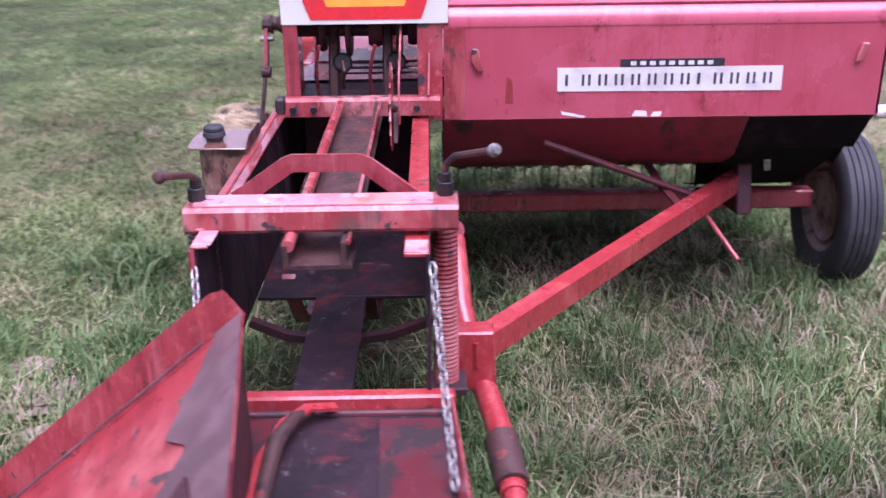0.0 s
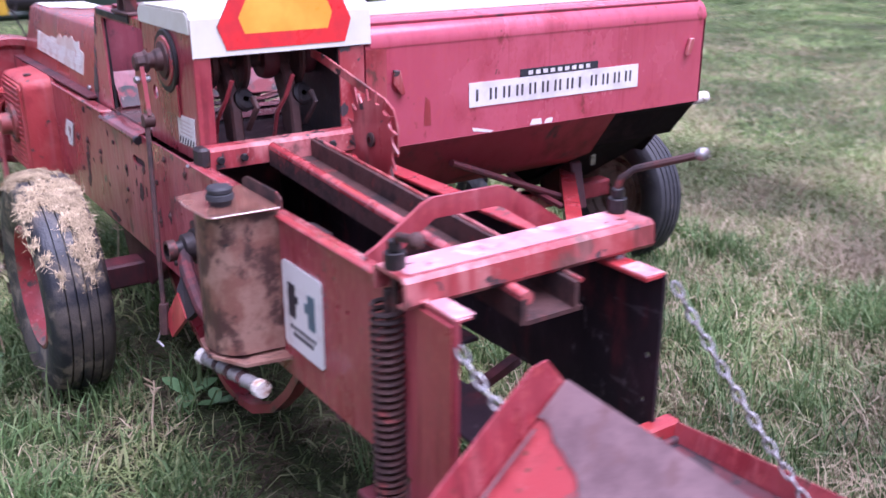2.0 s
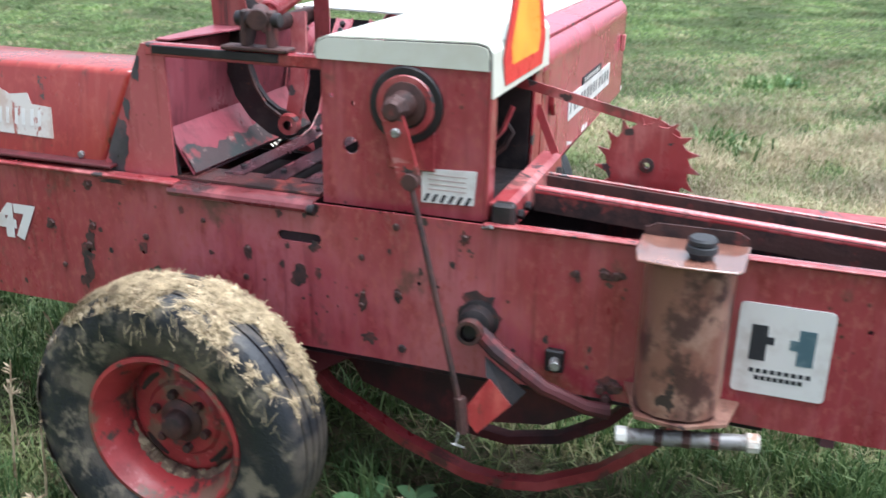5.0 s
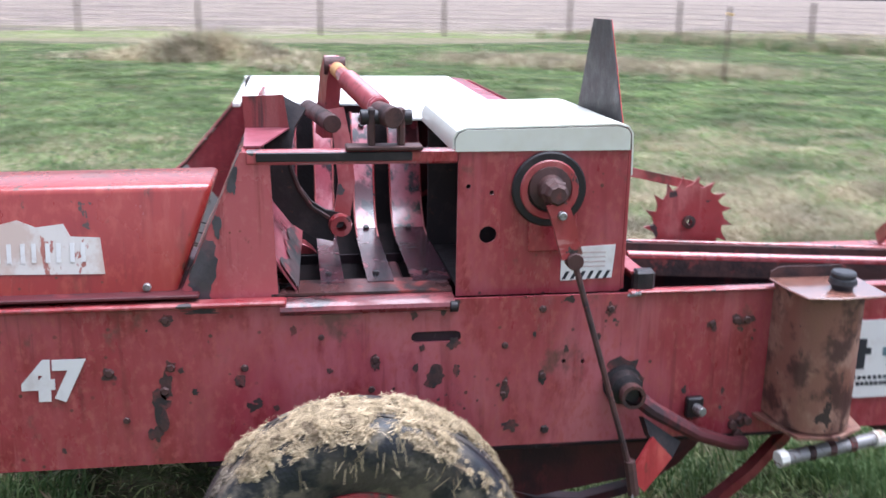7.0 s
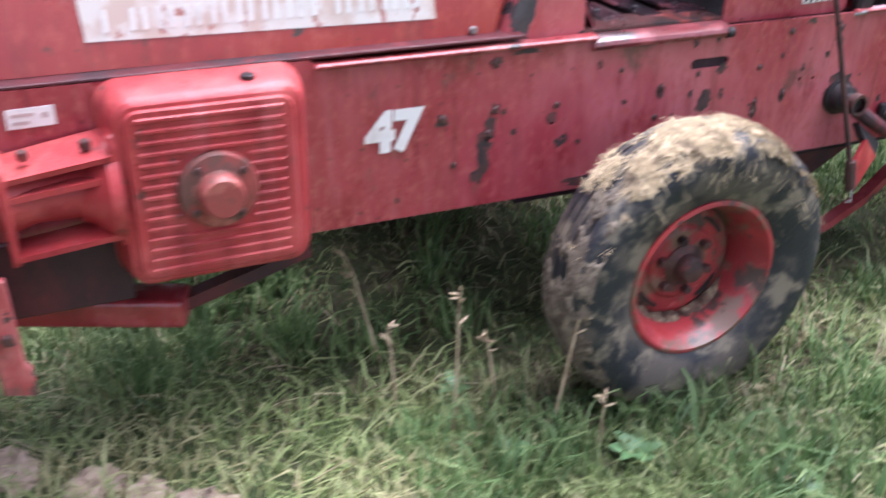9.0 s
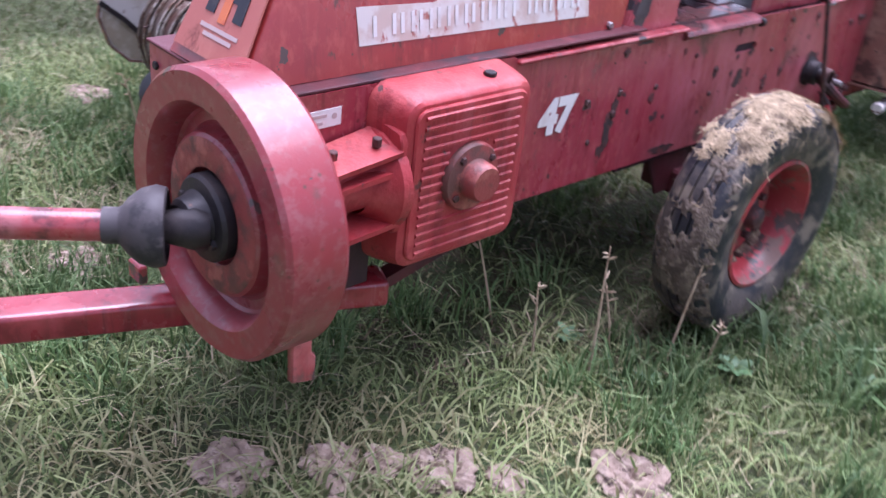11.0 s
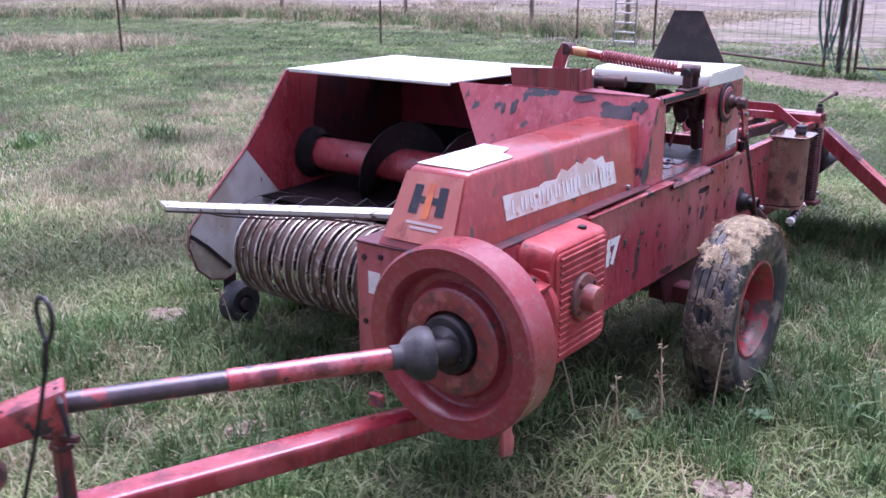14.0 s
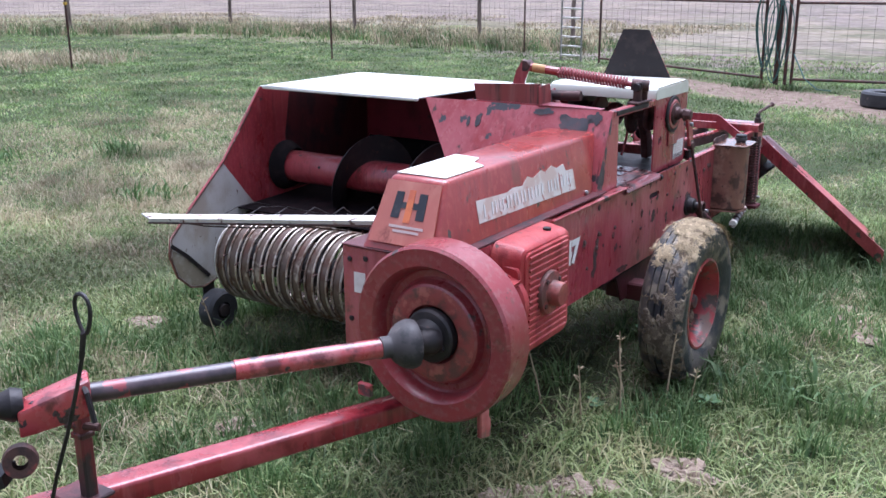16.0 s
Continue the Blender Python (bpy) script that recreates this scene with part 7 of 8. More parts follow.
# ---- tractor at the front, on the drive shaft ----
YELLOW = mat("tractor_yellow_paint", (0.60, 0.36, 0.03), 0.45, 0.0, [((0.45, 0.26, 0.03), 6.0, 0.44, 0.64, 1.0)])
tr = thing("tractor", (1.25, 10.3, G), "dark green farm tractor with black lugged tyres and yellow wheels", "tractor")
TGREEN = mat("tractor_green_paint", (0.012, 0.026, 0.016), 0.45, 0.0, [((0.03, 0.04, 0.03), 6.0, 0.44, 0.64, 1.0)])
for x in (-0.62, 3.36):
    o = (x, 10.1, G + 0.78)
    ty = part("rear_tyre", lathe([(0.42, -0.23), (0.55, -0.27), (0.70, -0.26), (0.74, -0.20), (0.755, 0), (0.74, 0.20), (0.70, 0.26), (0.55, 0.27), (0.42, 0.23)], o, (1, 0, 0), 48), RUBBER, tr, "black lugged tractor tyre")
    for k in range(20):
        for s in (-1, 1):
            a = 2 * math.pi * (k + 0.5 * (s > 0)) / 20
            pts = []
            for u, da in ((0.01, 0.0), (0.22, 0.16), (0.22, 0.26), (0.01, 0.10)):
                pts.append(Vector((x + s * u, o[1] + 0.745 * math.cos(a + da), o[2] + 0.745 * math.sin(a + da))))
            m_ = bmesh.new()
            lo = [m_.verts.new(p) for p in pts]
            hi = [m_.verts.new(Vector((p.x, o[1] + (p.y - o[1]) * 1.05, o[2] + (p.z - o[2]) * 1.05))) for p in pts]
            m_.faces.new(hi), m_.faces.new(lo)
            for i in range(4):
                j = (i + 1) % 4
                m_.faces.new((lo[i], lo[j], hi[j], hi[i]))
            bmesh.ops.recalc_face_normals(m_, faces=m_.faces)
            part("lug", m_, RUBBER, ty)
    part("wheel_disc", lathe([(0.43, -0.16), (0.40, -0.05), (0.20, 0.0), (0.0, 0.02), (0, -0.02), (0.20, -0.04), (0.43, -0.10)], o, (1, 0, 0), 32), YELLOW, ty)
part("rear_axle", cyl((-0.64, 10.1, G + 0.78), (3.38, 10.1, G + 0.78), 0.085, 16), BLACK, tr)
part("chassis", box((0.90, 9.75, G + 0.45), (1.60, 12.6, G + 1.05), 0.05, 2), TGREEN, tr)
part("bonnet", box((0.92, 11.0, G + 1.0), (1.58, 12.9, G + 1.55), 0.08, 3), TGREEN, tr)
part("fender", bent([(9.45, G + 1.35), (9.70, G + 1.60), (10.1, G + 1.68), (10.5, G + 1.60)], "x", 0.05, 0.55, 0.02), TGREEN, tr)
part("fender", bent([(9.45, G + 1.35), (9.70, G + 1.60), (10.1, G + 1.68), (10.5, G + 1.60)], "x", 1.95, 2.45, 0.02), TGREEN, tr)
part("seat", box((1.0, 9.85, G + 1.15), (1.5, 10.3, G + 1.3), 0.05, 2), RUBBER, tr)
for x in (0.14, 1.95):
    part("roll_post", box((x, 9.70, G + 0.70), (x + 0.08, 9.80, G + 2.2), 0.01), YELLOW, tr)
part("drawbar", box((1.12, 9.2, G + 0.35), (1.28, 9.9, G + 0.42), 0.01), BLACK, tr)
for x in (0.30, 2.20):
    f_ = part("front_tyre", lathe([(0.25, -0.10), (0.36, -0.12), (0.42, -0.08), (0.43, 0), (0.42, 0.08), (0.36, 0.12), (0.25, 0.10)], (x, 12.4, G + 0.43), (1, 0, 0), 32), RUBBER, tr)
    part("wheel_disc", lathe([(0.26, 0.06), (0.2, 0.0), (0, 0), (0, -0.02), (0.2, -0.02), (0.26, -0.06)], (x, 12.4, G + 0.43), (1, 0, 0), 24), YELLOW, f_)
part("front_axle", cyl((0.30, 12.4, G + 0.43), (2.20, 12.4, G + 0.43), 0.05, 12), TGREEN, tr)

# ---- fence, gate, hose post and spare tyre ----
WIRE = mat("rusty_fence_wire", (0.16, 0.12, 0.11), 0.6, 0.6, [((0.26, 0.24, 0.23), 20.0, 0.45, 0.65, 1.0)])
WOOD = mat("grey_fence_wood", (0.20, 0.15, 0.125), 0.9, 0.0, [((0.10, 0.075, 0.065), 12.0, 0.42, 0.62, 0.15), ((0.30, 0.24, 0.21), 25.0, 0.5, 0.68, 0.1)], (60.0, 0.6, 0.01))
TPOST = mat("rusty_steel_post", (0.075, 0.045, 0.040), 0.7, 0.3, [((0.14, 0.060, 0.045), 14.0, 0.44, 0.64, 1.0)])
HOSE = mat("green_garden_hose", (0.045, 0.110, 0.100), 0.5, 0.0, [((0.06, 0.13, 0.10), 20.0, 0.45, 0.65, 1.0)])
gz = lambda x, y: float(lift(np.array(float(x)), np.array(float(y))))
corners = [(40.0, 22.0), (34.0, -6.5), (26.2, -12.2), (22.2, -15.6), (17.4, -16.3), (12.2, -15.4), (9.2, -15.2)]
fence = thing("wire_fence", (26.2, -12.2, gz(26.2, -12.2)), "rusty woven wire livestock fence on wooden posts", "fence")
posts = []
for (xa, ya), (xb, yb) in zip(corners, corners[1:]):
    n = max(1, round(math.hypot(xb - xa, yb - ya) / 4.5))
    for k in range(n):
        posts.append((xa + (xb - xa) * k / n, ya + (yb - ya) * k / n))
posts.append(corners[-1])
for x, y in posts:
    z = gz(x, y)
    part("post", tube([(x, y, z - 0.1), (x + 0.01, y, z + 0.7), (x + random.uniform(-0.03, 0.03), y, z + 1.45)], [0.065, 0.060, 0.055], 9), WOOD, fence)
for (xa, ya), (xb, yb) in zip(posts, posts[1:]):
    L = math.hypot(xb - xa, yb - ya)
    net = bmesh.new()
    za, zb = gz(xa, ya), gz(xb, yb)
    for h in (0.05, 0.15, 0.26, 0.38, 0.52, 0.67, 0.83, 1.00, 1.20, 1.32):
        tube([(xa, ya, za + h), ((xa + xb) / 2, (ya + yb) / 2, (za + zb) / 2 + h - 0.015), (xb, yb, zb + h)], 0.0035, 4, net)
    n = int(L / 0.16)
    for k in range(1, n):
        f = k / n
        x, y, z = xa + (xb - xa) * f, ya + (yb - ya) * f, za + (zb - za) * f
        tube([(x, y, z + 0.05), (x, y, z + 1.20)], 0.0030, 4, net)
    part("wire_net", net, WIRE, fence)
for x, y, h in ((15.13, -4.24, 1.45), (12.22, -9.00, 1.45), (9.6, -13.3, 1.5)):
    z = gz(x, y)
    tp = thing("steel_post", (x, y, z), "thin rusty steel fence post standing in the grass", "post", "steel posts")
    part("shaft", box((x - 0.022, y - 0.006, z - 0.1), (x + 0.022, y + 0.006, z + h), 0.003), TPOST, tp)
    part("stem", box((x - 0.006, y + 0.006, z - 0.1), (x + 0.006, y + 0.030, z + h), 0.002), TPOST, tp)
    if x > 14:
        part("insulator", box((x - 0.03, y - 0.03, z + h - 0.17), (x + 0.03, y + 0.035, z + h - 0.11), 0.008), YELLOW, tp, "yellow plastic insulator")
# gate leaf seen near the corner
gx, gy = 7.25, -11.65
gt = thing("tube_gate", (gx, gy, gz(gx, gy)), "white tubular steel gate panel standing open", "gate")
u = Vector((0.95, -0.30, 0)).normalized()
for k in range(7):
    z = gz(gx, gy) + 0.12 + 0.205 * k
    part("rail", cyl(Vector((gx, gy, z)), Vector((gx, gy, z)) + u * 0.62, 0.020, 8), CHIPPED, gt)
for f in (0.0, 0.62):
    p = Vector((gx, gy, gz(gx, gy) + 0.0)) + u * f
    part("stile", cyl(p, p + Vector((0, 0, 1.40)), 0.022, 8), GALV, gt)
# gateway post with coiled hoses
hx, hy = 2.19, -8.68
hp = thing("hose_post", (hx, hy, gz(hx, hy)), "steel gate post hung with coiled green garden hoses", "post")
part("shaft", cyl((hx, hy, gz(hx, hy) - 0.1), (hx, hy, gz(hx, hy) + 2.2), 0.045, 12), TPOST, hp)
part("shaft", cyl((hx - 0.16, hy + 0.04, gz(hx, hy) - 0.1), (hx - 0.16, hy + 0.04, gz(hx, hy) + 2.2), 0.030, 10), TPOST, hp)
for k in range(9):
    w, h, dx = random.uniform(0.10, 0.24), random.uniform(0.45, 0.72), random.uniform(-0.18, 0.22)
    zc = gz(hx, hy) + 1.42 - h + random.uniform(-0.1, 0.25)
    part("hose_loop", tube([(hx + dx + w * math.cos(a) * (0.75 + 0.25 * math.sin(a)), hy + 0.07 + 0.02 * (k % 3), zc + h * math.sin(a)) for a in [2 * math.pi * i / 24 for i in range(24)]], 0.0085, 6, closed=True), HOSE, hp)
part("hose_tail", tube([(hx - 0.3, hy + 0.15, gz(hx, hy) + 0.55), (hx - 0.55, hy + 0.35, gz(hx, hy) + 0.18), (hx - 0.8, hy + 0.5, gz(hx, hy) + 0.03), (hx - 1.0, hy + 0.45, gz(hx, hy) + 0.015)], 0.011, 6), HOSE, hp)
# wire panel gates right and left of the post
def panel_gate(xa, ya, xb, yb, label):
    g_ = thing("wire_gate", (xa, ya, gz(xa, ya)), label, "gate", "wire gates")
    za, zb = gz(xa, ya) + 0.12, gz(xb, yb) + 0.12
    for h in (0.0, 1.25):
        part("rail", cyl((xa, ya, za + h), (xb, yb, zb + h), 0.022, 8), TPOST, g_)
    for f in (0, 1):
        x, y, z = xa + (xb - xa) * f, ya + (yb - ya) * f, za + (zb - za) * f
        part("stile", cyl((x, y, z - 0.25), (x, y, z + 1.45), 0.026, 8), TPOST, g_)
    net = bmesh.new()
    n = int(math.hypot(xb - xa, yb - ya) / 0.20)
    for k in range(1, n):
        f = k / n
        x, y, z = xa + (xb - xa) * f, ya + (yb - ya) * f, za + (zb - za) * f
        tube([(x, y, z), (x, y, z + 1.25)], 0.0028, 4, net)
    for k in range(1, 6):
        tube([(xa, ya, za + 0.21 * k), (xb, yb, zb + 0.21 * k)], 0.0028, 4, net)
    part("wire_net", net, WIRE, g_)


panel_gate(1.95, -8.75, -2.6, -9.6, "rusty pipe-framed wire mesh gate")
panel_gate(2.45, -8.75, 6.6, -11.2, "rusty pipe-framed wire mesh gate")
solo("spare_tyre", lathe([(0.20, -0.09), (0.26, -0.115), (0.31, -0.11), (0.335, -0.08), (0.34, 0), (0.335, 0.08), (0.31, 0.11), (0.26, 0.115), (0.20, 0.09), (0.215, 0), (0.20, -0.09)], (0.12, -6.70, gz(0, -6.7) + 0.12), (0, 0, 1), 40), RUBBER, "old black tyre lying flat on the grass", "tyre")

# ---- straw on the tyre, clods, weeds ----
def strips(name, P, T, N, length, width, material, label, category, bend=0.25):
    """Many thin strips: places P, directions T and normals N, one mesh."""
    n = len(P)
    S = np.cross(T, N)
    L, W = length[:, None], width[:, None]
    a, b, c = P - T * L / 2, P + N * L * 0.06, P + T * L / 2 + N * L * bend * np.random.uniform(-0.4, 1, (n, 1))
    V = np.stack([a - S * W, a + S * W, b - S * W, b + S * W, c - S * W, c + S * W], 1).reshape(-1, 3)
    i = np.arange(n)[:, None] * 6
    F = np.concatenate([i + np.array([[0, 1, 3, 2]]), i + np.array([[2, 3, 5, 4]])], 1).reshape(-1, 4)
    me = bpy.data.meshes.new(name)
    me.from_pydata(V.tolist(), [], F.tolist())
    me.materials.append(material)
    return tagged(new(name, me), label, category, kind="stuff")


rng = np.random.default_rng(5)
def ragged(ang, u, seed):
    """Uneven patches over the tyre, by angle and by place across the tread."""
    flat = [0.75 * noise.noise(Vector((p * 2.6, q * 1.1, seed))) + 0.50 * noise.noise(Vector((p * 8.0, q * 3.1, seed + 5))) + 0.34 * noise.noise(Vector((p * 24.0, q * 9.0, seed + 9))) for p, q in zip(np.ravel(ang).tolist(), np.ravel(u).tolist())]
    return np.array(flat).reshape(np.shape(ang))


def straw_cover(ang, u):
    """Where matted straw clings to the tyre: positive inside the patches."""
    rough_ = ragged(ang, u, 0.0)
    return rough_ + 0.30 - 0.42 * np.abs(ang - 1.70) - 0.30 * np.clip(u - 0.1, 0, 1) - 1.2 * np.clip(-u - 0.88, 0, 1)


def tyre_radius(u):
    return 0.375 * (1 - 0.06 * u ** 4 - 0.03 * u ** 2)


# a crust of mud and chaff under the loose straw
na, nu = 300, 64
A_, U_ = np.meshgrid(np.linspace(0.3, 2.95, na), np.linspace(-1.04, 0.95, nu), indexing="ij")
A_ = A_ + rng.uniform(-0.004, 0.004, A_.shape)
cov_ = straw_cover(A_, U_)
thick = np.clip(cov_ * 0.022, -0.004, 0.009) + rng.uniform(-0.0016, 0.0016, A_.shape)
RR = tyre_radius(U_) + thick
V = np.stack([-0.800 + U_ * 0.104, 3.950 + RR * np.cos(A_), 0.222 + RR * np.sin(A_)], -1).reshape(-1, 3)
idx = np.arange(na * nu).reshape(na, nu)
on = (cov_[:-1, :-1] > -0.03) & (cov_[1:, 1:] > -0.03)
quads = np.stack([idx[:-1, :-1], idx[1:, :-1], idx[1:, 1:], idx[:-1, 1:]], -1)[on]
me = bpy.data.meshes.new("straw_mat")
me.from_pydata(V.tolist(), [], quads.tolist())
me.materials.append(mat("matted_chaff", (0.33, 0.255, 0.16), 0.85, 0.0, [((0.20, 0.150, 0.095), 22.0, 0.44, 0.62, 1.0), ((0.47, 0.38, 0.255), 90.0, 0.50, 0.64, 1.0), ((0.07, 0.056, 0.044), 45.0, 0.58, 0.66, 1.0)], (170.0, 0.8, 0.004), spec=0.15))
tagged(new("straw_mat", me), "tan crust of mud and chaff on the tyre", "straw", kind="stuff")
def crust(name, cover, a0, a1, u0, u1, na, nu, top, material, label, category):
    A_, U_ = np.meshgrid(np.linspace(a0, a1, na), np.linspace(u0, u1, nu), indexing="ij")
    cov_ = cover(A_, U_)
    RR = tyre_radius(U_) + np.clip(cov_ * 0.02, -0.004, top) + rng.uniform(-0.0012, 0.0012, A_.shape)
    V = np.stack([-0.800 + U_ * 0.104, 3.950 + RR * np.cos(A_), 0.222 + RR * np.sin(A_)], -1).reshape(-1, 3)
    idx = np.arange(na * nu).reshape(na, nu)
    on = (cov_[:-1, :-1] > -0.03) & (cov_[1:, 1:] > -0.03)
    me = bpy.data.meshes.new(name)
    me.from_pydata(V.tolist(), [], np.stack([idx[:-1, :-1], idx[1:, :-1], idx[1:, 1:], idx[:-1, 1:]], -1)[on].tolist())
    me.materials.append(material)
    tagged(new(name, me), label, category, kind="stuff")


def mud_cover(ang, u):
    return ragged(ang, u, 31.0) + 0.20 - 0.38 * np.abs(ang + 0.25)


crust("tyre_mud", mud_cover, -1.35, 1.15, -1.02, 0.9, 220, 70, 0.005, mat("dried_grey_mud", (0.15, 0.118, 0.090), 0.9, 0.0, [((0.085, 0.066, 0.052), 16.0, 0.44, 0.60, 1.0), ((0.24, 0.195, 0.145), 40.0, 0.50, 0.64, 1.0)], (120.0, 0.8, 0.004), spec=0.15), "dried grey-brown mud on the tyre tread", "mud")
n = 30000
ang, u_ = rng.uniform(0.3, 2.95, n), rng.uniform(-1.08, 0.95, n)
keep = straw_cover(ang, u_) > rng.uniform(-0.06, 0.5, n)
ang, u_ = ang[keep], u_[keep]
n = len(ang)
R_ = tyre_radius(u_) + np.clip(straw_cover(ang, u_) * 0.022, 0, 0.009) + rng.uniform(0.0005, 0.004, n)
rad = np.stack([np.zeros(n), np.cos(ang), np.sin(ang)], 1)
P = np.array([-0.800, 3.950, 0.222]) + rad * R_[:, None] + np.stack([u_ * 0.104, np.zeros(n), np.zeros(n)], 1)
T = np.cross(rad, rng.normal(0, 1, (n, 3)))
T /= np.linalg.norm(T, axis=1)[:, None]
strips("straw_clump", P, T, rad, 0.008 + 0.055 * rng.random(n) ** 2.4, rng.uniform(0.0003, 0.0010, n), STRAW, "chopped dry straw stuck on top of the muddy tyre", "straw", 0.10)
n = 60
ang = rng.uniform(0.9, 2.9, n)
P = np.stack([np.full(n, -0.906) - rng.uniform(0, 0.006, n), 3.950 + (rng.uniform(0.27, 0.36, n)) * np.cos(ang), 0.222 + (rng.uniform(0.27, 0.36, n)) * np.sin(ang)], 1)
T = np.stack([np.zeros(n), rng.normal(0, 0.5, n), -np.ones(n)], 1)
T /= np.linalg.norm(T, axis=1)[:, None]
strips("straw_wisps", P, T, np.tile([-1.0, 0, 0], (n, 1)), rng.uniform(0.015, 0.05, n), rng.uniform(0.0005, 0.0011, n), STRAW, "loose straw wisps hanging on the tyre's side", "straw")

CLOD = mat("dry_crusted_soil", (0.285, 0.215, 0.165), 0.95, 0.0, [((0.21, 0.155, 0.120), 14.0, 0.44, 0.60, 1.0), ((0.36, 0.285, 0.23), 30.0, 0.50, 0.66, 1.0), ((0.085, 0.062, 0.050), 22.0, 0.585, 0.63, 1.0)], (60.0, 0.7, 0.012), spec=0.1)
CLODS = [(-0.648, 5.412, 0.085, 0.045), (-0.818, 5.530, 0.095, 0.05), (-0.833, 5.205, 0.095, 0.055), (-1.007, 5.365, 0.07, 0.04), (-1.135, 4.83, 0.12, 0.05), (-0.72, 5.30, 0.06, 0.03), (-1.325, 2.83, 0.16, 0.05), (1.905, 4.87, 0.12, 0.04), (-1.265, 2.60, 0.08, 0.03),
         (-0.95, 5.10, 0.06, 0.03), (-1.45, 3.05, 0.09, 0.03), (-0.80, 8.98, 0.22, 0.07), (2.7, 6.1, 0.15, 0.04), (0.543, 5.514, 0.10, 0.04), (-0.51, 5.60, 0.10, 0.04)]
for x, y, r, h in CLODS:
    bm = bmesh.new()
    bmesh.ops.create_icosphere(bm, subdivisions=5, radius=1.0)
    for v in bm.verts:
        at = Vector((v.co.x * r + x, v.co.y * r + y, 0.0))
        k = 1 + 0.5 * noise.noise(v.co * 1.5 + Vector((x * 9, y * 9, 0))) + 0.22 * noise.noise(v.co * 4 + Vector((y, x, 3)))
        lump = noise.noise(at * 22) * 0.75 + noise.noise(at * 55) * 0.4
        crack = abs(noise.noise(at * 16 + Vector((3, 1, 7))))
        top = min(0.55, v.co.z) * (0.75 + 0.6 * lump) - 0.5 * max(0, 0.10 - crack) / 0.10 * max(0, v.co.z)
        v.co = Vector((v.co.x * r * k * 0.85, v.co.y * r * k * 0.75, top * h * 0.8 * k)) + Vector((x, y, gz(x, y) + 0.010))
    solo("soil_clod", bm, CLOD, "dry crusted pinkish-grey soil clod in the grass", "soil clod", "soil clods")

DRYSTEM = mat("dry_weed_stem", (0.42, 0.33, 0.22), 0.85, 0.0, [((0.28, 0.20, 0.13), 30.0, 0.45, 0.62, 1.0)], spec=0.2)
for x, y, h, lx, ly in ((-0.755, 4.56, 0.40, 0.03, -0.02), (-0.87, 4.352, 0.42, -0.02, -0.06), (-0.42, 4.62, 0.36, 0.05, 0.10), (-0.62, 4.66, 0.26, 0.01, 0.02), (-0.72, 4.42, 0.22, 0.05, 0.02), (1.264, 4.92, 0.30, 0.06, 0.05), (-0.95, 4.25, 0.20, -0.03, 0.03), (-0.70, 3.35, 0.18, 0.04, 0.06)):
    w_ = thing("dry_weed", (x, y, gz(x, y)), "dead brown weed stalk with a seed head", "weed", "dead weed stalks")
    z = gz(x, y)
    part("stalk", tube([(x, y, z - 0.02), (x + lx * 0.3, y + ly * 0.4, z + h * 0.4), (x + lx * 0.8, y + ly * 0.7, z + h * 0.8), (x + lx, y + ly, z + h)], [0.0042, 0.0038, 0.003, 0.002], 6), DRYSTEM, w_)
    for k in range(5):
        a = random.uniform(0, 6.28)
        f = random.uniform(0.72, 1.0)
        s_ = Vector((x + lx * f, y + ly * f, z + h * f))
        e_ = s_ + Vector((0.028 * math.cos(a), 0.028 * math.sin(a), random.uniform(0.0, 0.03)))
        part("seed_head", tube([s_, (s_ + e_) / 2, e_], [0.0015, 0.004, 0.001], 5), DRYSTEM, w_)

LEAF = mat("broad_weed_leaf", (0.075, 0.150, 0.055), 0.55, 0.0, [((0.11, 0.20, 0.085), 14.0, 0.42, 0.64, 1.0)], (80.0, 0.3, 0.004), objvar=0.25)


def leafy_weed(x, y, n, size, label):
    z = gz(x, y)
    w_ = thing("broadleaf_weed", (x, y, z), label, "weed", "broad-leaved weeds")
    for k in range(n):
        a, el = 2 * math.pi * k / n + random.uniform(-0.4, 0.4), random.uniform(0.25, 1.0)
        L, wd = size * random.uniform(0.7, 1.15), size * random.uniform(0.20, 0.30)
        bm = bmesh.new()
        rows = []
        for i in range(7):
            t = i / 6
            r = L * t
            c = Vector((x + r * math.cos(a), y + r * math.sin(a), z + 0.02 + el * L * t * (1 - 0.55 * t)))
            s = Vector((-math.sin(a), math.cos(a), 0)) * wd * math.sin(math.pi * min(0.98, 0.08 + 0.9 * t)) ** 0.8
            rows.append([bm.verts.new(c - s + Vector((0, 0, 0.10 * wd))), bm.verts.new(c), bm.verts.new(c + s + Vector((0, 0, 0.10 * wd)))])
        for A_, B_ in zip(rows, rows[1:]):
            bm.faces.new((A_[0], A_[1], B_[1], B_[0])), bm.faces.new((A_[1], A_[2], B_[2], B_[1]))
        part("leaf", bm, LEAF, w_)


for x, y, n, s in ((-0.52, 3.56, 3, 0.12), (-0.45, 3.45, 4, 0.08), (-0.90, 4.47, 6, 0.055), (-0.62, 4.50, 6, 0.055), (-1.02, 4.20, 7, 0.075), (4.10, 2.79, 9, 0.10), (7.07, 2.5, 9, 0.12), (-1.3, 3.9, 5, 0.07)):
    leafy_weed(x, y, n, s, "green broad-leaved weed in the grass")

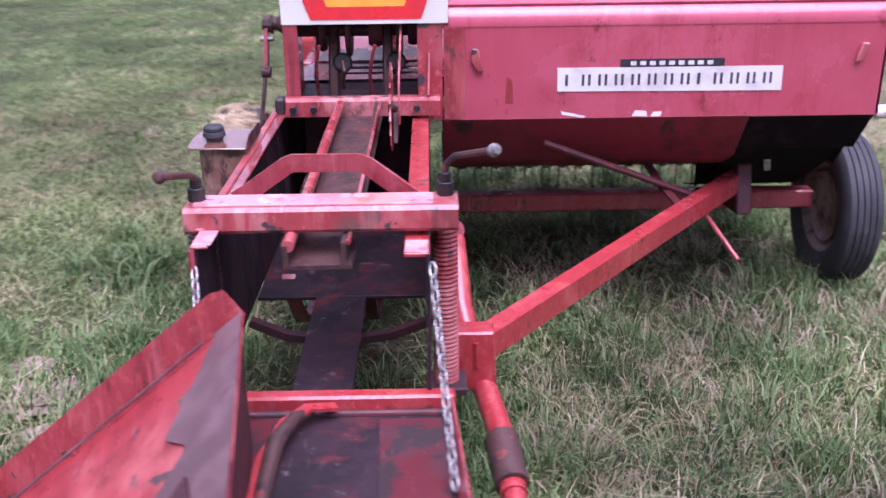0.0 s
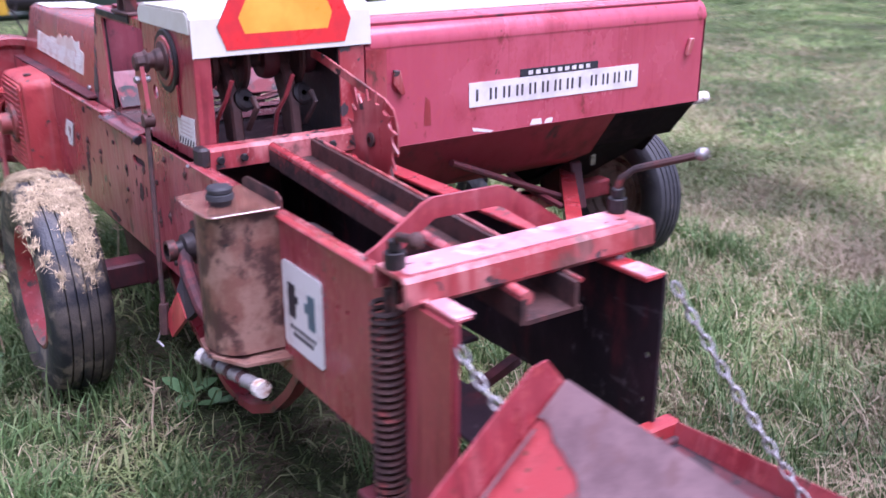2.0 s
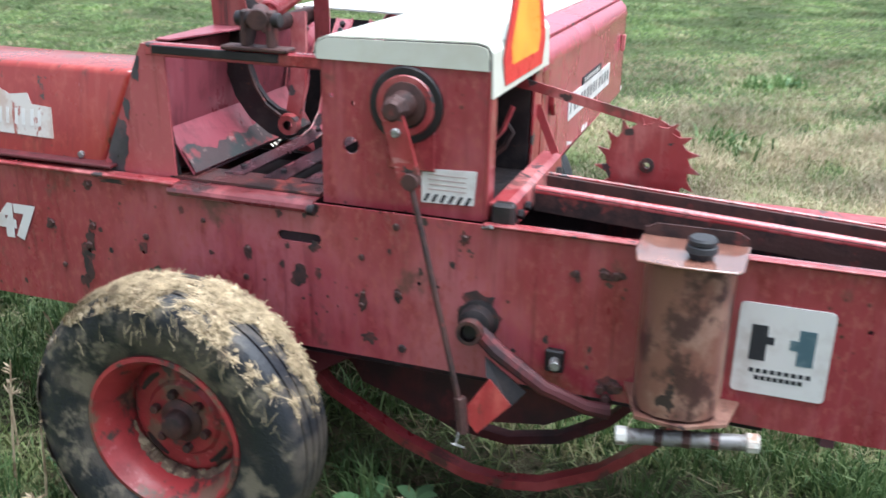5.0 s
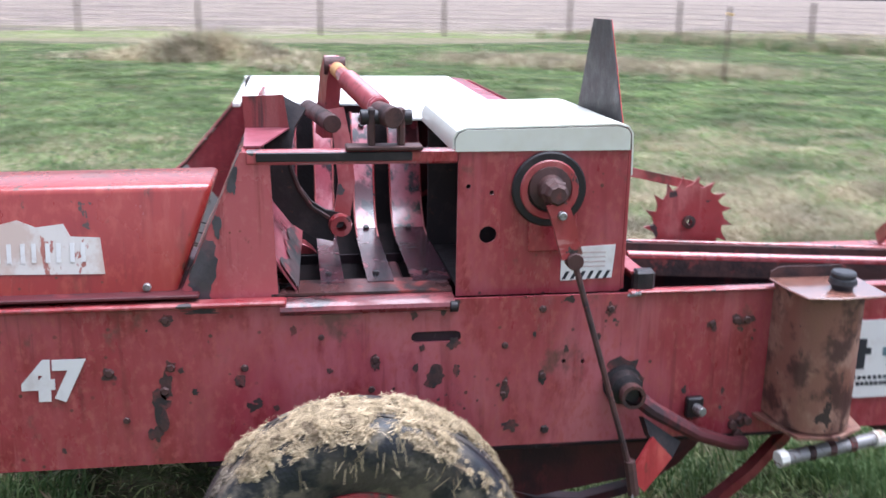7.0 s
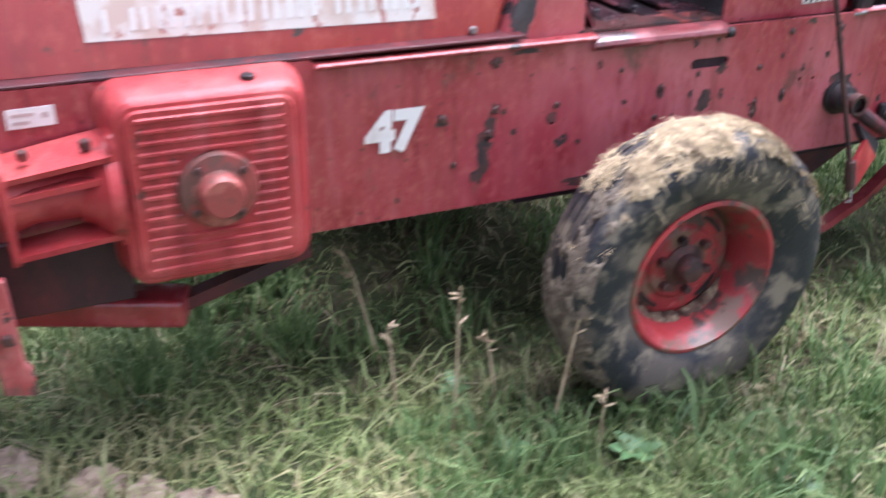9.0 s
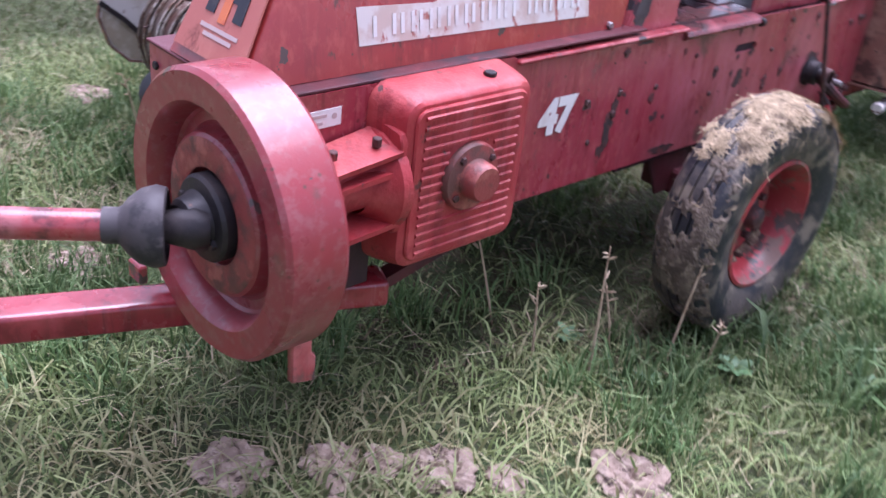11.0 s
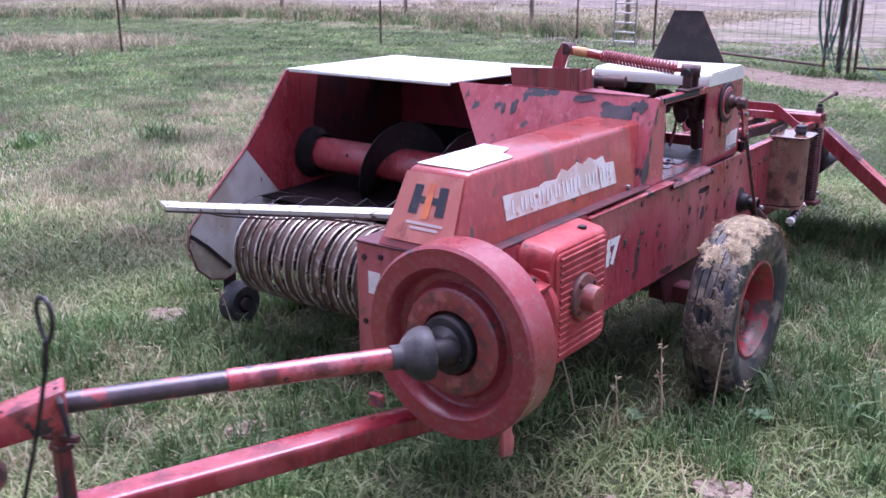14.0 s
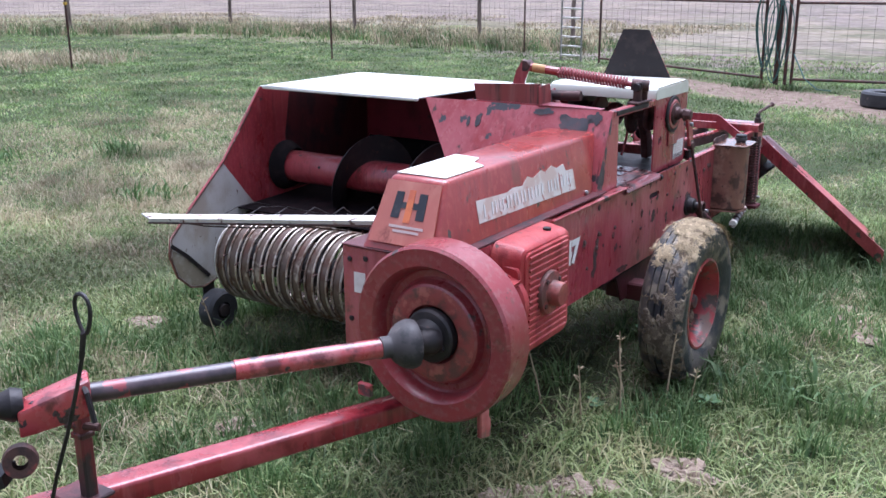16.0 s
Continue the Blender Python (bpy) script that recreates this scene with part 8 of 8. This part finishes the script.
# ---- grass ----
def blade_material(name, greens, dry, dryness):
    m = bpy.data.materials.new(name)
    m.use_nodes = True
    nt = m.node_tree
    b = nt.nodes["Principled BSDF"]
    b.inputs["Roughness"].default_value, b.inputs["Specular IOR Level"].default_value = 0.58, 0.3
    geo = nt.nodes.new("ShaderNodeNewGeometry")
    ramp = nt.nodes.new("ShaderNodeValToRGB")
    e = ramp.color_ramp.elements
    e[0].position, e[0].color = 0.0, (*greens[0], 1)
    e[1].position, e[1].color = 1.0, (*greens[-1], 1)
    for k, g in enumerate(greens[1:-1]):
        el = e.new((k + 1) / (len(greens) - 1))
        el.color = (*g, 1)
    nt.links.new(geo.outputs["Random Per Island"], ramp.inputs[0])
    nz = nt.nodes.new("ShaderNodeTexNoise")
    nz.inputs["Scale"].default_value, nz.inputs["Detail"].default_value = 2.3, 6.0
    nt.links.new(geo.outputs["Position"], nz.inputs["Vector"])
    wide = nt.nodes.new("ShaderNodeTexNoise")
    wide.inputs["Scale"].default_value, wide.inputs["Detail"].default_value = 0.8, 3.0
    nt.links.new(geo.outputs["Position"], wide.inputs["Vector"])
    vary = nt.nodes.new("ShaderNodeMapRange")
    vary.inputs["From Min"].default_value, vary.inputs["From Max"].default_value = 0.35, 0.65
    vary.inputs["To Min"].default_value, vary.inputs["To Max"].default_value = 0.52, 1.42
    nt.links.new(wide.outputs["Fac"], vary.inputs["Value"])
    mul = nt.nodes.new("ShaderNodeMath")
    mul.operation = "MULTIPLY_ADD"
    nt.links.new(geo.outputs["Random Per Island"], mul.inputs[0])
    mul.inputs[1].default_value = -0.25
    nt.links.new(nz.outputs["Fac"], mul.inputs[2])
    mr = nt.nodes.new("ShaderNodeMapRange")
    mr.inputs["From Min"].default_value, mr.inputs["From Max"].default_value = dryness, dryness + 0.09
    nt.links.new(mul.outputs[0], mr.inputs["Value"])
    mx = nt.nodes.new("ShaderNodeMix")
    mx.data_type = "RGBA"
    nt.links.new(mr.outputs[0], mx.inputs["Factor"])
    nt.links.new(ramp.outputs[0], mx.inputs["A"])
    mx.inputs["B"].default_value = (*dry, 1)
    hs = nt.nodes.new("ShaderNodeHueSaturation")
    nt.links.new(vary.outputs[0], hs.inputs["Value"])
    nt.links.new(mx.outputs["Result"], hs.inputs["Color"])
    nt.links.new(hs.outputs[0], b.inputs["Base Color"])
    tr_ = nt.nodes.new("ShaderNodeBsdfTranslucent")
    nt.links.new(hs.outputs[0], tr_.inputs["Color"])
    mix = nt.nodes.new("ShaderNodeMixShader")
    mix.inputs[0].default_value = 0.24
    nt.links.new(b.outputs[0], mix.inputs[1])
    nt.links.new(tr_.outputs[0], mix.inputs[2])
    nt.links.new(mix.outputs[0], nt.nodes["Material Output"].inputs["Surface"])
    return m


def blades(name, X, Y, H, W, lean, material, label):
    n = len(X)
    rg = np.random.default_rng(len(X))
    Z = lift(X, Y) - 0.005
    a, b = rg.uniform(0, 2 * np.pi, n), rg.uniform(0, 2 * np.pi, n)
    sx, sy = np.cos(a) * W, np.sin(a) * W
    k = lean * rg.uniform(0.2, 1.3, n)
    dx, dy = np.cos(b) * H * k, np.sin(b) * H * k
    V = np.empty((n, 5, 3), np.float32)
    V[:, 0] = np.stack([X - sx, Y - sy, Z], 1)
    V[:, 1] = np.stack([X + sx, Y + sy, Z], 1)
    V[:, 2] = np.stack([X + dx * 0.35 - sx * 0.8, Y + dy * 0.35 - sy * 0.8, Z + H * 0.6], 1)
    V[:, 3] = np.stack([X + dx * 0.35 + sx * 0.8, Y + dy * 0.35 + sy * 0.8, Z + H * 0.6], 1)
    V[:, 4] = np.stack([X + dx, Y + dy, Z + H * (1.0 - 0.35 * np.minimum(k, 1))], 1)
    base = np.arange(n, dtype=np.int32)[:, None] * 5
    loops = (base + np.array([[0, 1, 3, 2, 2, 3, 4]], np.int32)).ravel()
    starts = (np.arange(n, dtype=np.int32)[:, None] * 7 + np.array([[0, 4]], np.int32)).ravel()
    me = bpy.data.meshes.new(name)
    me.vertices.add(n * 5)
    me.vertices.foreach_set("co", V.ravel())
    me.loops.add(n * 7)
    me.loops.foreach_set("vertex_index", loops)
    me.polygons.add(n * 2)
    me.polygons.foreach_set("loop_start", starts)
    me.update(calc_edges=True)
    me.materials.append(material)
    return tagged(new(name, me), label, "grass", kind="stuff")


def patchy(X, Y, s=1.0):
    return 0.5 + 0.25 * np.sin(1.7 * s * X + 0.9) * np.sin(2.1 * s * Y + 0.4) + 0.25 * np.sin(4.7 * s * X - 1.3 * s * Y) * np.sin(3.9 * s * Y + 2.2 * s * X + 1)


GRASS = blade_material("meadow_grass", [(0.070, 0.094, 0.032), (0.142, 0.186, 0.062), (0.204, 0.248, 0.094), (0.29, 0.295, 0.142)], (0.275, 0.250, 0.130), 0.43)
MEADOW = blade_material("mown_grass", [(0.118, 0.180, 0.056), (0.164, 0.240, 0.077), (0.202, 0.280, 0.097), (0.236, 0.298, 0.116)], (0.38, 0.325, 0.190), 0.465)
DRY = blade_material("dry_grass", [(0.27, 0.212, 0.130), (0.42, 0.340, 0.218), (0.55, 0.46, 0.310), (0.16, 0.190, 0.080)], (0.36, 0.29, 0.19), 0.3)
TUFT = blade_material("lush_grass", [(0.050, 0.092, 0.032), (0.086, 0.148, 0.048), (0.132, 0.202, 0.072), (0.21, 0.27, 0.115)], (0.36, 0.30, 0.19), 0.56)
rg = np.random.default_rng(11)


def near_machine(X, Y):
    """How close a place is to the machine, where the mower does not reach."""
    d1 = np.maximum(np.maximum(-0.95 - X, X - 1.8), np.maximum(2.3 - Y, Y - 5.3))
    d2 = np.maximum(np.maximum(-0.75 - X, X - 0.35), np.maximum(0.8 - Y, Y - 6.2))
    return np.clip(1 - np.minimum(d1, d2) / 0.7, 0, 1)


def thinned(X, Y):
    """Sparse grass under casing and chamber; the dark ground showing also deepens shade."""
    under = ((X > -0.48) & (X < 1.45) & (Y > 3.45) & (Y < 4.8)) | ((X > -0.60) & (X < -0.05) & (Y > 2.5) & (Y < 4.5))
    track = (np.abs(0.52 * X + 0.854 * Y + 5.2 + 0.2 * np.sin(2.3 * X + Y)) < 0.62) & (X < 5.5)
    bare = np.zeros(len(X), bool)
    for cx, cy, r, h in CLODS:
        bare |= np.hypot(X - cx, (Y - cy) * 1.2) < r * (0.85 + 0.2 * np.sin(9 * np.arctan2(Y - cy, X - cx)))
    return (~under | (rg.random(len(X)) < 0.22)) & (~bare | (rg.random(len(X)) < 0.12)) & (~track | (rg.random(len(X)) < 0.06))


n = 330000
X, Y = rg.uniform(-5.2, 5.2, n), rg.uniform(-1.4, 10.0, n)
ok = thinned(X, Y) & (rg.random(n) < np.clip((1.0 - np.hypot(X / 5.2, (Y - 4.3) / 5.7)) * 3.2, 0, 1))
X, Y = X[ok], Y[ok]
n = len(X)
H = (0.026 + 0.050 * rg.random(n) ** 1.6) * (0.55 + 0.9 * patchy(X, Y)) * (1 + 0.6 * near_machine(X, Y) * rg.random(n))
blades("short_grass", X, Y, H, rg.uniform(0.0020, 0.0054, n), 1.7, GRASS, "short uneven green grass around the machine")
n = 860000
X, Y = rg.uniform(-11, 29, n), rg.uniform(-15, 17, n)
far = np.hypot(X - 0.5, Y - 4.2)
keep = (rg.random(n) < np.clip(1.3 - far / 20, 0.20, 1)) & thinned(X, Y)
X, Y, far = X[keep], Y[keep], far[keep]
n = len(X)
blades("meadow", X, Y, (0.025 + 0.05 * rg.random(n) ** 1.5) * (0.5 + 1.0 * patchy(X, Y, 0.5)), 0.0020 + 0.00036 * far, 1.7, MEADOW, "mown pasture grass in uneven patches")
c = rg.uniform([-10, -13], [20, 17], (1900, 2))
k = 30
X, Y = (np.repeat(c[:, 0], k) + rg.normal(0, 0.09, len(c) * k) * np.repeat(rg.uniform(0.6, 2.0, len(c)), k)), (np.repeat(c[:, 1], k) + rg.normal(0, 0.09, len(c) * k))
n = len(X)
ok = thinned(X, Y)
blades("dark_clumps", X[ok], Y[ok], (np.repeat(rg.uniform(0.04, 0.11, len(c)), k) * rg.uniform(0.4, 1.1, n))[ok], (0.002 + 0.0004 * np.hypot(X - 0.5, Y - 4.2))[ok], 1.0, TUFT, "darker lush clumps scattered over the pasture")
n = 50000
X, Y = rg.uniform(-7, 10, n), rg.uniform(-6, 12, n)
ok = (patchy(X, Y, 0.8) > rg.uniform(0.2, 0.8, n)) & thinned(X, Y) & (rg.random(n) < np.clip((1.0 - np.hypot((X - 1.5) / 8.5, (Y - 3) / 9.0)) * 2.5, 0, 1))
X, Y = X[ok], Y[ok]
n = len(X)
a = rg.uniform(0, 2 * np.pi, n)
far = np.hypot(X - 0.5, Y - 4.2)
strips("grass_clippings", np.stack([X, Y, lift(X, Y) + rg.uniform(0.01, 0.05, n)], 1), np.stack([np.cos(a), np.sin(a), rg.normal(0, 0.15, n)], 1), np.tile([0.0, 0, 1.0], (n, 1)), rg.uniform(0.03, 0.12, n), rg.uniform(0.0008, 0.0018, n) + 0.0001 * far, DRY, "dry pale grass clippings lying on the pasture", "grass")
# brown litter lying in the shade under the machine
n = 15000
X, Y = rg.uniform(-0.95, 1.5, n), rg.uniform(2.3, 5.0, n)
ok = ((X < -0.02) | (Y > 3.4)) & ((X > -0.60) | (Y < 4.5))
X, Y = X[ok], Y[ok]
n = len(X)
a = rg.uniform(0, 2 * np.pi, n)
LITTER = mat("rotting_grass_litter", (0.060, 0.046, 0.030), 0.9, 0.0, [((0.14, 0.105, 0.066), 9.0, 0.48, 0.64, 1.0), ((0.030, 0.036, 0.016), 5.0, 0.46, 0.60, 1.0)], island=0.5, spec=0.1)
strips("dead_litter", np.stack([X, Y, lift(X, Y) + rg.uniform(0.002, 0.022, n)], 1), np.stack([np.cos(a), np.sin(a), rg.normal(0, 0.2, n)], 1), np.tile([0.0, 0, 1.0], (n, 1)), rg.uniform(0.02, 0.09, n), rg.uniform(0.0008, 0.0028, n), LITTER, "brown rotting grass litter under the machine", "litter")
# taller tufts close to wheels, beams and chamber
c = rg.uniform([-1.6, 1.0], [2.2, 5.9], (900, 2))
c = c[(rg.random(len(c)) < 0.25 + 0.75 * near_machine(c[:, 0], c[:, 1])) & thinned(c[:, 0], c[:, 1]) & ((c[:, 0] > -0.3) | (c[:, 1] < 4.7))]
c = np.concatenate([c, rg.uniform([-2.3, 0.8], [-0.65, 3.3], (170, 2))])
k = 46
X, Y = (np.repeat(c[:, 0], k) + rg.normal(0, 0.045, len(c) * k)), (np.repeat(c[:, 1], k) + rg.normal(0, 0.045, len(c) * k))
n = len(X)
blades("tall_tufts", X, Y, np.repeat(rg.uniform(0.10, 0.20, len(c)), k) * rg.uniform(0.5, 1.1, n), rg.uniform(0.0022, 0.0048, n), 0.75, TUFT, "longer lush grass tufts under and beside the machine")
c = np.concatenate([rg.uniform([0.3, 0.0], [5.6, 4.2], (760, 2)), rg.uniform([0.3, -2.0], [9.0, 3.0], (420, 2)), rg.uniform([-1.5, 1.5], [-0.6, 3.4], (40, 2)), rg.uniform([0.5, 5.2], [4.5, 9], (260, 2)), rg.uniform([-3, 4.4], [-0.7, 8], (12, 2))])
k = 34
X, Y = (np.repeat(c[:, 0], k) + rg.normal(0, 0.06, len(c) * k)), (np.repeat(c[:, 1], k) + rg.normal(0, 0.06, len(c) * k))
n = len(X)
blades("dead_tufts", X, Y, np.repeat(rg.uniform(0.06, 0.17, len(c)), k) * rg.uniform(0.5, 1.1, n), rg.uniform(0.0012, 0.003, n), 1.25, DRY, "straw-coloured dead grass tufts")
c = np.concatenate([rg.uniform([0.2, -1.2], [5.2, 3.4], (150, 2)), rg.uniform([0.9, 5.4], [4.0, 8.5], (40, 2))])
k = 150
X, Y = (np.repeat(c[:, 0], k) + rg.normal(0, 0.13, len(c) * k)), (np.repeat(c[:, 1], k) + rg.normal(0, 0.09, len(c) * k))
n = len(X)
blades("pale_clumps", X, Y, np.repeat(rg.uniform(0.07, 0.20, len(c)), k) * rg.uniform(0.4, 1.1, n), rg.uniform(0.0014, 0.0036, n), 1.35, DRY, "pale matted clumps of dead grass")
# bleached short grass between the tufts on the open side
n = 84000
X, Y = rg.uniform(0.1, 8.5, n), rg.uniform(-3.0, 9.5, n)
ok = (patchy(X, Y, 1.3) + 0.25 * rg.normal(0, 1, n) > 0.5) & thinned(X, Y)
X, Y = X[ok], Y[ok]
n = len(X)
blades("bleached_grass", X, Y, 0.03 + 0.06 * rg.random(n) ** 1.5, 0.0016 + 0.0003 * np.hypot(X - 0.5, Y - 4.2), 1.5, DRY, "bleached short grass in pale patches")
# rough growth along the fence
pa = np.array(corners[1:])
seg = rg.integers(0, len(pa) - 1, 2600)
f = rg.random(2600)[:, None]
c = pa[seg] * (1 - f) + pa[seg + 1] * f + rg.normal(0, 0.9, (2600, 2))
k = 12
X, Y = (np.repeat(c[:, 0], k) + rg.normal(0, 0.12, len(c) * k)), (np.repeat(c[:, 1], k) + rg.normal(0, 0.12, len(c) * k))
n = len(X)
deep = np.repeat(rg.random(len(c)) < 0.6, k)
hgt = np.repeat(rg.uniform(0.2, 0.6, len(c)), k) * rg.uniform(0.5, 1.1, n)
wid = rg.uniform(0.006, 0.014, n)
blades("fence_weeds", X[deep], Y[deep], hgt[deep] * 0.75, wid[deep], 0.8, TUFT, "rank green growth along the fence")
blades("fence_growth", X[~deep], Y[~deep], hgt[~deep], wid[~deep], 0.8, DRY, "tall dead grass along the fence")
# dead stubble and brush beyond the fence
seg = rg.integers(0, len(pa) - 1, 3400)
f = rg.random(3400)[:, None]
d0 = pa[seg + 1] - pa[seg]
away = np.stack([-d0[:, 1], d0[:, 0]], 1) / np.linalg.norm(d0, axis=1)[:, None]
away *= np.sign(np.sum(away * (pa[seg] - np.array([[1.0, 4.0]])), axis=1))[:, None]
c = pa[seg] * (1 - f) + pa[seg + 1] * f + away * (0.4 + 13 * rg.random((3400, 1)) ** 1.6)
c = c[(patchy(c[:, 0], c[:, 1], 0.35) > rg.uniform(0.25, 0.62, len(c)))]
k = 12
X, Y = (np.repeat(c[:, 0], k) + rg.normal(0, 0.22, len(c) * k)), (np.repeat(c[:, 1], k) + rg.normal(0, 0.22, len(c) * k))
n = len(X)
blades("field_stubble", X, Y, np.repeat(rg.uniform(0.05, 0.24, len(c)), k) * rg.uniform(0.4, 1.1, n), rg.uniform(0.006, 0.016, n), 1.2, DRY, "dead stubble and brush in the field beyond the fence")
# coarse dark green weed tufts standing in the pasture
c = np.array([(4.10, 2.79), (4.28, 2.95), (6.4, 1.5), (6.2, 1.62), (7.07, 2.5), (6.85, 2.75), (1.9, 0.6), (-1.3, 3.9), (2.35, -8.1), (2.6, -8.3), (1.8, -8.2)])
k = 90
X, Y = (np.repeat(c[:, 0], k) + rg.normal(0, 0.12, len(c) * k)), (np.repeat(c[:, 1], k) + rg.normal(0, 0.10, len(c) * k))
n = len(X)
blades("weed_tufts", X, Y, rg.uniform(0.06, 0.22, n), rg.uniform(0.004, 0.012, n), 0.9, TUFT, "coarse dark green weed tufts in the pasture")
# a strip of pale dead grass in front of the fence
f = 0.62 * rg.random(700)[:, None] ** 1.3
c = np.array([(21.5, -1.0)]) * (1 - f) + np.array([(13.5, -8.2)]) * f + rg.normal(0, 1.0, (700, 2))
k = 14
X, Y = (np.repeat(c[:, 0], k) + rg.normal(0, 0.16, len(c) * k)), (np.repeat(c[:, 1], k) + rg.normal(0, 0.16, len(c) * k))
n = len(X)
blades("dead_grass_strip", X, Y, rg.uniform(0.05, 0.30, n), rg.uniform(0.005, 0.011, n), 1.1, DRY, "strip of pale dead grass before the fence")
# heap of dead brush far off in the pasture
c = np.concatenate([rg.normal([22.0, 6.2], [0.9, 1.5], (150, 2)), rg.normal([18.6, 3.7], [0.8, 0.7], (40, 2))])
k = 22
X, Y = (np.repeat(c[:, 0], k) + rg.normal(0, 0.22, len(c) * k)), (np.repeat(c[:, 1], k) + rg.normal(0, 0.22, len(c) * k))
n = len(X)
tall = 0.25 + 0.75 * np.exp(-((X - 22) ** 2 + (Y - 6.2) ** 2) / 3.0)
blades("brush_heap", X, Y, tall * rg.uniform(0.3, 1.1, n), rg.uniform(0.008, 0.022, n), 1.3, DRY, "heap of pale dead brush in the pasture")
